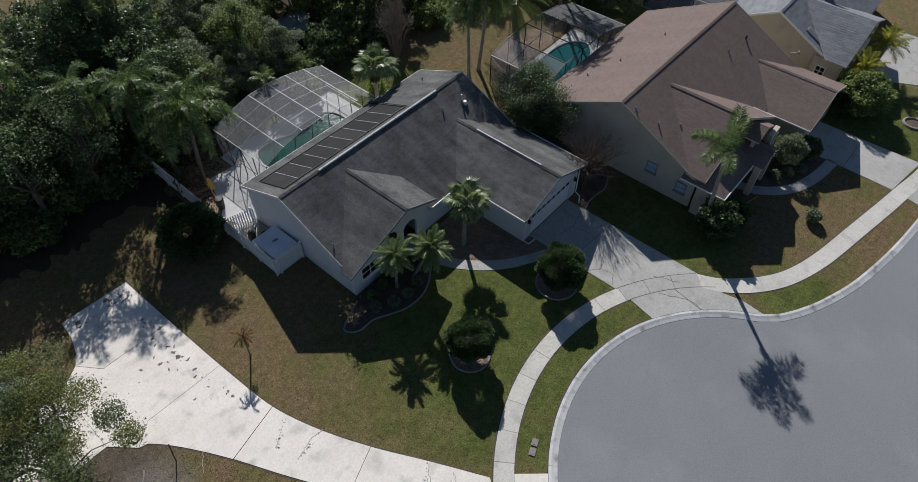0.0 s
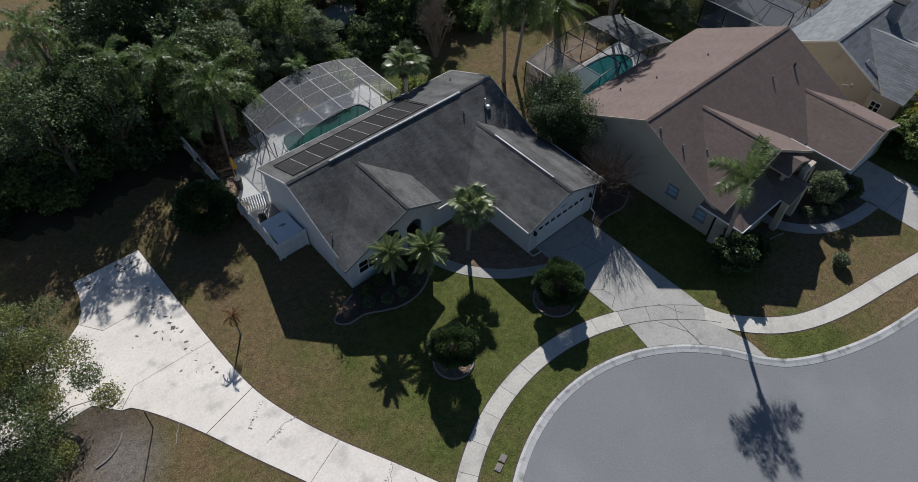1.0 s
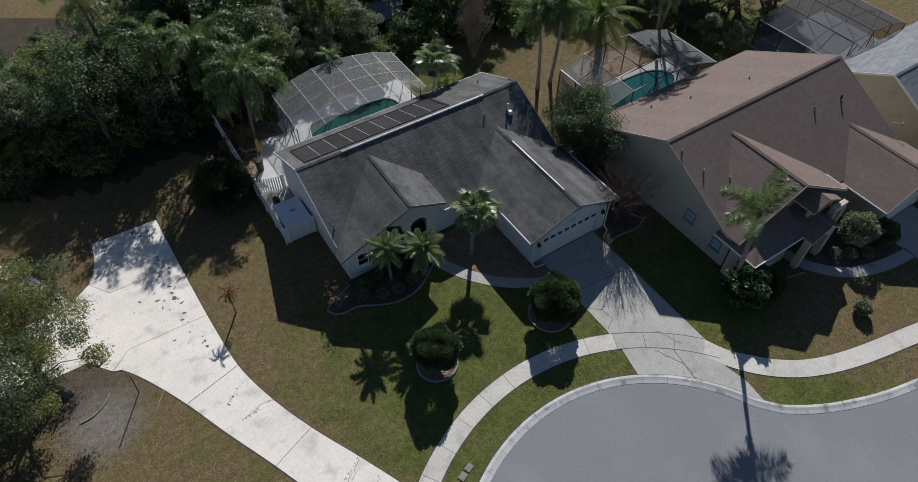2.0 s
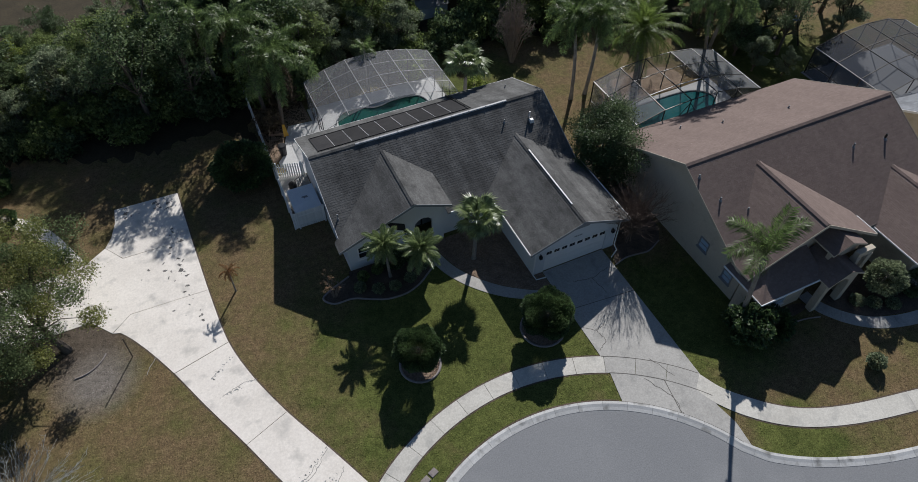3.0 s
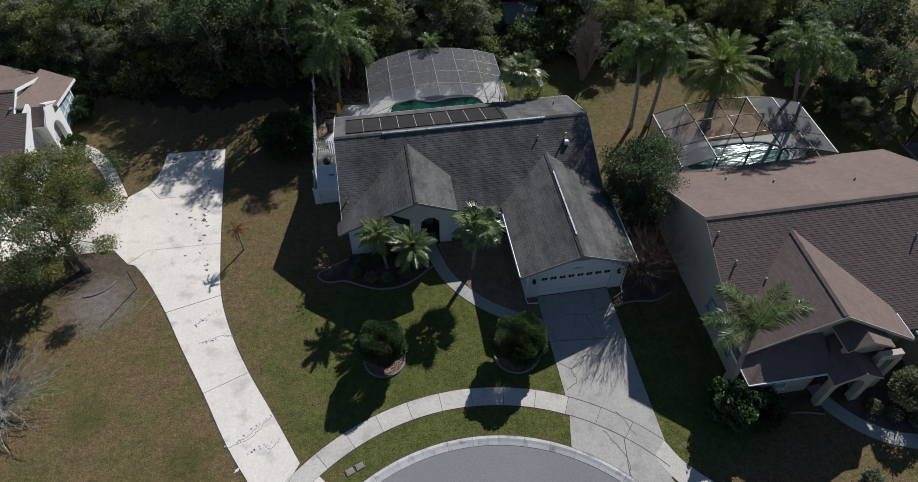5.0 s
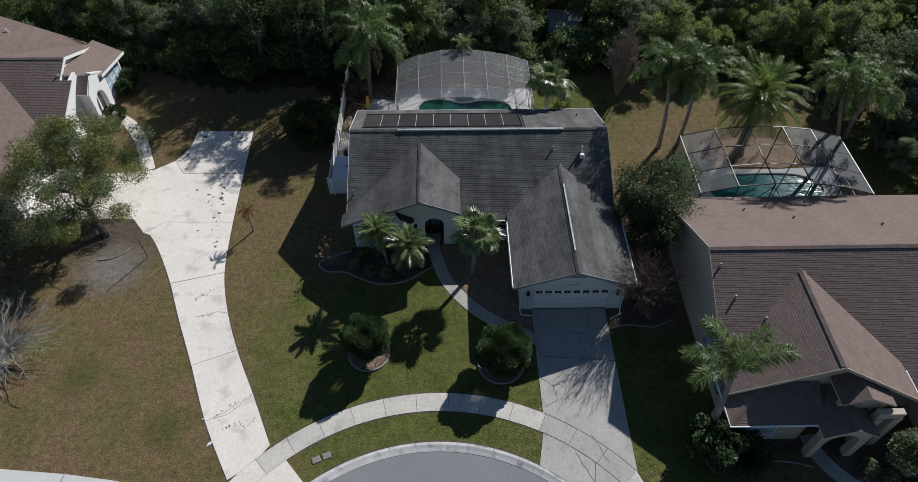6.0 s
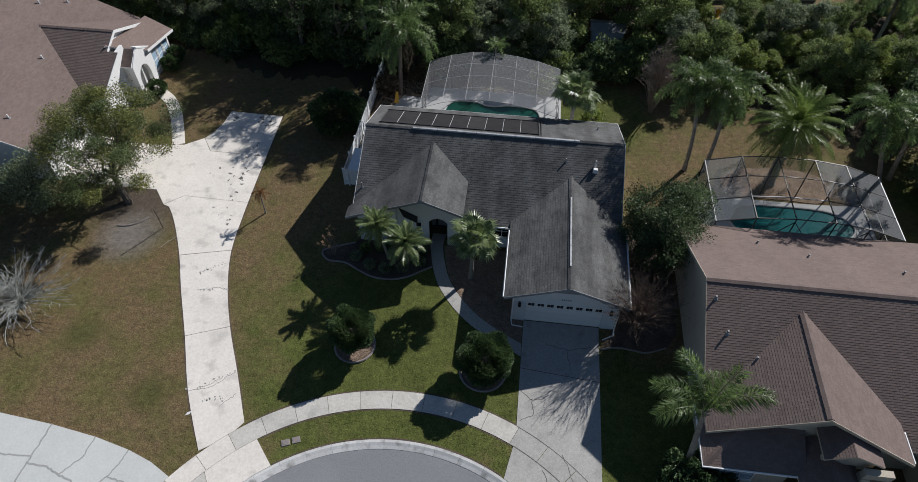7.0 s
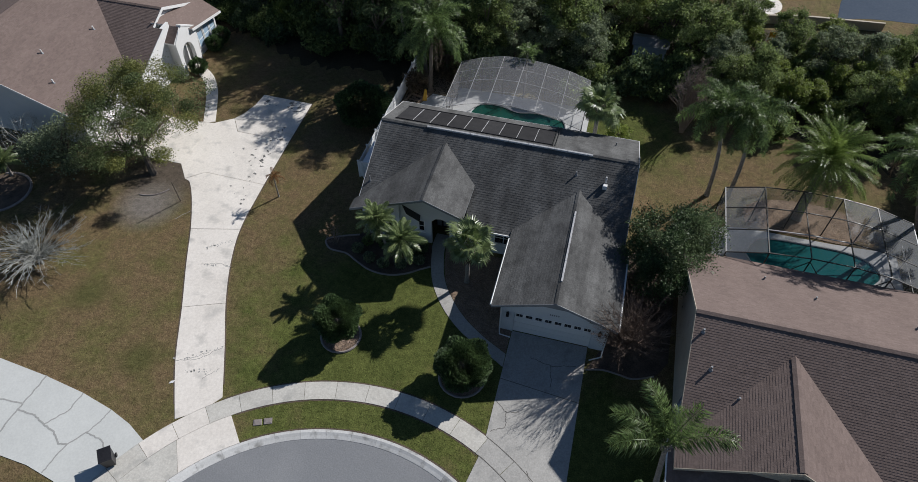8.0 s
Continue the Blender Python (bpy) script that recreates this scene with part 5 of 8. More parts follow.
def pool(name, ring, outer, label, patio_label, water="water"):
    """A slab with a hole, and the pool that sits in it."""
    bm = bmesh.new()
    es = []
    for pts in (outer, ring):
        vs = [bm.verts.new((x, y, 0.05)) for x, y in pts]
        es += [bm.edges.new((p, q)) for p, q in zip(vs, vs[1:] + vs[:1])]
    bmesh.ops.triangle_fill(bm, edges=es, use_beauty=True, use_dissolve=False)
    for f in bm.faces:
        if f.normal.z < 0:
            f.normal_flip()
    me = bpy.data.meshes.new("patio")
    bm.to_mesh(me)
    bm.free()
    me.materials.append(M["patio"])
    tagged(new("patio", me), patio_label, "patio", "", "structure")
    p = thing(name, (sum(q[0] for q in ring) / len(ring), sum(q[1] for q in ring) / len(ring), 0), label, "swimming pool")
    n = len(ring)
    lip = Geo()
    lip.tube([(x, y, 0.055) for x, y in ring + ring[:1]], 0.09, 6)
    part("coping", lip, M["patio"], p, "pale stone coping")
    part("water", Geo().prism(ring, -0.02, 0.0 + 0.02), M[water], p, "still blue-green water")
    return p
pool("pool", pool_ring, [(-15.0, 16.75), (-0.4, 16.75), (-0.4, 24.4), (-12.2, 24.4), (-12.2, 22.75), (-14.25, 22.9), (-14.95, 21.2), (-15.2, 20.5), (-15.4, 19.6), (-16.15, 18.8), (-15.7, 17.4)], "kidney-shaped swimming pool in the shade of the screen", "pale painted pool patio", "shaded_water")

soil = bed([(-16.5, 18.95), (-16.2, 18.9), (-15.5, 19.7), (-15.3, 20.55), (-15.05, 21.25), (-14.32, 23.0), (-12.3, 22.9), (-12.3, 26.2), (-16.5, 27.5)], M["bark_mulch"], "brown leaf-strewn soil between patio and fence")
pebbles(soil, [(-16.4, 19.2), (-15.6, 20.0), (-14.6, 23.1), (-12.5, 23.1), (-12.5, 25.8), (-16.4, 27.0)], 900, 0.07, M["litter"], 12)
box_ = thing("raised_bed", (-15.3, 21.3, 0), "low pale timber frame of a raised garden bed", "garden bed")
for a, b in (((-15.25, 20.4), (-14.9, 21.9)), ((-14.9, 21.9), (-16.0, 22.3)), ((-16.0, 22.3), (-16.3, 20.8))):
    part("plank", Geo().add([(p[0], p[1], z) for z in (0.03, 0.28) for p in (a, b)] + [(p[0] - 0.06, p[1] - 0.03, z) for z in (0.03, 0.28) for p in (a, b)], [(0, 1, 3, 2), (5, 4, 6, 7), (2, 3, 7, 6), (0, 2, 6, 4), (1, 5, 7, 3)]), M["bark_mulch"], box_)

# ---------------------------------------------------------------- fence, equipment shed, pool gear
def fence(name, pts, h, gap, wide, label, every=1.9, open_gap=False):
    f = thing(name, (*pts[0], 0), label, "fence")
    pk = Geo().add([(-wide / 2, -0.012, 0), (wide / 2, -0.012, 0), (wide / 2, -0.012, h - 0.06), (0, -0.012, h), (-wide / 2, -0.012, h - 0.06), (-wide / 2, 0.012, 0), (wide / 2, 0.012, 0), (wide / 2, 0.012, h - 0.06), (0, 0.012, h), (-wide / 2, 0.012, h - 0.06)],
                   [(0, 1, 2, 3, 4), (9, 8, 7, 6, 5), (0, 5, 6, 1), (1, 6, 7, 2), (2, 7, 8, 3), (3, 8, 9, 4), (4, 9, 5, 0)]).mesh("picket", M["fence"])
    for a, b in zip(pts, pts[1:]):
        l = math.dist(a, b)
        ang = math.degrees(math.atan2(b[1] - a[1], b[0] - a[0]))
        at = lambda s, z, dy=0.0: (a[0] + (b[0] - a[0]) * s / l - (b[1] - a[1]) / l * dy, a[1] + (b[1] - a[1]) * s / l + (b[0] - a[0]) / l * dy, z)
        s = wide / 2
        while s < l:
            ob = part("picket", pk, None, f)
            ob.matrix_basis = pose(*at(s, 0.03 + random.uniform(0, 0.015)), 0, 0, ang)
            s += wide + gap
        for z in (0.35, h - 0.35):
            part("rail", Geo().tube([at(0, z, 0.05), at(l, z, 0.05)], 0.035, 4), M["fence"], f)
        s = 0
        while s <= l + 0.01:
            p = at(min(s, l), 0, 0.06)
            po = part("post", Geo().box((p[0] - 0.05, p[1] - 0.05, 0), (p[0] + 0.05, p[1] + 0.05, h + 0.05)), M["fence"], f)
            part("cap", Geo().box((p[0] - 0.07, p[1] - 0.07, h + 0.05), (p[0] + 0.07, p[1] + 0.07, h + 0.11), 0.03), M["fence"], po)
            s += every
    return f


fence("fence", [(-14.6, 11.35), (-16.8, 11.35), (-16.7, 19.0), (-16.6, 28.5)], 1.6, 0.012, 0.125, "white vinyl picket fence along the side yard")
fence("fence", [(-16.6, 17.2), (-14.6, 16.6)], 1.35, 0.09, 0.09, "low open white picket fence with gaps")
single("side_pad", Geo().prism([(-16.7, 11.45), (-14.5, 11.45), (-14.5, 16.7), (-15.0, 16.7), (-15.6, 17.35), (-16.65, 17.3)], -0.05, 0.04), M["concrete"], "plain concrete pad of the side yard", "patio", kind="structure")
shed = thing("shed", (-15.5, 12.9, 0), "low white side-yard shed with a pale blue-white flat lid", "shed")
part("body", Geo().box((-16.5, 11.55, 0), (-14.7, 14.0, 1.28)), M["fence"], shed)
part("lid", Geo().sheet((-16.58, 11.5, 1.42), (-14.62, 11.5, 1.42), (-14.62, 14.1, 1.36), (-16.58, 14.1, 1.36), 0.07), M["blue_lid"], shed, "pale lid with a grey smear")
part("stain", blot(-15.5, 12.9, 0.34, random.Random(8), 1.398 + 0.012), M["grey_trim"], shed)
gear = thing("pool_pump", (-15.4, 15.4, 0), "black pool pump and filter with plastic pipes", "pool pump")
part("tank", Geo().tube([(-15.9, 15.3, 0), (-15.9, 15.3, 0.75), (-15.9, 15.3, 0.95)], [0.28, 0.28, 0.08], 12), M["black"], gear)
part("motor", Geo().tube([(-15.3, 15.0, 0.25), (-14.9, 15.0, 0.25)], 0.14, 10), M["black"], gear)
for k in range(3):
    part("pipe", Geo().tube([(-15.6 + k * 0.2, 15.6, 0.05), (-15.6 + k * 0.2, 15.6, 0.7), (-15.2 + k * 0.2, 15.9, 0.7), (-15.2 + k * 0.2, 15.9, 0.05)], 0.035, 6), M["pipe"] if k else M["black"], gear)
slide = thing("float_toy", (-14.7, 22.0, 0), "bright orange plastic float leaning by the patio", "pool float")
part("body", Geo().sheet((-14.9, 21.7, 0.05), (-14.5, 21.7, 0.05), (-14.6, 22.2, 0.9), (-14.8, 22.2, 0.9), 0.08), M["orange"], slide)
tub = thing("bin", (-15.5, 19.6, 0), "dark green wheeled bin behind the fence", "bin")
part("body", Geo().tube([(-15.5, 19.6, 0.0), (-15.5, 19.6, 0.95)], [0.26, 0.34], 10), M["bin"], tub)
part("lid", Geo().tube([(-15.5, 19.6, 0.95), (-15.5, 19.6, 1.03)], [0.36, 0.28], 10), M["bin"], tub)

# ---------------------------------------------------------------- the brown house
def mesh_cage(c, xs, zs, y0, y1, rows, screen, roof_open=(), bars="metal"):
    """A screen enclosure: arched across x, with posts, beams and screen panels. roof_open: bays with torn or missing screen."""
    for k in range(len(xs)):
        # outer ribs paler: sunlight on the dark metal put into their colour
        part("rib", Geo().tube([(xs[k], y0, zs[k]), (xs[k], y1, zs[k])], 0.045, 4), M["white_frame"] if k in (0, len(xs) - 1) else M[bars], c)
        for y in (y0, y1):
            part("post", Geo().tube([(xs[k], y, 0), (xs[k], y, zs[k])], 0.045, 4), M[bars], c)
    for k in range(len(xs) - 1):
        for j in range(rows + 1):
            y = y0 + (y1 - y0) * j / rows
            # one purlin of each open bay is pale, a painted sun glint
            part("purlin", Geo().tube([(xs[k], y, zs[k]), (xs[k + 1], y, zs[k + 1])], 0.04, 4), M["white_frame"] if (k, j) in roof_open and j == 1 else M[bars], c)
            if j < rows and (k, j) not in roof_open:
                y2 = y0 + (y1 - y0) * (j + 1) / rows
                part("screen_panel", Geo().add([(xs[k], y, zs[k]), (xs[k + 1], y, zs[k + 1]), (xs[k + 1], y2, zs[k + 1]), (xs[k], y2, zs[k])], [(0, 1, 2, 3)]), M[screen], c)
        part("screen_panel", Geo().add([(xs[k], y1, 0.05), (xs[k + 1], y1, 0.05), (xs[k + 1], y1, zs[k + 1]), (xs[k], y1, zs[k])], [(0, 1, 2, 3)]), M[screen], c)
        part("brace", Geo().tube([(xs[k], y0, 0.3 if k % 2 else zs[k] - 0.3), (xs[k + 1], y0, zs[k + 1] - 0.3 if k % 2 else 0.3)], 0.03, 4), M[bars], c)
    for x, z in ((xs[0], zs[0]), (xs[-1], zs[-1])):
        for j in range(rows):
            ya, yb = y0 + (y1 - y0) * j / rows, y0 + (y1 - y0) * (j + 1) / rows
            part("screen_panel", Geo().add([(x, ya, 0.05), (x, yb, 0.05), (x, yb, z), (x, ya, z)], [(0, 1, 2, 3)]), M[screen], c)
            part("girt", Geo().tube([(x, ya, 1.1), (x, yb, 1.1)], 0.03, 4), M[bars], c)
            part("post", Geo().tube([(x, yb, 0), (x, yb, z)], 0.045, 4), M[bars], c)


brown = thing("house", (16, -1, 0), "large tan stucco house with brown shingle roof and arched porch", "house")
BRZ, BP = 6.6, 0.5
zb = lambda y: BRZ - BP * abs(y - 0.1)
X0, X1, FY, KY = 7.35, 26.0, -7.3, 7.9
gable_wall(brown, [(-6.9, 0), (7.4, 0), (7.4, zb(7.4) - 0.15), (0.1, BRZ - 0.15), (-6.9, zb(-6.9) - 0.15)], "x", 7.8, 0.2, "tan_stucco")
gable_wall(brown, [(-6.9, 0), (7.4, 0), (7.4, zb(7.4) - 0.15), (0.1, BRZ - 0.15), (-6.9, zb(-6.9) - 0.15)], "x", 25.6, 0.2, "tan_stucco")
gable_wall(brown, [(8.01, 0), (25.6, 0), (25.6, 2.7), (8.01, 2.7)], "y", 7.2, 0.2, "tan_stucco")
gable_wall(brown, [(17.0, 0), (25.6, 0), (25.6, 2.8), (17.0, 2.8)], "y", -6.9, 0.2, "tan_stucco")
roof_plane(brown, [(X0, FY, zb(FY)), (X1, FY, zb(FY)), (X1, 0.1, BRZ), (X0, 0.1, BRZ)], "brown_roof", 0.14, 0.3, "tan_stucco", 0.0085, 11)
roof_plane(brown, [(X1, KY, zb(KY)), (X0, KY, zb(KY)), (X0, 0.1, BRZ), (X1, 0.1, BRZ)], "brown_roof", 0.14, 0.3, "tan_stucco", 0.0085, 12)
caps(brown, (X0, 0.1, BRZ), (X1, 0.1, BRZ), "brown_roof", 0.2, 0.33, 4)
for x in (X0 - 0.02, X1 + 0.02):
    board(brown, (x, FY, zb(FY) + 0.03), (x, 0.1, BRZ + 0.03), 0.2, 0.03, "tan_stucco", "barge_board")
    board(brown, (x, KY, zb(KY) + 0.03), (x, 0.1, BRZ + 0.03), 0.2, 0.03, "tan_stucco", "barge_board")
# front gable
FX, FZ, FP = 12.58, 6.0, 0.5
zf = lambda x: FZ - FP * abs(x - FX)
fyb = -0.6
roof_plane(brown, [(7.3, -7.6, zf(7.3)), (FX, -7.6, FZ), (FX, fyb, FZ), (7.3, -6.1, zf(7.3))], "brown_roof", 0.14, 0.3, "tan_stucco", 0.0085, 13)
roof_plane(brown, [(17.5, fyb, zf(17.5)), (FX, fyb, FZ), (FX, -7.6, FZ), (17.5, -8.3, zf(17.5))], "brown_roof", 0.14, 0.3, "tan_stucco", 0.0085, 14)
caps(brown, (FX, -7.55, FZ), (FX, -1.0, FZ), "brown_roof", 0.2, 0.33, 5)
gable_wall(brown, [(8.01, 0), (16.9, 0), (16.9, zf(16.9) - 0.15), (FX, FZ - 0.15), (8.01, zf(8.01) - 0.15)], "y", -7.2, 0.2, "tan_stucco")
gable_wall(brown, [(-7.0, 0), (-5.0, 0), (-5.0, 3.4), (-7.0, 3.4)], "x", 16.7, 0.2, "tan_stucco")
board(brown, (7.3, -7.63, zf(7.3) + 0.03), (FX, -7.63, FZ + 0.03), 0.22, 0.03, "tan_stucco", "barge_board")
board(brown, (17.5, -8.33, zf(17.5) + 0.03), (FX, -7.63, FZ + 0.03), 0.22, 0.03, "tan_stucco", "barge_board")
part("gutter", Geo().tube([(17.55, -8.2, 3.5), (17.55, -6.6, 3.5), (17.6, -6.5, 3.45)], 0.06, 6), M["white"], brown)
# lower hipped roof in front of the gable
hz, hx0, hy0 = 2.95, 7.05, -9.3
roof_plane(brown, [(hx0, hy0, hz), (12.2, hy0, hz), (12.2, -7.2, hz + 0.95), (9.15, -7.2, hz + 0.95)], "brown_roof", 0.14, 0.3, "tan_stucco", 0.0085, 15)
roof_plane(brown, [(hx0, -5.9, hz), (hx0, hy0, hz), (9.15, -7.2, hz + 0.95), (9.15, -5.9, hz + 0.95)], "brown_roof", 0.14, 0.3, "tan_stucco", 0.0085, 16)
caps(brown, (hx0, hy0, hz), (9.15, -7.2, hz + 0.95), "brown_roof", 0.18, 0.33, 6)
part("gutter", Geo().tube([(hx0 - 0.04, -5.9, hz - 0.02), (hx0 - 0.04, hy0 - 0.05, hz - 0.02), (12.2, hy0 - 0.05, hz - 0.02)], 0.06, 6), M["white"], brown)
wall_block(brown, [(7.4, -8.8), (11.9, -8.8), (11.9, -7.21), (7.4, -7.21)], 0, 2.8, "tan_stucco")
window(brown, 8.0, 10.2, 0.8, 2.2, -8.81, "front", (3, 2), "blue_glass")
window(brown, -6.35, -5.5, 0.95, 1.9, 7.79, "west", (1, 2), "blue_glass", "grey_trim")
window(brown, -3.8, -2.9, 1.45, 2.4, 7.79, "west", (1, 2), "blue_glass", "grey_trim")
# arched porch
gable_wall(brown, [(11.95, 0), (12.35, 0), (12.35, 2.0), (12.5, 2.4), (12.85, 2.7), (13.25, 2.8), (13.65, 2.7), (14.0, 2.4), (14.15, 2.0), (14.15, 0), (14.6, 0), (14.6, 3.0), (13.25, 3.75), (11.95, 3.05)], "y", -9.9, 0.45, "tan_stucco")
roof_plane(brown, [(11.75, -10.1, 3.0), (13.25, -10.1, 3.85), (13.25, -7.3, 3.85), (11.75, -7.3, 3.0)], "brown_roof", 0.14, 0.3, "tan_stucco", 0.0085, 17)
roof_plane(brown, [(14.8, -7.3, 2.98), (13.25, -7.3, 3.85), (13.25, -10.1, 3.85), (14.8, -10.1, 2.98)], "brown_roof", 0.14, 0.3, "tan_stucco", 0.0085, 18)
caps(brown, (13.25, -10.1, 3.85), (13.25, -7.3, 3.85), "brown_roof", 0.16, 0.33, 7)
roof_plane(brown, [(12.6, -8.9, 4.35), (13.9, -8.9, 5.0), (13.9, -7.2, 5.0), (12.6, -7.2, 4.35)], "brown_roof", 0.14, 0.3, "tan_stucco", 0.0085, 19)
roof_plane(brown, [(15.6, -7.2, 4.15), (13.9, -7.2, 5.0), (13.9, -8.9, 5.0), (15.6, -8.9, 4.15)], "brown_roof", 0.14, 0.3, "tan_stucco", 0.0085, 20)
gable_wall(brown, [(12.8, 3.4), (15.4, 3.4), (15.4, 4.1), (13.9, 4.85), (12.8, 4.3)], "y", -8.6, 0.25, "tan_stucco")
for x in (14.9, 15.9):
    part("pier", Geo().box((x - 0.22, -9.3, 0), (x + 0.22, -8.86, 3.4)), M["tan_stucco"], brown)
wall_block(brown, [(14.7, -9.25), (16.1, -9.25), (16.1, -8.9), (14.7, -8.9)], 3.4, 3.9, "tan_stucco", "lintel")
part("door", Geo().box((12.6, -7.28, 0.03), (13.9, -7.21, 2.2)), M["black"], brown, "dark front door deep in the porch")
# right wing with its own gable over a garage
GX, GZ2, gp = 22.7, 4.4, 0.41
zw = lambda x: GZ2 - gp * abs(x - GX)
roof_plane(brown, [(18.7, -11.0, zw(18.7)), (GX, -11.0, GZ2), (GX, -4.0, GZ2), (18.7, -6.9, zw(18.7))], "brown_roof", 0.14, 0.3, "tan_stucco", 0.0085, 21)
roof_plane(brown, [(26.6, -7.2, zw(26.6)), (GX, -4.0, GZ2), (GX, -11.0, GZ2), (26.6, -11.0, zw(26.6))], "brown_roof", 0.14, 0.3, "tan_stucco", 0.0085, 22)
caps(brown, (GX, -11.0, GZ2), (GX, -4.3, GZ2), "brown_roof", 0.2, 0.33, 8)
gable_wall(brown, [(19.05, 0), (20.3, 0), (20.3, 2.15), (25.1, 2.15), (25.1, 0), (26.2, 0), (26.2, zw(26.2) - 0.15), (GX, GZ2 - 0.15), (19.05, zw(19.05) - 0.15)], "y", -10.7, 0.2, "tan_stucco")
gable_wall(brown, [(-10.49, 0), (-6.7, 0), (-6.7, 2.75), (-10.49, 2.75)], "x", 19.05, 0.2, "tan_stucco")
gable_wall(brown, [(-10.49, 0), (-6.7, 0), (-6.7, 2.75), (-10.49, 2.75)], "x", 26.0, 0.2, "tan_stucco")
board(brown, (18.7, -11.03, zw(18.7) + 0.03), (GX, -11.03, GZ2 + 0.03), 0.22, 0.03, "tan_stucco", "barge_board")
board(brown, (26.6, -11.03, zw(26.6) + 0.03), (GX, -11.03, GZ2 + 0.03), 0.22, 0.03, "tan_stucco", "barge_board")
gd2 = part("garage_door", Geo().box((20.31, -10.62, 0.03), (25.09, -10.55, 2.14)), M["tan_stucco"], brown)
for r in range(4):
    part("door_section", Geo().box((20.35, -10.65, 0.05 + r * 0.52), (25.05, -10.622, 0.54 + r * 0.52), 0.01), M["white"], gd2)
part("gutter", Geo().tube([(18.65, -11.0, zw(18.7)), (18.65, -7.4, zw(18.7))], 0.06, 6), M["white"], brown)
for x, y, h in ((7.85, -0.9, 0.24), (8.5, -2.6, 0.28), (10.1, -3.7, 0.22), (20.4, -2.4, 0.32)):
    vent_pipe(brown, (x, y, zb(y)), h, 0.06)
for x, y in ((14.6, 4.2), (19.6, 3.0), (12.0, 5.6)):
    vent_pipe(brown, (x, y, zb(y)), 0.25, 0.05)
vent_pipe(brown, (23.3, -2.6, zb(-2.6)), 0.4, 0.08, "metal")
dish = part("satellite_dish", Geo().tube([(25.9, -5.9, zb(-5.9)), (25.9, -5.9, zb(-5.9) + 0.55), (26.1, -6.3, zb(-5.9) + 0.6)], 0.03, 6), M["pipe"], brown, "small pale satellite dish on a bent mast")
part("reflector", Geo().tube([(26.15, -6.4, zb(-5.9) + 0.62), (26.2, -6.5, zb(-5.9) + 0.64)], [0.05, 0.2], 12), M["grey_trim"], dish)

cage2 = thing("pool_cage", (16, 11, 0), "screen enclosure with torn-out roof panels over a blue pool", "pool enclosure")
mesh_cage(cage2, [10.0, 12.5, 15.0, 17.6, 19.9, 22.5], [3.0, 3.65, 3.85, 3.8, 3.5, 2.7], 8.05, 14.2, 3, "grey_screen", {(1, 1), (2, 1), (1, 2), (2, 2), (1, 0), (2, 0)})
pool("pool", spline([(12.2, 11.0), (13.2, 12.7), (16.2, 13.0), (19.8, 12.8), (21.3, 11.4), (20.0, 9.8), (16.4, 9.2), (13.4, 9.4), (12.2, 11.0)], 5)[:-1], [(9.9, 7.45), (22.6, 7.45), (22.6, 13.7), (18.4, 13.5), (15.5, 13.5), (12.2, 13.5), (9.9, 13.0)], "rounded blue-green swimming pool behind the brown house", "pale pool patio behind the brown house")

# ---------------------------------------------------------------- the house beyond the white driveway
left = thing("house", (-45, 17, 0), "brown-roofed house with white arched porch and stepped gables", "house")
LX, LZ, LP = -48.4, 6.95, 0.42
zl = lambda x: LZ - LP * abs(x - LX)
LE, LY0, LY1 = -38.6, 8.7, 27.2
roof_plane(left, [(LE, LY1, zl(LE)), (LX, LY1, LZ), (LX, LY0, LZ), (LE, LY0, zl(LE))], "brown_roof", 0.14, 0.3, "tan_stucco", 0.0085, 31)
roof_plane(left, [(-58.2, LY0, zl(-58.2)), (LX, LY0, LZ), (LX, LY1, LZ), (-58.2, LY1, zl(-58.2))], "brown_roof", 0.14, 0.3, "tan_stucco", 0.0085, 32)
caps(left, (LX, LY0, LZ), (LX, LY1, LZ), "brown_roof", 0.2, 0.33, 9)
gable_wall(left, [(-57.8, 0), (-39.0, 0), (-39.0, zl(-39.0) - 0.15), (LX, LZ - 0.15), (-57.8, zl(-57.8) - 0.15)], "y", 9.1, 0.2, "stucco")
gable_wall(left, [(-57.8, 0), (-39.0, 0), (-39.0, zl(-39.0) - 0.15), (LX, LZ - 0.15), (-57.8, zl(-57.8) - 0.15)], "y", 26.7, 0.2, "stucco")
gable_wall(left, [(9.31, 0), (26.69, 0), (26.69, 2.7), (9.31, 2.7)], "x", -39.2, 0.2, "stucco")
gable_wall(left, [(9.31, 0), (26.69, 0), (26.69, 2.7), (9.31, 2.7)], "x", -57.8, 0.2, "stucco")
board(left, (LE, LY0 - 0.02, zl(LE) + 0.03), (LX, LY0 - 0.02, LZ + 0.03), 0.2, 0.03, "white", "barge_board")
# cross gable towards the porch
CZ, CYR = 5.45, 21.5
zc = lambda y: CZ - LP * abs(y - CYR)
roof_plane(left, [(-45.2, 15.0, zc(15.0)), (-38.3, 15.0, zc(15.0)), (-38.3, CYR, CZ), (-45.2, CYR, CZ)], "brown_roof", 0.14, 0.3, "tan_stucco", 0.0085, 33)
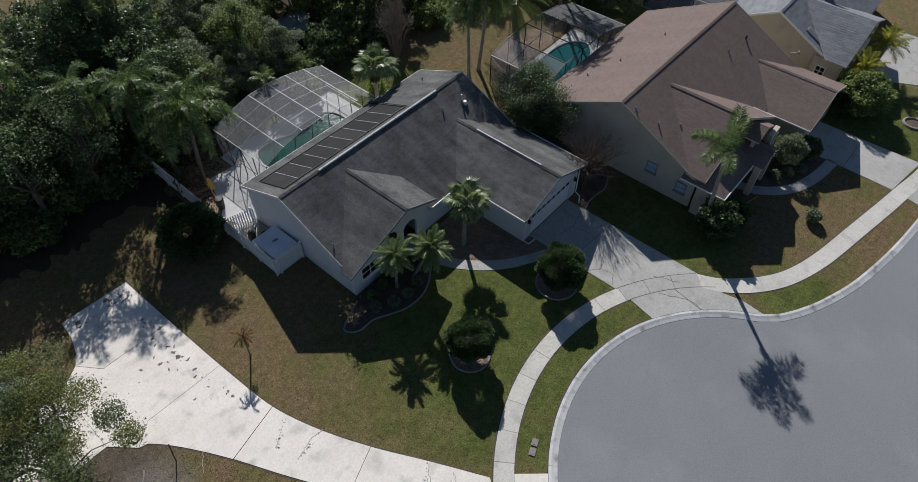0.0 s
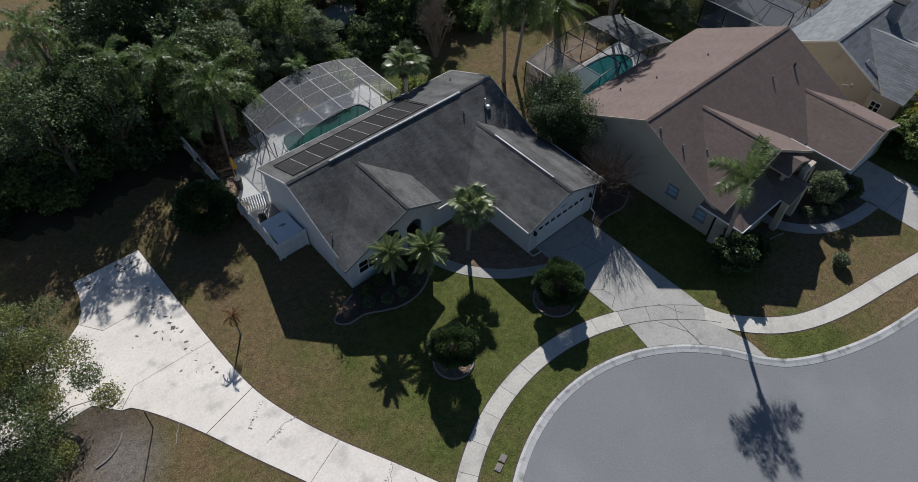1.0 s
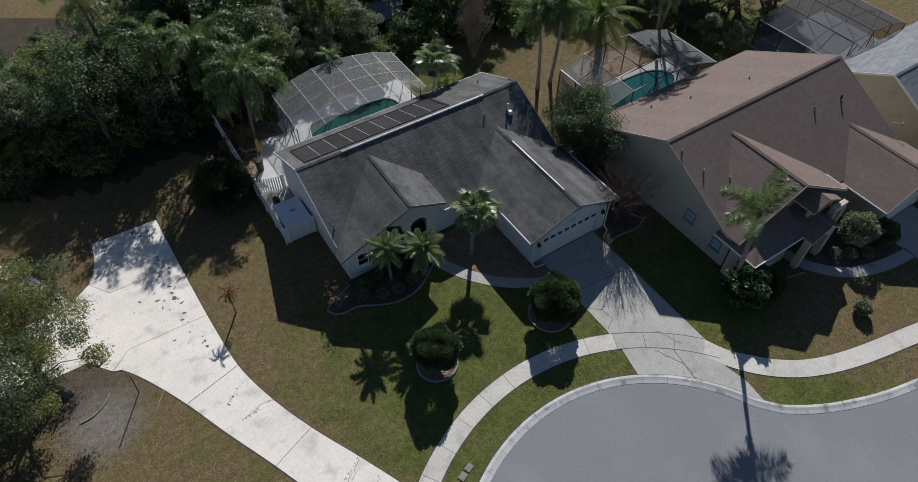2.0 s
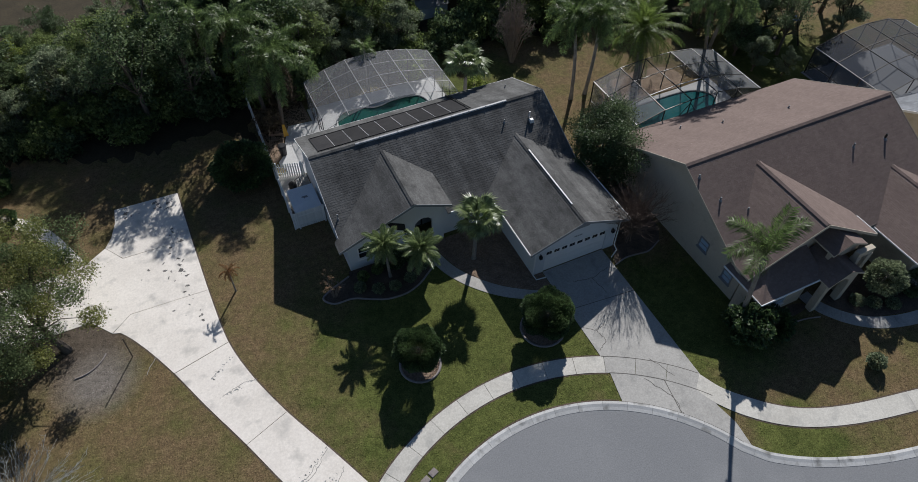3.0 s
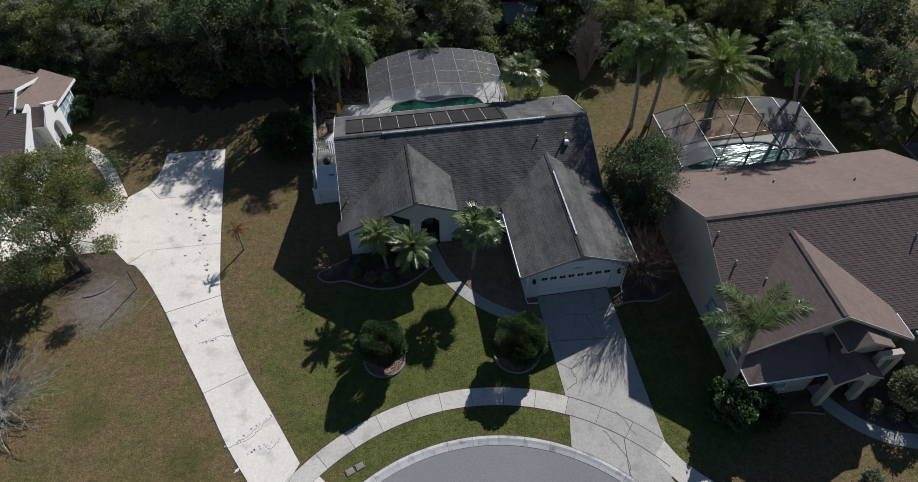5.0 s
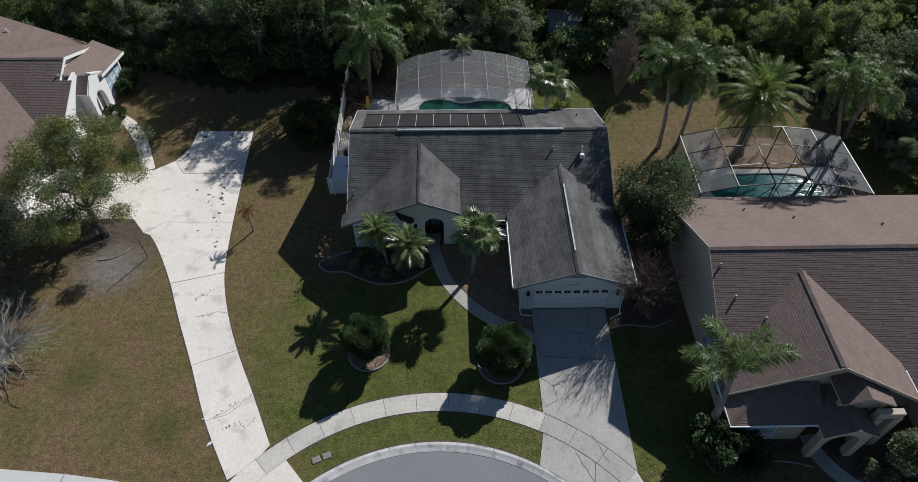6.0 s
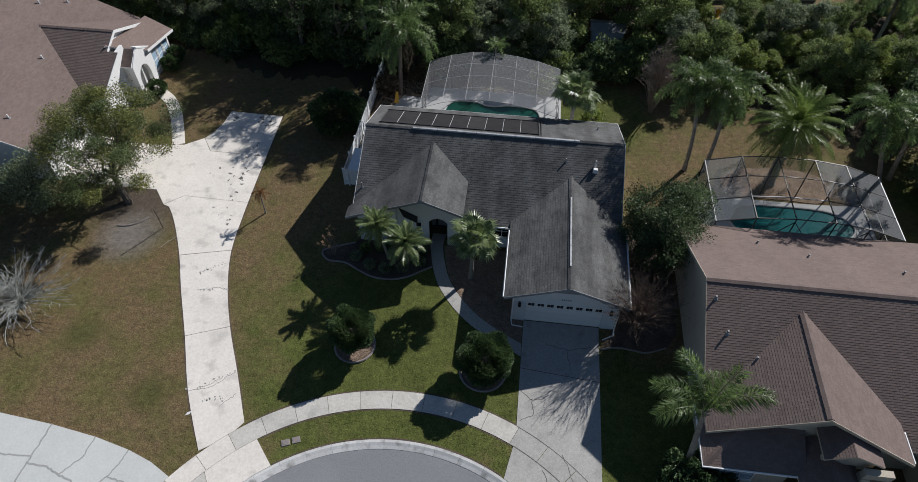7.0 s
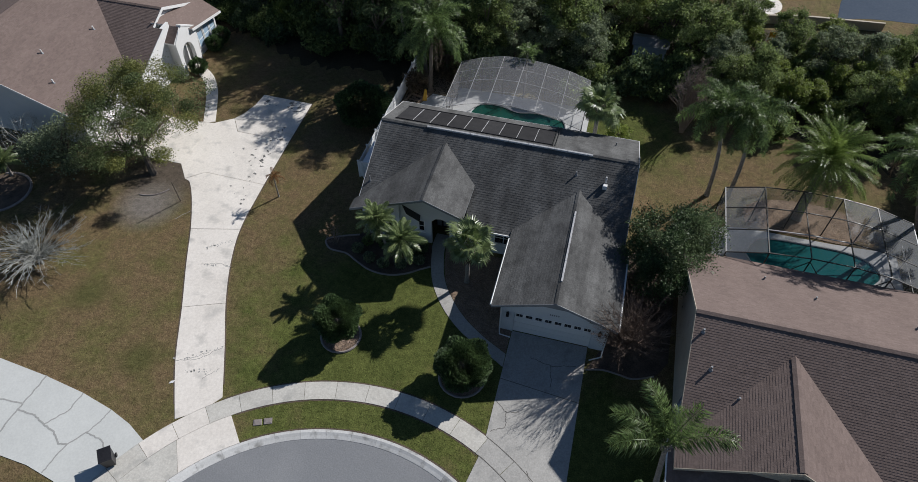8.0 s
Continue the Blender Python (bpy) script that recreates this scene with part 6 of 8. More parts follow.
roof_plane(left, [(-38.3, 26.9, zc(26.9)), (-45.2, 26.9, zc(26.9)), (-45.2, CYR, CZ), (-38.3, CYR, CZ)], "brown_roof", 0.14, 0.3, "tan_stucco", 0.0085, 34)
caps(left, (-45.0, CYR, CZ), (-38.3, CYR, CZ), "brown_roof", 0.2, 0.33, 10)
gable_wall(left, [(15.4, 0), (26.5, 0), (26.5, zc(26.5) - 0.1), (CYR, CZ - 0.1), (15.4, zc(15.4) - 0.1)], "x", -38.75, 0.2, "white")
board(left, (-38.28, 19.65, zc(19.65) + 0.03), (-38.28, CYR, CZ + 0.03), 0.26, 0.04, "white", "barge_board")
board(left, (-38.28, 26.9, zc(26.9) + 0.03), (-38.28, CYR, CZ + 0.03), 0.26, 0.04, "white", "barge_board")
# wall under the lower rake, lean-to roof, and the porch with its arch
zt = lambda x, y: 4.95 - 0.18 * (y - 19.9) - 0.55 * (x + 38.5)
roof_plane(left, [(-38.35, 15.0, zc(15.0)), (-37.35, 15.0, zc(15.0)), (-37.35, 19.6, zc(19.6)), (-38.35, 19.6, zc(19.6))], "brown_roof", 0.14, 0.3, "white", 0.0085, 37)
gable_wall(left, [(15.4, 0), (20.7, 0), (20.7, zc(19.7) - 0.05), (19.6, zc(19.6) - 0.05), (15.4, zc(15.4) - 0.1)], "x", -37.75, 0.22, "white")
board(left, (-37.33, 15.0, zc(15.0) + 0.03), (-37.33, 19.6, zc(19.6) + 0.03), 0.2, 0.05, "white", "barge_board")
roof_plane(left, [(-36.35, 22.0, zt(-36.35, 22.0)), (-36.35, 26.7, zt(-36.35, 26.7)), (-38.52, 26.7, zt(-38.52, 26.7)), (-38.52, 19.8, zt(-38.52, 19.8))], "brown_roof", 0.14, 0.3, "white", 0.0085, 35)
board(left, (-36.32, 26.7, zt(-36.35, 26.7) + 0.02), (-36.32, 22.0, zt(-36.35, 22.0) + 0.02), 0.22, 0.05, "white", "fascia")
gable_wall(left, [(22.75, 0), (26.3, 0), (26.3, 2.6), (22.75, 3.2)], "x", -37.1, 0.2, "white")
for k in range(3):
    window(left, 23.0 + k * 1.06, 23.95 + k * 1.06, 0.6, 2.3, -36.9, "east", (1, 2), "blue_glass")
wall_block(left, [(-39.0, 26.1), (-37.12, 26.1), (-37.12, 26.3), (-39.0, 26.3)], 0, 2.6, "white")
arch_pts = [(19.5, 0), (19.95, 0), (19.95, 1.5)] + [(20.85 - 0.9 * math.cos(radians(t)), 1.5 + 1.15 * math.sin(radians(t))) for t in range(15, 180, 15)] + [(21.75, 1.5), (21.75, 0), (22.4, 0), (22.7, 3.2), (21.0, 4.25), (20.4, 4.05), (19.5, 3.3)]
gable_wall(left, arch_pts, "x", -36.95, 0.4, "white")
board(left, (-36.75, 20.9, 4.4), (-36.75, 22.75, 3.34), 0.14, 0.46, "white", "coping")
wall_block(left, [(-37.65, 20.71), (-37.5, 20.71), (-37.5, 22.74), (-37.65, 22.74)], 0, 3.1, "white")
wall_block(left, [(-37.5, 19.62), (-36.96, 19.62), (-36.96, 19.8), (-37.5, 19.8)], 0, 3.35, "white")
roof_plane(left, [(-37.52, 19.4, 3.38), (-36.62, 19.4, 3.38), (-36.62, 20.75, 4.28), (-37.52, 20.75, 4.28)], "brown_roof", 0.14, 0.3, "white", 0.0085, 36)
for x, y in ((-43.0, 18.0), (-44.2, 13.2), (-42.0, 11.0), (-46.0, 24.0), (-44.5, 25.5)):
    vent_pipe(left, (x, y, zl(x)), 0.3, 0.06, "white")
gd3 = part("garage_door", Geo().box((-38.99, 9.6, 0.03), (-38.93, 14.3, 2.13)), M["white"], left)
for r in range(4):
    part("door_section", Geo().box((-38.928, 9.65, 0.05 + r * 0.52), (-38.9, 14.25, 0.54 + r * 0.52)), M["white"], gd3)

# ---------------------------------------------------------------- the grey-roofed house far along the street
slate = thing("house", (36, -3, 0), "tan house with blue-grey shingle roof and tall gable", "house")
SY, SZ, SP = -3.0, 5.3, 0.5
zs_ = lambda y: SZ - SP * abs(y - SY)
roof_plane(slate, [(29.6, -8.6, zs_(-8.6)), (47, -8.6, zs_(-8.6)), (47, SY, SZ), (29.6, SY, SZ)], "slate_roof", 0.24, 0.7, "tan_stucco", 0.009, 41)
roof_plane(slate, [(47, 2.6, zs_(2.6)), (29.6, 2.6, zs_(2.6)), (29.6, SY, SZ), (47, SY, SZ)], "slate_roof", 0.24, 0.7, "tan_stucco", 0.009, 42)
caps(slate, (29.6, SY, SZ), (47, SY, SZ), "slate_roof", 0.2, 0.36, 11)
gable_wall(slate, [(-8.2, 0), (2.2, 0), (2.2, zs_(2.2) - 0.15), (SY, SZ - 0.15), (-8.2, zs_(-8.2) - 0.15)], "x", 30.0, 0.2, "tan_stucco")
gable_wall(slate, [(-8.2, 0), (2.2, 0), (2.2, zs_(2.2) - 0.15), (SY, SZ - 0.15), (-8.2, zs_(-8.2) - 0.15)], "x", 46.5, 0.2, "tan_stucco")
gable_wall(slate, [(30.21, 0), (46.5, 0), (46.5, 2.4), (30.21, 2.4)], "y", 2.0, 0.2, "tan_stucco")
gable_wall(slate, [(30.21, 0), (46.5, 0), (46.5, 2.4), (30.21, 2.4)], "y", -8.2, 0.2, "tan_stucco")
for x in (29.57, 47.03):
    board(slate, (x, -8.6, zs_(-8.6) + 0.03), (x, SY, SZ + 0.03), 0.2, 0.03, "white", "barge_board")
    board(slate, (x, 2.6, zs_(2.6) + 0.03), (x, SY, SZ + 0.03), 0.2, 0.03, "white", "barge_board")
zq = lambda x: 5.0 - 0.4 * abs(x - 34.2)
roof_plane(slate, [(29.0, -10.1, zq(29.0)), (34.2, -10.1, 5.0), (34.2, -3.5, 5.0), (29.0, -8.3, zq(29.0))], "slate_roof", 0.24, 0.7, "tan_stucco", 0.009, 43)
roof_plane(slate, [(39.4, -8.3, zq(39.4)), (34.2, -3.5, 5.0), (34.2, -10.1, 5.0), (39.4, -10.1, zq(39.4))], "slate_roof", 0.24, 0.7, "tan_stucco", 0.009, 44)
gable_wall(slate, [(29.4, 0), (39.0, 0), (39.0, zq(39.0) - 0.15), (34.2, 4.85), (29.4, zq(29.4) - 0.15)], "y", -9.8, 0.2, "tan_stucco")
gable_wall(slate, [(-9.59, 0), (-7.3, 0), (-7.3, 2.75), (-9.59, 2.75)], "x", 29.4, 0.2, "tan_stucco")
window(slate, -8.6, -7.7, 1.0, 2.0, 29.39, "west", (2, 2), "glass")
sk = lambda x, y, h: (x, y, zs_(y) + h)
light_ = part("skylight", Geo().sheet(sk(30.45, -7.05, 0.12), sk(31.15, -7.05, 0.12), sk(31.15, -5.55, 0.12), sk(30.45, -5.55, 0.12), 0.12), M["white_frame"], slate, "narrow framed skylight")
part("pane", Geo().sheet(sk(30.54, -6.95, 0.135), sk(31.06, -6.95, 0.135), sk(31.06, -5.65, 0.135), sk(30.54, -5.65, 0.135), 0.01), M["slate_roof"], light_)
ch = part("chimney", Geo().box((37.0, -4.6, 4.2), (37.9, -3.7, 6.4)), M["grey_trim"], slate)
part("cap", Geo().box((36.9, -4.7, 6.4), (38.0, -3.6, 6.52)), M["metal"], ch)
cage3 = thing("pool_cage", (37, 7, 0), "dark screen enclosure behind the grey-roofed house", "pool enclosure")
mesh_cage(cage3, [31.2, 34.0, 36.8, 39.6, 42.4], [2.7, 3.5, 3.7, 3.5, 2.7], 2.9, 10.6, 3, "dark_screen")
single("patio", Geo().prism([(31.0, 2.4), (42.6, 2.4), (42.6, 10.8), (31.0, 10.8)], -0.05, 0.04), M["grey_trim"], "grey patio under the dark enclosure", "patio", kind="structure")

# ---------------------------------------------------------------- loose things in the yards
bin_ = thing("wheelie_bin", (-22.25, -13.75, 0), "black plastic wheeled rubbish bin on the pavement", "rubbish bin")
bx = Geo().add([(-0.25, -0.3, 0.1), (0.25, -0.3, 0.1), (0.25, 0.25, 0.1), (-0.25, 0.25, 0.1), (-0.32, -0.38, 1.0), (0.32, -0.38, 1.0), (0.32, 0.36, 1.0), (-0.32, 0.36, 1.0)],
               [(3, 2, 1, 0), (4, 5, 6, 7), (0, 1, 5, 4), (1, 2, 6, 5), (2, 3, 7, 6), (3, 0, 4, 7)])
part("body", bx, M["bin"], bin_, world=False)
part("lid", Geo().sheet((-0.35, -0.42, 1.04), (0.35, -0.42, 1.04), (0.35, 0.4, 1.12), (-0.35, 0.4, 1.12), 0.05), M["bin"], bin_, world=False)
part("handle", Geo().tube([(-0.28, 0.44, 1.0), (0.28, 0.44, 1.0)], 0.025, 6), M["bin"], bin_, world=False)
for x in (-0.3, 0.3):
    part("wheel", Geo().tube([(x - 0.03, 0.28, 0.13), (x + 0.03, 0.28, 0.13)], 0.13, 12), M["black"], bin_, world=False)
bin_.matrix_basis = pose(-22.25, -13.75, 0.03, 0, 0, 38)
for x, y in ((-15.48, -9.52), (-14.93, -9.29)):
    lid = thing("meter_box", (x, y, 0), "small square concrete meter box lid in the grass", "meter box", "meter boxes in the verge", rz=22)
    part("frame", Geo().box((-0.24, -0.19, -0.03), (0.24, 0.19, 0.05), 0.02), M["edging"], lid, world=False)
    part("lid", Geo().box((-0.17, -0.12, 0.051), (0.17, 0.12, 0.06), 0.01), M["edging"], lid, world=False)
stake = thing("stake", (-29.0, 5.3, 0), "thin dark stake leaning in the lawn", "stake")
part("pole", Geo().tube([(-29.0, 5.3, 0), (-28.8, 5.05, 2.3)], 0.035, 6), M["bark"], stake)
paper = thing("litter_paper", (-21.5, -9.3, 0), "scrap of white paper on the lawn", "paper")
part("sheet", Geo().sheet((-21.8, -8.6, 0.02), (-21.55, -8.5, 0.03), (-21.5, -8.3, 0.05), (-21.72, -8.4, 0.03), 0.005), M["white"], paper)
swing = thing("swing_set", (31.3, 15.6, 0), "dark metal swing set with a blue seat cover", "swing set")
for x in (28.8, 34.0):
    for s in (-1, 1):
        part("leg", Geo().tube([(x, 15.6 + s * 1.3, 0), (x, 15.6, 2.3)], 0.09, 6), M["black"], swing)
part("beam", Geo().tube([(28.8, 15.6, 2.3), (34.0, 15.6, 2.3)], 0.09, 6), M["black"], swing)
for x in (30.2, 32.0):
    for d in (-0.25, 0.25):
        part("chain", Geo().tube([(x + d, 15.6, 2.3), (x + d, 15.6, 0.6)], 0.02, 4), M["black"], swing)
    part("seat", Geo().box((x - 0.3, 15.4, 0.56), (x + 0.3, 15.8, 0.62)), M["black"], swing)
part("canopy", Geo().sheet((33.3, 15.3, 2.2), (34.1, 15.3, 2.2), (34.1, 15.9, 2.35), (33.3, 15.9, 2.35), 0.05), M["blue"], swing)

# beyond the wood: a grey garden shed, a low wall, a round white terrace and a pond
far_shed = thing("shed", (3.4, 34.2, 0), "pale blue-grey garden shed among the trees", "shed")
part("body", Geo().box((2.3, 33.5, 0), (5.3, 35.2, 1.3)), M["blue_lid"], far_shed)
part("roof", Geo().add([(2.1, 33.3, 1.3), (5.5, 33.3, 1.3), (5.5, 35.4, 1.3), (2.1, 35.4, 1.3), (2.1, 34.35, 1.6), (5.5, 34.35, 1.6)], [(0, 1, 5, 4), (2, 3, 4, 5), (0, 4, 3), (1, 2, 5), (3, 2, 1, 0)]), M["slate_roof"], far_shed)
low_wall = thing("garden_wall", (14, 42.3, 0), "low grey garden wall behind the wood", "wall")
part("body", Geo().prism([(8, 41.9), (12.4, 42.2), (18.2, 43.5), (26, 44.2), (26, 44.4), (18.2, 43.75), (12.4, 42.45), (8, 42.15)], 0, 0.9), M["tan_stucco"], low_wall)
single("terrace", Geo().prism(arc(14.5, 46.6, 2.2, 0, 345, 24), -0.05, 0.04), M["white_concrete"], "round white garden terrace", "terrace", kind="structure")
single("pond", Geo().prism(spline([(22.0, 45.6), (26.0, 46.5), (32.0, 47.0), (42.0, 50.0), (44.0, 60.0), (30.0, 62.0), (24.0, 53.0), (22.0, 45.6)], 4)[:-1], -0.03, 0.012), M["pond"], "grey-blue pond behind the gardens", "water", kind="structure")
chair = thing("garden_chair", (15.1, 38.8, 0), "small orange garden chair between the bushes", "chair")
part("seat", Geo().box((14.8, 38.5, 0.4), (15.4, 39.1, 0.5)), M["orange"], chair)
part("backrest", Geo().sheet((14.8, 39.1, 0.5), (15.4, 39.1, 0.5), (15.4, 39.3, 1.1), (14.8, 39.3, 1.1), 0.05), M["orange"], chair)
for x in (14.83, 15.37):
    for y in (38.55, 39.05):
        part("leg", Geo().tube([(x, y, 0), (x, y, 0.4)], 0.03, 6), M["orange"], chair)


# ---------------------------------------------------------------- plants
def leaf_mesh(name, centres, sizes, material, seed, upright=0.5, slim=0.5):
    """Many small pointed leaves at the given centres, turned at random."""
    r = np.random.RandomState(seed)
    n = len(centres)
    c = np.asarray(centres, float)
    s = np.asarray(sizes, float).reshape(-1, 1) * np.ones((n, 1))
    d = r.normal(size=(n, 3))
    d /= np.linalg.norm(d, axis=1, keepdims=True)
    up = r.normal(size=(n, 3)) * (1 - upright) + np.array([0, 0, 1.0]) * upright * 2
    side = np.cross(d, up)
    side /= np.linalg.norm(side, axis=1, keepdims=True) + 1e-9
    v = np.stack([c - d * s * 0.5 - side * s * slim * 1.25, c - d * s * 0.5 + side * s * slim * 1.25, c + d * s * 0.8], 1).reshape(-1, 3)
    me = bpy.data.meshes.new(name)
    me.vertices.add(3 * n)
    me.vertices.foreach_set("co", v.ravel())
    me.loops.add(3 * n)
    me.loops.foreach_set("vertex_index", np.arange(3 * n))
    me.polygons.add(n)
    me.polygons.foreach_set("loop_start", np.arange(0, 3 * n, 3))
    me.polygons.foreach_set("loop_total", np.full(n, 3))
    me.materials.append(material)
    me.update()
    me.validate()
    return me


def branches(g, base, tips, r0, rng, sides=6):
    """Limbs from a fork to the tips, bent and tapered."""
    for t in tips:
        b, e = Vector(base), Vector(t)
        k = b.lerp(e, 0.5) + Vector((rng.uniform(-0.3, 0.3), rng.uniform(-0.3, 0.3), rng.uniform(0.1, 0.5)))
        g.tube([b, b.lerp(k, 0.55), k, k.lerp(e, 0.6), e], [r0, r0 * 0.8, r0 * 0.6, r0 * 0.4, r0 * 0.15], sides)


def tree(name, at, height, radius, low, leaf, clumps, leaves, leaf_size, seed, label, bark="bark", group="", lean=(0, 0), spread=0.85, flat=0.8, category="tree", clump=(0.2, 0.36), girth=0.0, top_leaf="", limbs=0):
    """A broad-leaved tree: trunk, forked limbs and a crown of leaf clumps with gaps between them."""
    rng, r = random.Random(seed), np.random.RandomState(seed)
    t = thing(name, at, label, category, group)
    fork = (lean[0] * 0.5, lean[1] * 0.5, low)
    tips, cs, ss = [], [], []
    mid = low + (height - low) * 0.45
    for k in range(clumps):
        a, u = rng.uniform(0, 2 * math.pi), rng.random() ** 0.45
        w = rng.uniform(-0.9, 1)
        rr = radius * u * math.sqrt(max(1 - w * w * 0.85, 0.05)) * rng.uniform(0.7, 1.12)
        p = (lean[0] + rr * math.cos(a), lean[1] + rr * math.sin(a), mid + w * (height - mid) * rng.uniform(0.75, 1.0) * flat)
        tips.append(p)
        cr = radius * rng.uniform(*clump)
        m = int(leaves / clumps * rng.uniform(0.6, 1.4))
        q = r.normal(size=(m, 3))
        q /= np.linalg.norm(q, axis=1, keepdims=True)
        q *= np.where(r.random_sample((m, 1)) < 0.62, r.random_sample((m, 1)) ** 0.3, np.abs(r.normal(0.9, 0.32, (m, 1)))) * cr * np.array([1.15, 1.15, 0.75])
        cs.append(q + np.array(p))
        ss.append(leaf_size * r.uniform(0.6, 1.35, m))
    g = Geo()
    q0 = girth or radius * 0.06 + 0.05
    g.tube([(0, 0, -0.1), (fork[0] * 0.5 + rng.uniform(-0.1, 0.1), fork[1] * 0.5, low * 0.5), fork], [q0 * 1.2, q0 * 0.85, q0 * 0.75], 8)
    if limbs:  # a few main limbs, and lighter boughs from them to every second clump
        ends = [Vector(p) for p in tips[: limbs]]
        joints = [Vector(fork).lerp(p, 0.55) for p in ends]
        branches(g, fork, joints, q0 * 0.55, rng)
        for p in tips[::2]:
            branches(g, min(joints, key=lambda j: (j - Vector(p)).length), [p], q0 * 0.2, rng, 5)
    else:
        branches(g, fork, tips[:: max(1, clumps // (14 if clumps < 50 else 20))], q0 * 0.42, rng)
    part("trunk", g, M[bark], t, world=False)
    # top_leaf goes mostly to the upper clumps
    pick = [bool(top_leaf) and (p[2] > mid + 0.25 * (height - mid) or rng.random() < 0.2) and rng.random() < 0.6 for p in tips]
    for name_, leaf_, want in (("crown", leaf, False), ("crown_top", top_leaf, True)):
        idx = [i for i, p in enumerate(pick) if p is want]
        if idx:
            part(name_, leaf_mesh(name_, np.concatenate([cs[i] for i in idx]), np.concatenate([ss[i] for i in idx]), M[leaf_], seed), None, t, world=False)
    return t


def shrub(name, at, rx, rz, leaf, leaves, size, seed, label, stem=0.25, group="", rough=0.1, category="shrub"):
    """A clipped or loose shrub: leaves dense at the skin, thinner inside, on a short stem."""
    r = np.random.RandomState(seed)
    t = thing(name, at, label, category, group)
    q = r.normal(size=(leaves, 3))
    q /= np.linalg.norm(q, axis=1, keepdims=True)
    wave = 1 + rough * (np.sin(q[:, 0] * 5 + seed) * np.cos(q[:, 1] * 6 - seed) + 0.6 * np.sin(q[:, 2] * 9 + 2 * seed))
    d = (0.62 + 0.4 * r.random_sample(leaves) ** 0.6) * wave
    c = q * d[:, None] * np.array([rx, rx, rz]) + np.array([0, 0, stem + rz])
    c = c[c[:, 2] > 0.05]
    g = Geo()
    g.tube([(0, 0, -0.05), (0, 0, stem + rz)], [0.09, 0.05], 6)
    rng = random.Random(seed)
    branches(g, (0, 0, stem * 0.8), [(rx * 0.5 * math.cos(a), rx * 0.5 * math.sin(a), stem + rz * rng.uniform(0.7, 1.3)) for a in (0.3, 1.6, 2.9, 4.1, 5.3)], 0.04, rng, 5)
    part("stem", g, M["bark"], t, world=False)
    part("foliage", leaf_mesh("foliage", c, size * r.uniform(0.7, 1.3, len(c)), M[leaf], seed, 0.3, 0.6), None, t, world=False)
    return t


def frond_mesh(length, leaflet, n, droop, material, seed, lift=0.5, wide=0.035, twist=0.5, hang=0.15, fwd=0.45):
    """One feather frond along +x: an arched midrib with two rows of hanging leaflets."""
    rng = random.Random(seed)
    g = Geo()
    rib = []
    for k in range(9):
        s = k / 8
        rib.append(Vector((length * s * (1 - 0.22 * droop * s * s), 0, length * (lift * s - droop * s * s))))
    g.tube(rib, [0.03 * (1 - 0.85 * k / 8) + 0.004 for k in range(9)], 4)
    at = lambda s: rib[min(int(s * 8), 7)].lerp(rib[min(int(s * 8), 7) + 1], s * 8 - min(int(s * 8), 7))
    for k in range(n):
        s = 0.14 + 0.86 * k / (n - 1)
        p = at(s)
        l = leaflet * math.sin(math.pi * min(0.15 + 0.85 * s, 0.97)) ** 0.5 * rng.uniform(0.8, 1.1)
        for sd in (-1, 1):
            out = Vector((fwd + 0.5 * s, sd * rng.uniform(0.75, 1.0), rng.uniform(-twist, twist) - hang)).normalized()
            m = p + out * l * 0.5 + Vector((0, 0, 0.02 * l))
            e = p + out * l + Vector((0, 0, -0.28 * l * (1 + droop)))
            w = Vector((wide, 0, 0))
            g.add([p - w * 0.4, p + w * 0.4, m + w, e, m - w], [(0, 1, 2, 4), (4, 2, 3)])
    return g.mesh("frond", material)


def plume_mesh(length, leaflet, n, arch, material, seed, wide=0.03, full=1.0):
    """One plumed frond along +x: the midrib bends over by arch (radians), leaflets stand round it in all directions and hang at their tips."""
    rng = random.Random(seed)
    g = Geo()
    rib, p = [], Vector((0, 0, 0))
    for k in range(13):
        a = 0.18 - arch * (k / 12) ** 1.6
        rib.append((p.copy(), Vector((math.cos(a), 0, math.sin(a))), Vector((-math.sin(a), 0, math.cos(a)))))
        p += rib[-1][1] * (length / 12)
    g.tube([q[0] for q in rib], [0.032 * (1 - 0.88 * k / 12) + 0.004 for k in range(13)], 4)
    for k in range(n):
        s = 0.12 + 0.88 * (k + rng.random()) / n
        i = min(int(s * 12), 11)
        q = rib[i][0].lerp(rib[i + 1][0], s * 12 - i)
        d, up = rib[i][1], rib[i][2]
        l = leaflet * min(1.0, 0.45 + 2.2 * s) * (1.0 if s < 0.7 else 1.0 - 1.6 * (s - 0.7)) * rng.uniform(0.75, 1.15)
        for sd in (-1, 1):
            roll = radians(rng.gauss(12, 38 * full))
            out = (Vector((0, sd, 0)) * math.cos(roll) + up * math.sin(roll) + d * rng.uniform(0.2, 0.65)).normalized()
            m = q + out * l * 0.5
            e = q + out * l * 0.92 - Vector((0, 0, l * rng.uniform(0.2, 0.5)))
            w = d * wide
            g.add([q, m - w, e, m + w], [(0, 1, 2, 3)])
    return g.mesh("frond", material)


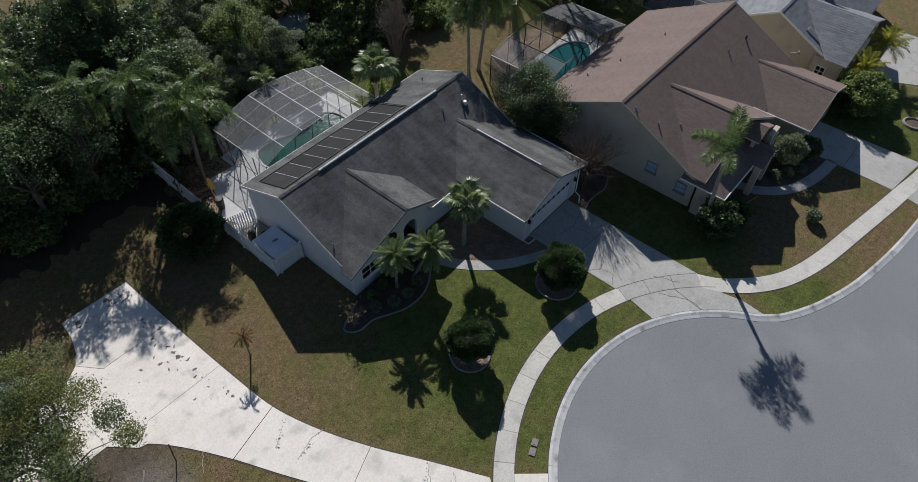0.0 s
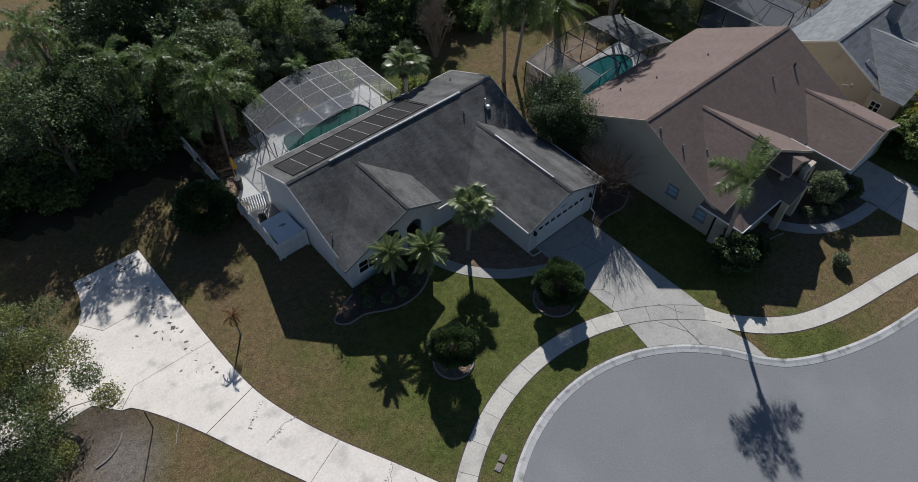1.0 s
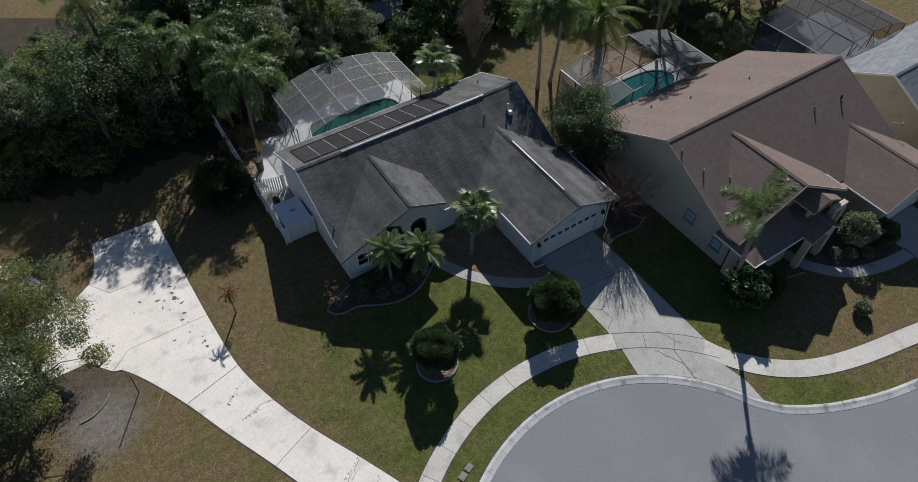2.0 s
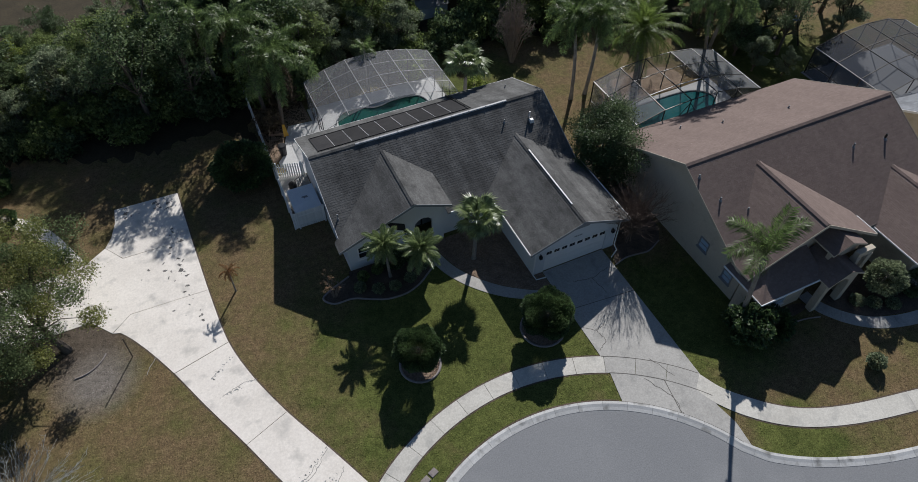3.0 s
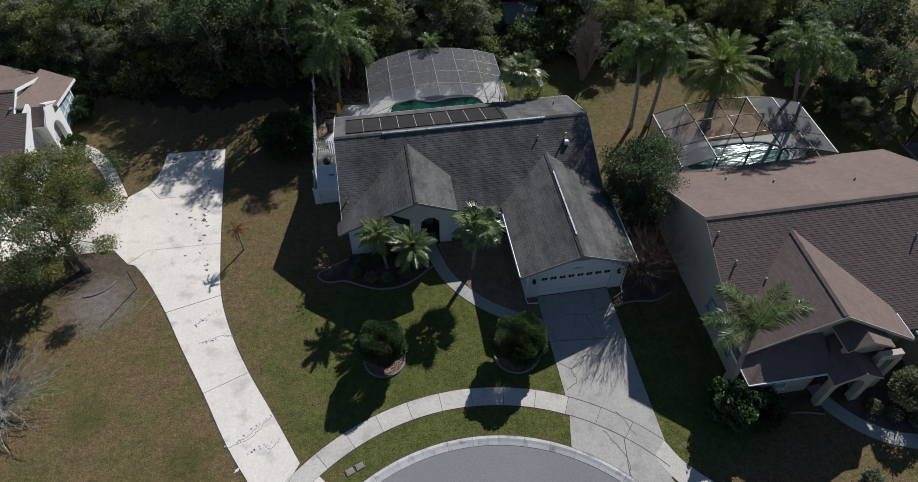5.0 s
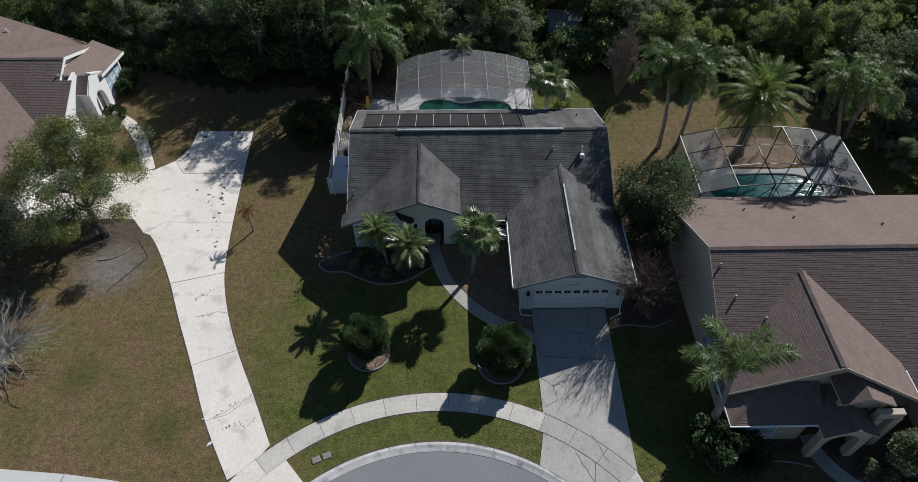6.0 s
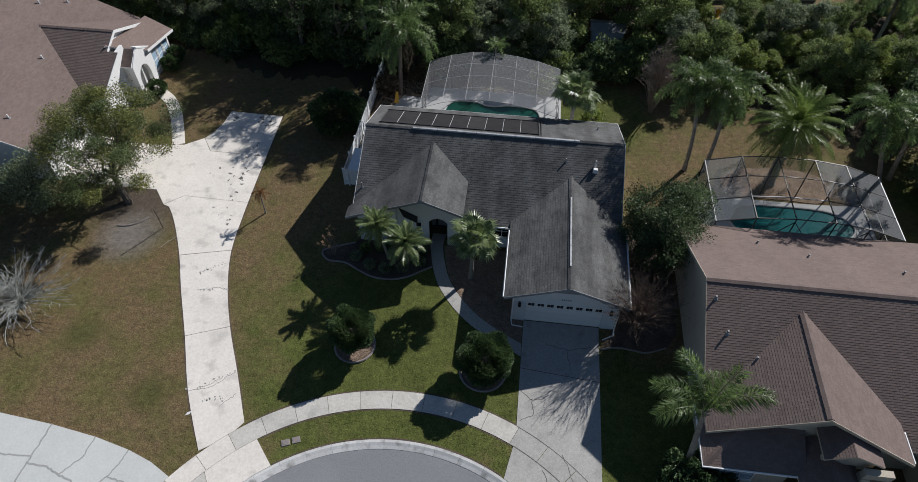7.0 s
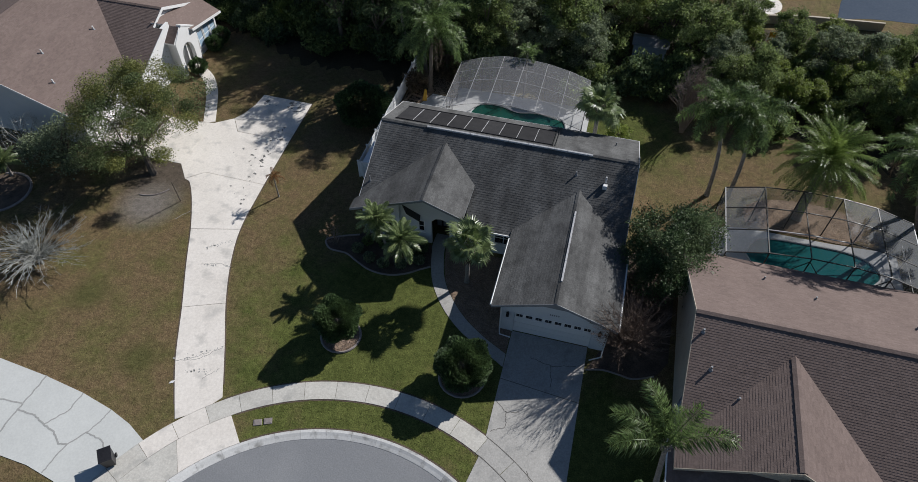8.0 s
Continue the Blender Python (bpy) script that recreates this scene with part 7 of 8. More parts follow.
def fan_mesh(stalk, blade, n, material, seed):
    """One fan leaf along +x: a stalk and a round of pleated blades that droop at their tips."""
    rng = random.Random(seed)
    g = Geo()
    hub = Vector((stalk, 0, stalk * 0.12))
    g.tube([(0, 0, 0), (stalk * 0.5, 0, stalk * 0.12), hub], [0.03, 0.022, 0.018], 4)
    for k in range(n):
        a = radians(-125 + 250 * k / (n - 1))
        l = blade * (0.78 + 0.22 * math.cos(a * 0.7)) * rng.uniform(0.88, 1.08)
        out = Vector((math.cos(a), math.sin(a), 0.05))
        sd = Vector((-math.sin(a), math.cos(a), 0)) * (blade * 0.085)
        m = hub + out * l * 0.6
        e = hub + out * l + Vector((0, 0, -0.3 * l * rng.uniform(0.6, 1.3)))
        up = Vector((0, 0, 0.02))
        g.add([hub, m - sd, m + sd, e, m + up], [(0, 1, 4), (0, 4, 2), (1, 3, 4), (4, 3, 2)])
    return g.mesh("fan_leaf", material)


def palm(name, at, top, meshes, count, label, r0=0.16, elev=(75, -35), bark="palm_bark", seed=1, group="", size=(0.85, 1.1), leaf="frond", dead=None, bow=0.0, boots=True, fronds=()):
    """A palm: ringed trunk from the ground to top, and fronds from a spiral round its head, or as given by turn, pitch and size. elev: the pitch of the youngest and oldest fronds."""
    rng = random.Random(seed)
    t = thing(name, at, label, "palm", group)
    o, e = Vector((0, 0, 0)), Vector(top) - Vector(at)
    pts, rad = [], []
    n = 14
    for k in range(n + 1):
        s = k / n
        p = o.lerp(e, s) + Vector((bow * math.sin(math.pi * s), bow * 0.5 * math.sin(math.pi * s), 0))
        pts.append(p)
        rad.append(r0 * (1.25 - 0.45 * s) * (1 + (0.06 if k % 2 else -0.03)))
    rad[0] *= 1.35
    part("trunk", Geo().tube(pts, rad, 10), M[bark], t, world=False)
    if boots:
        g = Geo()
        for k in range(16):
            a = k * 2.4
            z = -0.6 + 0.035 * k
            d = Vector((math.cos(a), math.sin(a), 0))
            g.tube([e + d * r0 * 0.6 + Vector((0, 0, z)), e + d * r0 * 2.0 + Vector((0, 0, z + 0.3))], [0.05, 0.015], 4)
        part("crownshaft", g, M[bark], t, world=False)
    for k, (turn, pitch, sc) in enumerate(fronds):
        part(leaf, meshes[k % len(meshes)], None, t, world=False, m=Matrix.Translation(e) @ Euler((0, 0, radians(turn))).to_matrix().to_4x4() @ Euler((rng.uniform(-0.2, 0.2), -radians(pitch), 0)).to_matrix().to_4x4() @ Matrix.Scale(sc, 4))
    for k in range(0 if fronds else count):
        s = (k + 0.5) / count
        pitch = elev[0] + (elev[1] - elev[0]) * s + rng.uniform(-7, 7)
        sc = rng.uniform(*size) * (0.8 + 0.2 * min(s * 3, 1))
        m = Matrix.Translation(e) @ Euler((0, 0, k * 2.39996 + rng.uniform(-0.25, 0.25))).to_matrix().to_4x4() @ Euler((rng.uniform(-0.3, 0.3), -radians(pitch), 0)).to_matrix().to_4x4() @ Matrix.Scale(sc, 4)
        src = dead if dead and s > 0.86 else meshes
        part(leaf if not (dead and s > 0.86) else "dead_frond", src[k % len(src)], None, t, world=False, m=m)
    return t


fan_m = [fan_mesh(1.0, 0.9, 22, M["frond_fan"], k) for k in range(3)]
fan_dead = [fan_mesh(0.8, 0.7, 20, M["frond_brown"], 9)]
queen_m = [plume_mesh(3.2, 0.52, 80, 1.75 + 0.27 * k, M["frond"], k, 0.032, 0.9) for k in range(4)]
plume_m = [plume_mesh(3.0, 0.72, 150, (1.35, 1.75, 1.55, 0.3)[k], M["frond"], 60 + k, 0.026, 1.2) for k in range(4)]
queen_dead = [frond_mesh(2.6, 0.4, 26, 0.9, M["frond_brown"], 5, 0.2, 0.025, 0.9)]
cycad_m = [frond_mesh(1.4, 0.34, 34, 0.42, M["frond_fan"], 10 + k, 0.32, 0.028, 0.3) for k in range(3)]
date_m = [plume_mesh(4.5, 0.55, 80, 0.95 + 0.15 * k, M["frond_bright"], 20 + k, 0.024, 0.28) for k in range(3)]
yellow_m = [frond_mesh(2.2, 0.5, 26, 0.5, M["frond_yellow"], 30 + k, 0.35, 0.03, 0.4) for k in range(2)]
dry_m = [frond_mesh(1.0, 0.25, 16, 0.7, M["frond_dead"], 40 + k, 0.3, 0.018, 0.6) for k in range(2)]
small_m = [frond_mesh(1.3, 0.42, 18, 0.5, M["frond"], 50 + k, 0.45, 0.03, 0.5) for k in range(2)]

palm("fan_palm", (-6.25, 3.5, 0), (-6.15, 3.4, 4.15), fan_m, 26, "fan palm with a slim pale trunk beside the front path", 0.13, (80, -50), leaf="fan_leaf", dead=fan_dead, seed=2)
palm("pygmy_palm", (-12.15, 4.45, 0), (-12.5, 3.95, 4.1), cycad_m, 34, "small feather palm leaning in the front bed", 0.085, (75, -40), seed=3, size=(0.95, 1.2))
palm("pygmy_palm", (-10.75, 4.2, 0), (-10.45, 2.75, 4.0), cycad_m, 36, "small feather palm with arching leaves in the front bed", 0.09, (75, -40), seed=4, size=(1.0, 1.3))
palm("dead_palm", (-22.05, 7.65, 0), (-22.0, 7.6, 2.25), dry_m, 17, "young palm dried to orange brown on a thin trunk", 0.045, (50, -55), seed=5, size=(0.6, 0.95), boots=False)
palm("queen_palm", (6.85, -8.75, 0), (6.0, -8.5, 7.3), plume_m, 9, "tall queen palm with a few arching plumes by the tan wall", 0.14, seed=6, fronds=((118, 46, 1.05), (165, 42, 1.05), (-157, 40, 1.1), (30, 72, 1.15), (8, 46, 1.1), (80, 62, 0.7)))
palm("fan_palm", (0.3, 18.9, 0), (0.2, 18.5, 4.9), fan_m, 22, "bright fan palm behind the house", 0.15, (80, -45), leaf="fan_leaf", dead=fan_dead, seed=7, size=(0.95, 1.25))
palm("young_palm", (-6.4, 24.9, 0), (-6.4, 24.7, 4.4), small_m, 12, "young palm rising behind the pool screen", 0.06, (65, -15), seed=8)
palm("queen_palm", (9.5, 16.3, 0), (8.1, 15.6, 8.6), queen_m, 30, "leaning queen palm with hanging brown fronds", 0.13, (75, -55), seed=9, dead=queen_dead, bow=0.3)
palm("queen_palm", (11.0, 16.4, 0), (9.9, 14.8, 8.7), queen_m, 28, "leaning queen palm in the back yard", 0.13, (75, -50), seed=10, dead=queen_dead, bow=0.3)
palm("date_palm", (15.9, 15.5, 0), (16.5, 17.0, 4.6), date_m, 78, "broad date palm with a thick leaning trunk", 0.3, (82, -40), seed=11, size=(0.75, 0.95))
palm("queen_palm", (24.5, 16.6, 0), (20.2, 14.0, 8.4), queen_m, 26, "leaning queen palm beside the pool screen", 0.14, (75, -50), seed=12, dead=queen_dead)
palm("queen_palm", (25.4, 17.2, 0), (22.6, 14.2, 7.6), queen_m, 26, "leaning pale-trunked queen palm at the back", 0.14, (75, -50), seed=13, dead=queen_dead)
palm("queen_palm", (-14.6, 23.2, 0), (-14.2, 22.8, 6.4), queen_m, 36, "shaggy queen palm with drooping fronds by the pool screen", 0.15, (80, -40), bark="bark", seed=14, dead=queen_dead, size=(1.1, 1.4))
palm("queen_palm", (-15.5, 25.2, 0), (-16.2, 25.6, 8.2), queen_m, 26, "queen palm crowded behind the fence end", 0.14, (80, -35), bark="bark", seed=31, dead=queen_dead, size=(1.0, 1.25))
palm("queen_palm", (-13.4, 36.4, 0), (-13.6, 36.2, 11.2), queen_m, 24, "tall queen palm deep in the wood", 0.15, (80, -45), bark="bark", seed=32, dead=queen_dead, size=(1.0, 1.25))
palm("queen_palm", (-10.9, 38.0, 0), (-10.7, 37.6, 10.6), queen_m, 24, "tall queen palm deep in the wood", 0.15, (80, -45), bark="bark", seed=33, dead=queen_dead, size=(1.0, 1.25))
palm("queen_palm", (-18.5, 28.5, 0), (-18.8, 28.0, 8.5), queen_m, 14, "shaggy queen palm among the trees", 0.15, (80, -70), seed=15, dead=queen_dead, size=(0.9, 1.2))
palm("queen_palm", (-21.5, 33, 0), (-22.2, 33.0, 10.0), queen_m, 22, "tall queen palm above the wood", 0.15, (80, -60), seed=16, dead=queen_dead)
palm("yellow_palm", (35.5, -11.6, 0), (35.4, -11.5, 2.8), yellow_m, 30, "yellow-green palm at the far driveway", 0.12, (80, -30), seed=17)
palm("yellow_palm", (30.6, -11.2, 0), (30.5, -11.2, 2.5), yellow_m, 30, "yellow-green palm by the far garage", 0.12, (80, -30), seed=18)
palm("queen_palm", (27.0, 31.5, 0), (26.6, 31.0, 8.0), queen_m, 22, "queen palm in the wood", 0.14, (75, -50), seed=19, dead=queen_dead)

# clipped ball shrubs and bedding
shrub("ball_shrub", (-13.0, -2.75, 0), 1.36, 1.2, "leaf_ball", 26000, 0.068, 1, "dense dark green ball shrub on bare stems in a stone ring", 0.75, rough=0.16)
shrub("ball_shrub", (-4.65, -3.75, 0), 1.6, 1.28, "leaf_ball", 32000, 0.068, 2, "broad dark green clipped ball shrub in a stone ring", 0.6, rough=0.14)
shrub("round_shrub", (-18.9, 18.0, 0), 2.2, 1.5, "leaf_ball", 8500, 0.14, 3, "large dark rounded shrub in deep shade", 0.1)
shrub("small_shrub", (12.6, -14.6, 0), 0.55, 0.5, "leaf_grey", 1500, 0.08, 4, "small rounded grey-green shrub on the lawn", 0.05)
shrub("corner_shrub", (6.65, -9.55, 0), 1.4, 1.3, "leaf_ball", 6000, 0.13, 5, "loose green shrub at the corner of the brown house", 0.3, rough=0.25)
shrub("corner_shrub", (8.5, -10.0, 0), 1.1, 0.8, "leaf_ball", 3200, 0.13, 15, "loose green shrub under the brown house window", 0.2, rough=0.25)
shrub("round_shrub", (17.1, -10.5, 0), 1.25, 1.15, "leaf_grey", 4200, 0.09, 6, "rounded grey-green shrub in the dark bed", 0.6)
shrub("round_shrub", (19.3, -11.4, 0), 1.0, 0.85, "leaf_dark", 3000, 0.1, 7, "rounded dark shrub by the garage corner", 0.1)
for k, (x, y) in enumerate(((16.2, -11.2), (17.3, -11.8), (15.3, -10.6))):
    shrub("low_shrub", (x, y, 0), 0.5, 0.32, "leaf_grey", 900, 0.07, 30 + k, "low grey-green mound plant in the dark bed", 0.0, "low plants in the bed")
for k, (x, y) in enumerate(((-14.4, 4.2), (-13.3, 3.6), (-12.2, 3.35), (-11.0, 3.6), (-9.9, 4.3), (-13.9, 5.0), (-12.8, 5.2))):
    shrub("low_shrub", (x, y, 0), 0.42, 0.34, "leaf_grey" if k < 5 else "leaf_wood", 700, 0.07, 50 + k, "low tufted plant in the front bed", 0.0, "low plants in the front bed")
shrub("low_hedge", (-11.6, 5.4, 0), 0.9, 0.45, "leaf_dark", 1800, 0.08, 60, "dark low hedge below the front window", 0.1)
shrub("low_hedge", (-10.2, 5.2, 0), 0.7, 0.45, "leaf_dark", 1500, 0.08, 61, "dark low hedge beside the porch", 0.1)
shrub("porch_shrub", (-36.0, 24.0, 0), 0.8, 0.7, "leaf_ball", 2200, 0.1, 62, "green shrub beside the white porch", 0.1)
shrub("porch_shrub", (-35.7, 20.4, 0), 0.8, 0.65, "leaf_ball", 2200, 0.1, 63, "green shrub before the porch wall", 0.1)
shrub("porch_shrub", (-36.0, 25.4, 0), 0.8, 0.75, "leaf_ball", 2000, 0.1, 64, "green shrub under the neighbouring windows", 0.1)
shrub("hedge_shrub", (28.3, -12.4, 0), 2.3, 1.6, "leaf_wood", 7500, 0.15, 65, "large glossy shrub between the driveways", 0.2, rough=0.2)
shrub("hedge_shrub", (27.2, -11.0, 0), 1.3, 1.0, "leaf_ball", 3500, 0.15, 66, "glossy shrub at the end of the brown house", 0.2, rough=0.2)
palm("pygmy_palm", (-43.1, 4.4, 0), (-42.9, 4.3, 1.7), cycad_m, 26, "small feather palm in a round edged bed", 0.09, (75, -35), seed=21)
shrub("hedge_shrub", (-13.8, 25.9, 0), 1.2, 0.9, "leaf_dry", 1800, 0.12, 67, "dry brown shrub behind the patio", 0.2, rough=0.3)
shrub("hedge_shrub", (-15.8, 23.0, 0), 1.0, 0.9, "leaf_dry", 1500, 0.11, 68, "dry brown shrub by the fence", 0.2, rough=0.3)
shrub("low_shrub", (2.2, 20.8, 0), 0.9, 0.7, "leaf_lime", 1200, 0.11, 69, "pale green shrub behind the house", 0.1, rough=0.3)
shrub("low_shrub", (-2.3, 25.2, 0), 1.2, 1.0, "leaf_wood", 1800, 0.13, 70, "green shrub behind the pool screen", 0.1, rough=0.3)

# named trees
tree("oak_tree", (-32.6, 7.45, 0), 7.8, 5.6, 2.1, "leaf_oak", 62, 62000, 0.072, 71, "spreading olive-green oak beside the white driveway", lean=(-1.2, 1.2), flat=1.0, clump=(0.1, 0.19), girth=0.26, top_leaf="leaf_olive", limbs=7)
tree("grey_tree", (-38.6, 6.2, 0), 4.6, 2.8, 1.0, "leaf_grey", 26, 7000, 0.1, 74, "low grey-green tree before the garage")
# lighter leaves on top: the crown's sunlit highlights put into its colour
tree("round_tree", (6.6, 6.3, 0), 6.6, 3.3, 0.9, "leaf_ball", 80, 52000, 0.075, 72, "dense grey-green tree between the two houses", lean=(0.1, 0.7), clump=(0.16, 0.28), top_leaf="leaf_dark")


def bare(name, at, height, radius, n, seed, material, label, thick=0.05, fan=0.5, fork=0.0):
    """A leafless shrub or tree: stems that fork twice into fine twigs."""
    rng = random.Random(seed)
    t = thing(name, at, label, "bare shrub")
    g = Geo()
    for k in range(4 if fork else 0):
        g.tube([(rng.uniform(-0.2, 0.2), rng.uniform(-0.2, 0.2), -0.05), (rng.uniform(-0.1, 0.1), rng.uniform(-0.1, 0.1), fork * 1.05)], [thick * 1.5, thick * 1.2], 6)
    for k in range(n):
        a, q = rng.uniform(0, 2 * math.pi), rng.random() ** 0.6
        e = Vector((radius * q * math.cos(a), radius * q * math.sin(a), height * rng.uniform(0.65, 1.0) * (1 - 0.45 * q)))
        b = Vector((rng.uniform(-0.15, 0.15), rng.uniform(-0.15, 0.15), fork))
        m = b.lerp(e, fan) + Vector((0, 0, height * 0.1))
        g.tube([b, m, e], [thick, thick * 0.6, thick * 0.2], 4, False)
        for j in range(5):
            s = rng.uniform(0.35, 1)
            p = m.lerp(e, s)
            f = p + Vector((rng.uniform(-1, 1), rng.uniform(-1, 1), rng.uniform(0.0, 1.0))) * radius * 0.3
            g.tube([p, f], [thick * 0.3, thick * 0.12], 3, False)
            for i in range(2):
                f2 = p.lerp(f, rng.uniform(0.4, 0.9))
                g.tube([f2, f2 + Vector((rng.uniform(-1, 1), rng.uniform(-1, 1), rng.uniform(-0.1, 0.9))) * radius * 0.16], [thick * 0.16, thick * 0.08], 3, False)
    part("stem", g, M[material], t, world=False)
    return t


def fountain(at, fork, height, radius, n, twigs, seed, material, label, thick, arch):
    """A leafless shrub: stems that rise from a short trunk, arch over and split into crooked twigs."""
    rng = random.Random(seed)
    t = thing("bare_shrub", at, label, "bare shrub")
    g = Geo()
    for k in range(5):
        g.tube([(rng.uniform(-0.3, 0.3), rng.uniform(-0.3, 0.3), -0.05), (rng.uniform(-0.12, 0.12), rng.uniform(-0.12, 0.12), fork)], [thick * 2.4, thick * 1.8], 6)
    for k in range(n):
        a, q = rng.uniform(0, 2 * math.pi), rng.random() ** 0.5
        top = height * rng.uniform(0.6, 1.0)
        b = Vector((rng.uniform(-0.15, 0.15), rng.uniform(-0.15, 0.15), fork * rng.uniform(0.8, 1.0)))
        pts = []
        for i in range(7):
            s = i / 6
            rise = s * (1 + arch) - arch * s * s
            out = radius * q * s ** (1.0 + 0.3 * arch)
            jit = 0.05 * radius * s
            pts.append(b + Vector((out * math.cos(a + 0.15 * s) + rng.uniform(-jit, jit), out * math.sin(a + 0.15 * s) + rng.uniform(-jit, jit), (top * (1 - arch * 0.45 * q) - fork) * rise)))
        th = thick * rng.uniform(0.6, 1.2)
        g.tube(pts, [th * (1 - 0.12 * i) for i in range(7)], 4, False)
        for j in range(twigs):
            i = rng.randrange(1, 6)
            p = pts[i].lerp(pts[i + 1], rng.random())
            d = (pts[i + 1] - pts[i]).normalized() * 0.5 + Vector((rng.uniform(-1, 1), rng.uniform(-1, 1), rng.uniform(-0.2, 0.8))) * 0.5
            l = rng.uniform(0.25, 0.75)
            m = p + d * l * 0.5 + Vector((rng.uniform(-1, 1), rng.uniform(-1, 1), rng.uniform(-1, 1))) * 0.06
            g.tube([p, m, p + d * l], [th * 0.45, th * 0.35, th * 0.2], 3, False)
    part("stem", g, M[material], t, world=False)
    return t


fountain((-35.3, -2.4, 0), 0.4, 2.9, 4.2, 120, 20, 81, "grey_twig", "leafless pale grey shrub arching over the lawn", 0.03, 0.85)
fountain((4.45, 0.25, 0), 1.2, 5.6, 2.5, 150, 30, 82, "brown_twig", "leafless reddish brown crape myrtle between the houses", 0.019, 0.35)
bare("bare_tree", (7.3, 23.4, 0), 8.0, 1.9, 90, 83, "pale_twig", "leafless slender tree at the edge of the back lawn", 0.05, 0.55)
myrtle = bare("bare_shrub", (-16.1, 4.4, 0), 2.2, 0.75, 14, 84, "pale_twig", "small crape myrtle with pale seed heads at its tips", 0.03)
r = np.random.RandomState(84)
heads = np.stack([r.normal(0, 0.38, 34), r.normal(0, 0.38, 34), r.uniform(1.3, 2.2, 34)], 1)
part("seed_heads", leaf_mesh("seed_heads", np.repeat(heads, 14, 0) + r.normal(0, 0.05, (34 * 14, 3)), np.full(34 * 14, 0.04), M["seed"], 84), None, myrtle, world=False, kind="stuff")
bare("bare_shrub", (-43.0, 6.8, 0), 4.2, 2.4, 30, 85, "grey_twig", "leafless pale tree before the brown roof", 0.04)

# the wood behind the gardens: a few kinds of tree, repeated
kinds = []
# third kind has the darkest leaves: the wood's deep shade put into their colour
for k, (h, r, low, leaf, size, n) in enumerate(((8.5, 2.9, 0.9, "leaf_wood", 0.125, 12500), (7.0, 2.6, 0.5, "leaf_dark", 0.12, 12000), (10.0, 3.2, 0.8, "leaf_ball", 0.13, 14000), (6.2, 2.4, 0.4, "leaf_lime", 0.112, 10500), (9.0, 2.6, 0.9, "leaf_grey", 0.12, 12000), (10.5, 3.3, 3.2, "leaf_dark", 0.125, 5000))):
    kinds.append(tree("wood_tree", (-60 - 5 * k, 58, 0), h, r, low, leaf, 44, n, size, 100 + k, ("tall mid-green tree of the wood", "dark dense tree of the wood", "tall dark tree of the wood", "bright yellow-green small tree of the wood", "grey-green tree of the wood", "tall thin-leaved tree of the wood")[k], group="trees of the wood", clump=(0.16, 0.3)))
rng = random.Random(77)
spots = []


def scatter(n, x0, x1, edge, depth, near, weights, sizes=(0.75, 1.15)):
    """Trees between a front edge (a function of x) and its depth, kept apart."""
    tries = 0
    while n and tries < 4000:
        tries += 1
        x = rng.uniform(x0, x1)
        y = edge(x) + rng.random() ** 1.1 * depth
        if (-1.5 < x < 5.8 and y < 35.6) or any(math.dist((x, y), p) < near for p in spots):
            continue
        spots.append((x, y))
        n -= 1
        src = rng.choices(kinds, weights)[0]
        s = rng.uniform(*sizes) * (0.74 if x < -27 and y < 33 else 0.92 if x < -12 and y < 32 else 1.0)
        if x < -18:  # the wood thins into low scrub towards the field
            s *= 1 - 0.5 * min(max((y - 31) / 11, 0), 1)
        copy_thing(src, pose(x, y, 0, 0, 0, rng.uniform(0, 360)) @ Matrix.Diagonal((s * rng.uniform(0.9, 1.15), s * rng.uniform(0.9, 1.15), s, 1)))


for x, y, k, sc in ((-12.9, 30.2, 2, 1.0), (-15.2, 35.0, 2, 1.2), (-12.0, 36.8, 2, 1.2), (-17.2, 37.5, 2, 1.15), (-24.5, 27.6, 5, 1.0), (-21.0, 30.2, 2, 0.95), (-19.0, 32.4, 2, 1.0), (-20.6, 27.0, 5, 0.9), (27.2, 15.6, 1, 0.75), (29.6, 17.6, 4, 0.8), (33.0, 22.4, 2, 0.95), (27.0, 12.9, 4, 0.45), (33.8, 18.6, 2, 0.75), (30.5, 20.5, 5, 0.9), (28.3, 23.6, 1, 0.9), (39.5, 14.5, 4, 0.8), (26.5, 20.0, 1, 0.8),
                     (37.5, 19.0, 5, 0.95), (35.6, 16.4, 5, 0.8), (40.5, 18.0, 5, 0.9), (31.0, 14.0, 5, 0.65), (36.5, 13.2, 4, 0.4), (29.0, 11.2, 4, 0.35)):
    spots.append((x, y))
    copy_thing(kinds[k], pose(x, y, 0, 0, 0, rng.uniform(0, 360)) @ Matrix.Diagonal((sc, sc, sc, 1)))
scatter(58, -50, -21.0, lambda x: 28.4 + max(0, (-30 - x) * 0.2), 14, 2.3, (5, 3, 1, 2, 6, 1))
scatter(14, -42, -21, lambda x: 41.0, 4, 2.0, (2, 0, 0, 8, 1, 0), (0.36, 0.55))
scatter(8, -21.0, -16.5, lambda x: 31.0, 14, 2.4, (4, 2, 2, 2, 4, 1))
scatter(18, -16, 8, lambda x: 41.5, 7, 2.5, (5, 1, 0, 6, 3, 0), (0.5, 0.8))
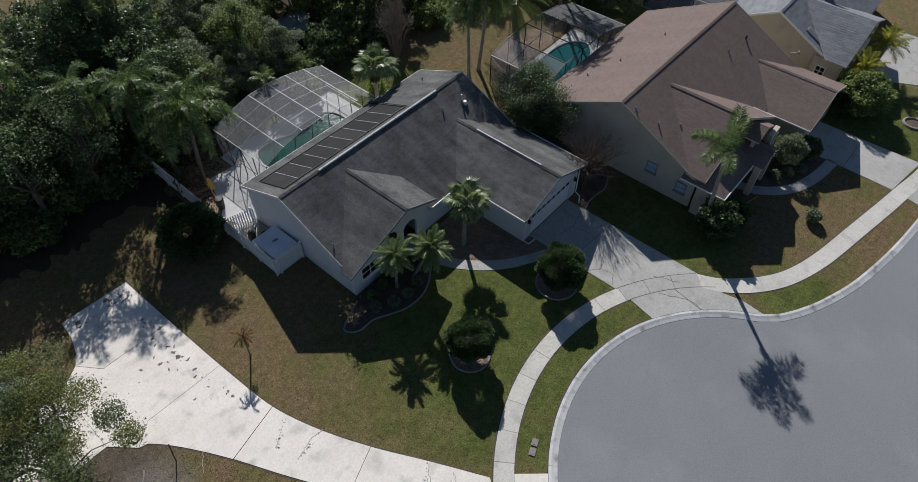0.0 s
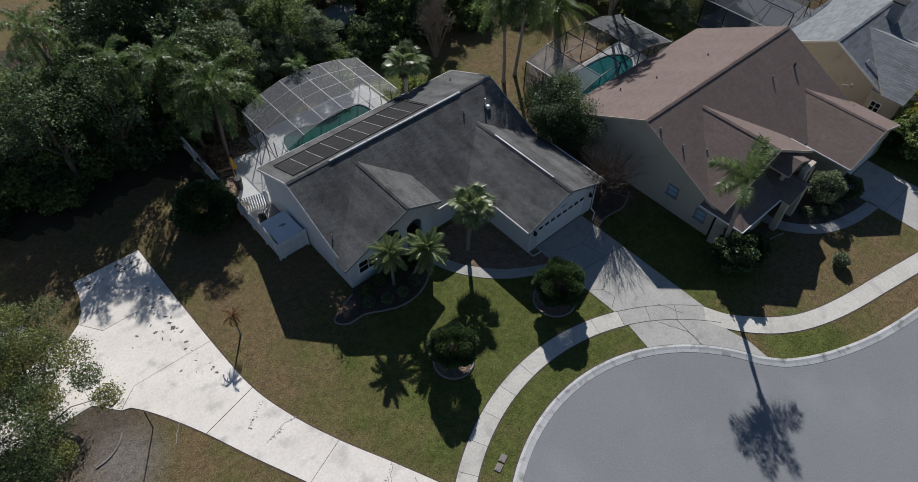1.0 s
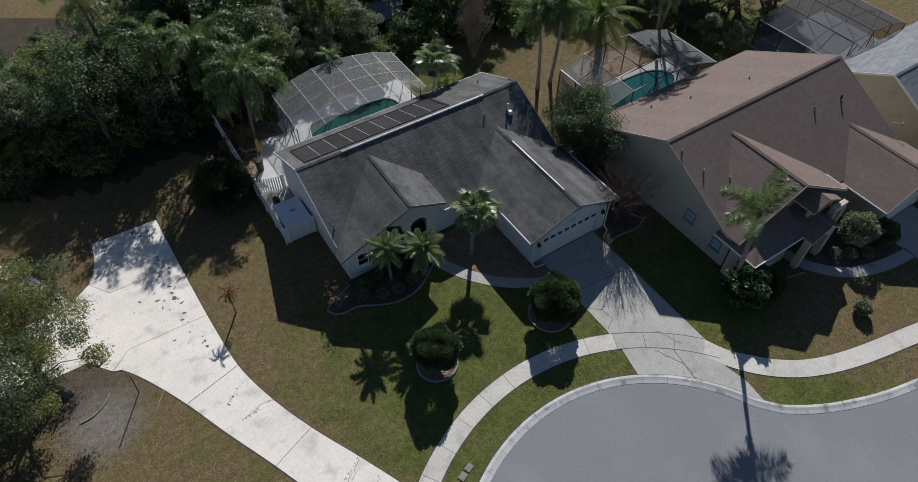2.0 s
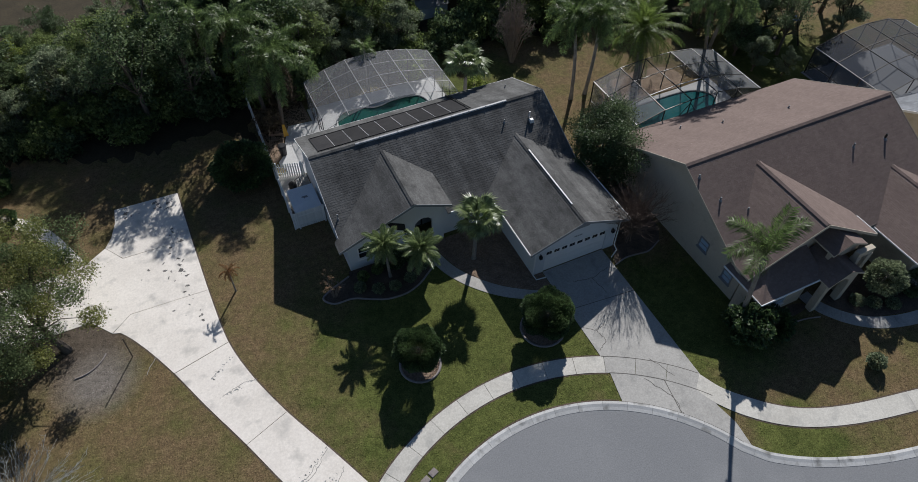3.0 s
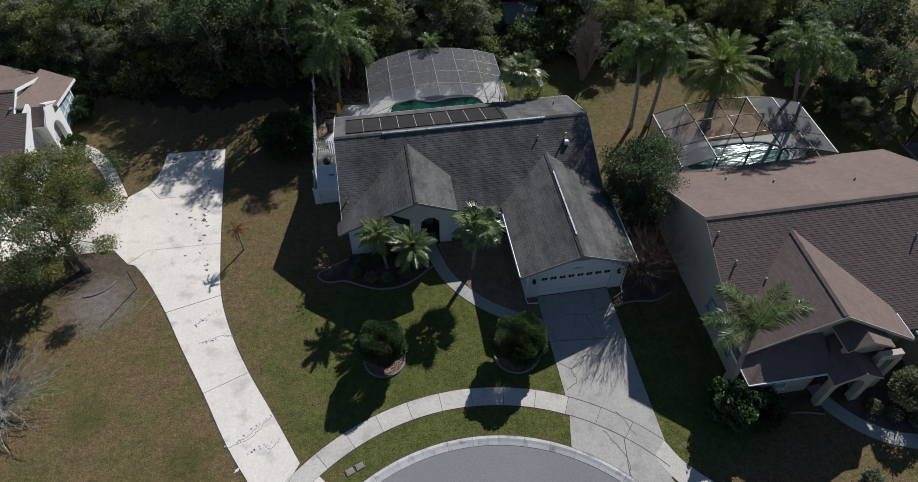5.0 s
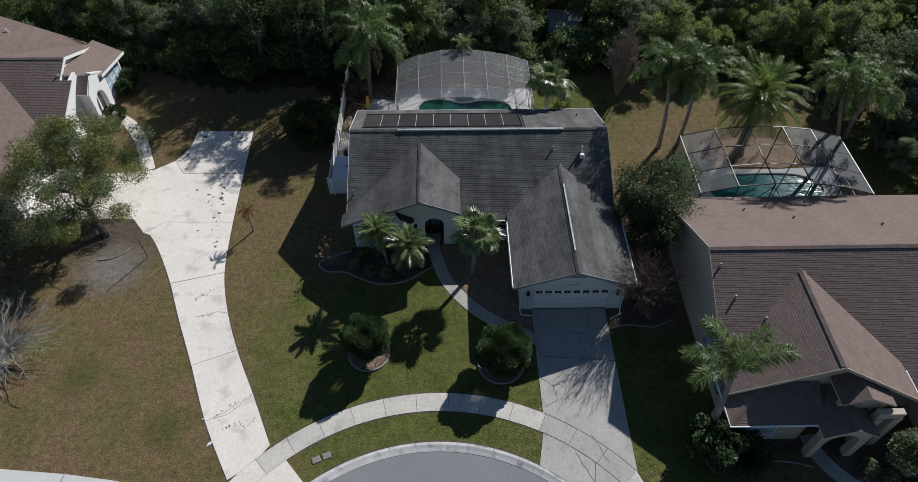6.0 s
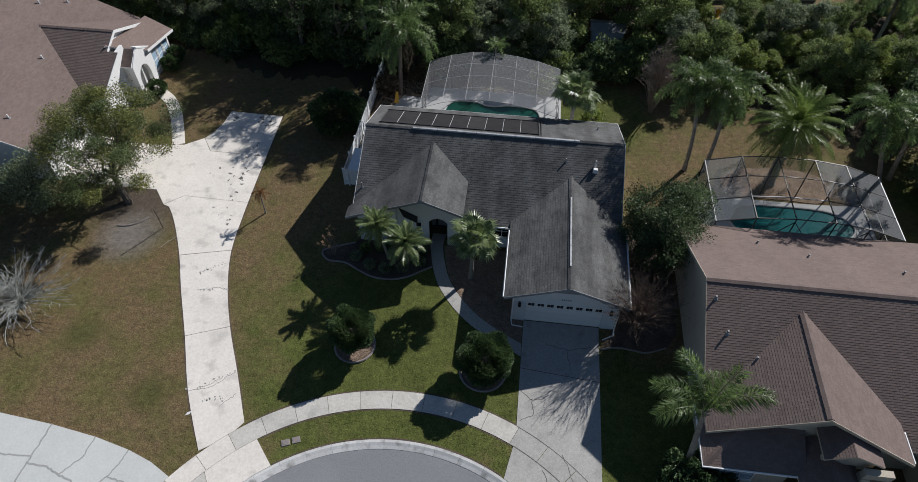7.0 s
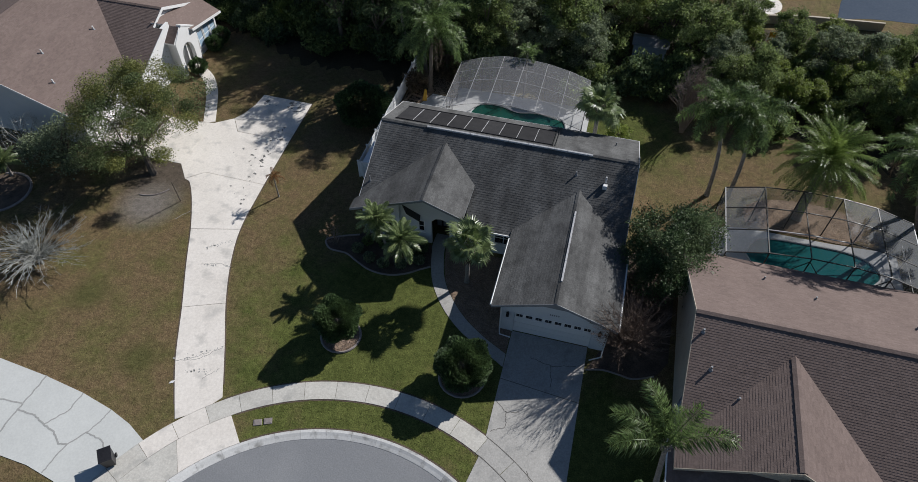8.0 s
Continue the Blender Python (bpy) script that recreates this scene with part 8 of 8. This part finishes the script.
scatter(26, -13.5, 9, lambda x: 28.6 if x < 3 else 31.0, 13, 2.6, (6, 1, 0, 4, 5, 0), (0.6, 0.95))
scatter(54, 8, 44, lambda x: 26.5 + max(0, (x - 26) * 0.4), 13, 1.9, (6, 1, 0, 8, 3, 0), (0.5, 0.8))


def undergrowth(n, x0, x1, edge, depth, seed):
    """Low bushes along the foot of the wood."""
    rng = random.Random(seed)
    src = [shrub("wood_bush", (-70 - 3 * k, 52 + seed % 7, 0), 1.5, 1.0, leaf, 2800, 0.13, 200 + k + seed, "low tangled bush at the foot of the wood", 0.0, "bushes of the wood", 0.3) for k, leaf in enumerate(("leaf_dark", "leaf_wood"))]
    for k in range(n):
        x = rng.uniform(x0, x1)
        s = rng.uniform(0.7, 1.3)
        copy_thing(src[k % 2], pose(x, edge(x) + rng.random() * depth, 0, 0, 0, rng.uniform(0, 360)) @ Matrix.Diagonal((s, s, s * rng.uniform(0.7, 1.4), 1)))


undergrowth(54, -50, -19.5, lambda x: 27.0 + max(0, (-30 - x) * 0.2), 5, 1)
undergrowth(44, -17, 10, lambda x: 26.6, 6, 2)
undergrowth(24, 12, 44, lambda x: 25.0 + max(0, (x - 26) * 0.4), 8, 3)


# ---------------------------------------------------------------- grass: short tufts over the near lawns
from mathutils.bvhtree import BVHTree


def grass(count, seed):
    """Tufts wherever no paving, bed, house or pool lies on the ground."""
    verts, faces = [], []
    for ob in list(bpy.data.objects):
        if ob.type == "MESH" and ob.name.split(".")[0] in ("slab", "kerb_stone", "mulch", "patio", "road", "wood_floor", "sand_patch", "body"):
            if ob.name.split(".")[0] == "body" and ob.parent and ob.parent.name.split(".")[0] != "shed":
                continue
            n = len(verts)
            verts += [v.co[:] for v in ob.data.vertices]
            faces += [tuple(i + n for i in p.vertices) for p in ob.data.polygons]
    tree_ = BVHTree.FromPolygons(verts, faces)
    r = np.random.RandomState(seed)
    x, y = r.uniform(-42, 29, count), r.uniform(-20.5, 27, count)
    blocks = ((-14.5, 3.3, 6.0, 16.8), (-3.3, 3.3, 0.4, 8), (7.7, 25.8, -9.0, 7.4), (18, 25, -10.8, -6), (-58, -38.6, 9, 27), (-39, -36.8, 19.8, 26.4))
    keep = []
    down = Vector((0, 0, -1))
    for i in range(count):
        if any(a < x[i] < b and c < y[i] < d for a, b, c, d in blocks):
            continue
        h = tree_.ray_cast(Vector((x[i], y[i], 0.6)), down, 1.2)
        if h[0] is None:
            keep.append(i)
    n = len(keep)
    c = np.stack([x[keep], y[keep], np.full(n, 0.0)], 1)
    a = r.uniform(0, 2 * np.pi, n)
    s = r.uniform(0.014, 0.04, n)
    side = np.stack([np.cos(a), np.sin(a), np.zeros(n)], 1) * s[:, None]
    tip = c + np.stack([r.normal(0, 0.06, n), r.normal(0, 0.06, n), r.uniform(0.012, 0.035, n)], 1)
    v = np.stack([c - side, c + side, tip], 1).reshape(-1, 3)
    me = bpy.data.meshes.new("grass")
    me.vertices.add(3 * n)
    me.vertices.foreach_set("co", v.ravel())
    me.loops.add(3 * n)
    me.loops.foreach_set("vertex_index", np.arange(3 * n))
    me.polygons.add(n)
    me.polygons.foreach_set("loop_start", np.arange(0, 3 * n, 3))
    me.polygons.foreach_set("loop_total", np.full(n, 3))
    me.materials.append(M["blades"])
    me.update()
    tagged(new("grass", me), "short patchy green and straw-coloured grass tufts", "grass", "", "stuff")


grass(380000, 9)
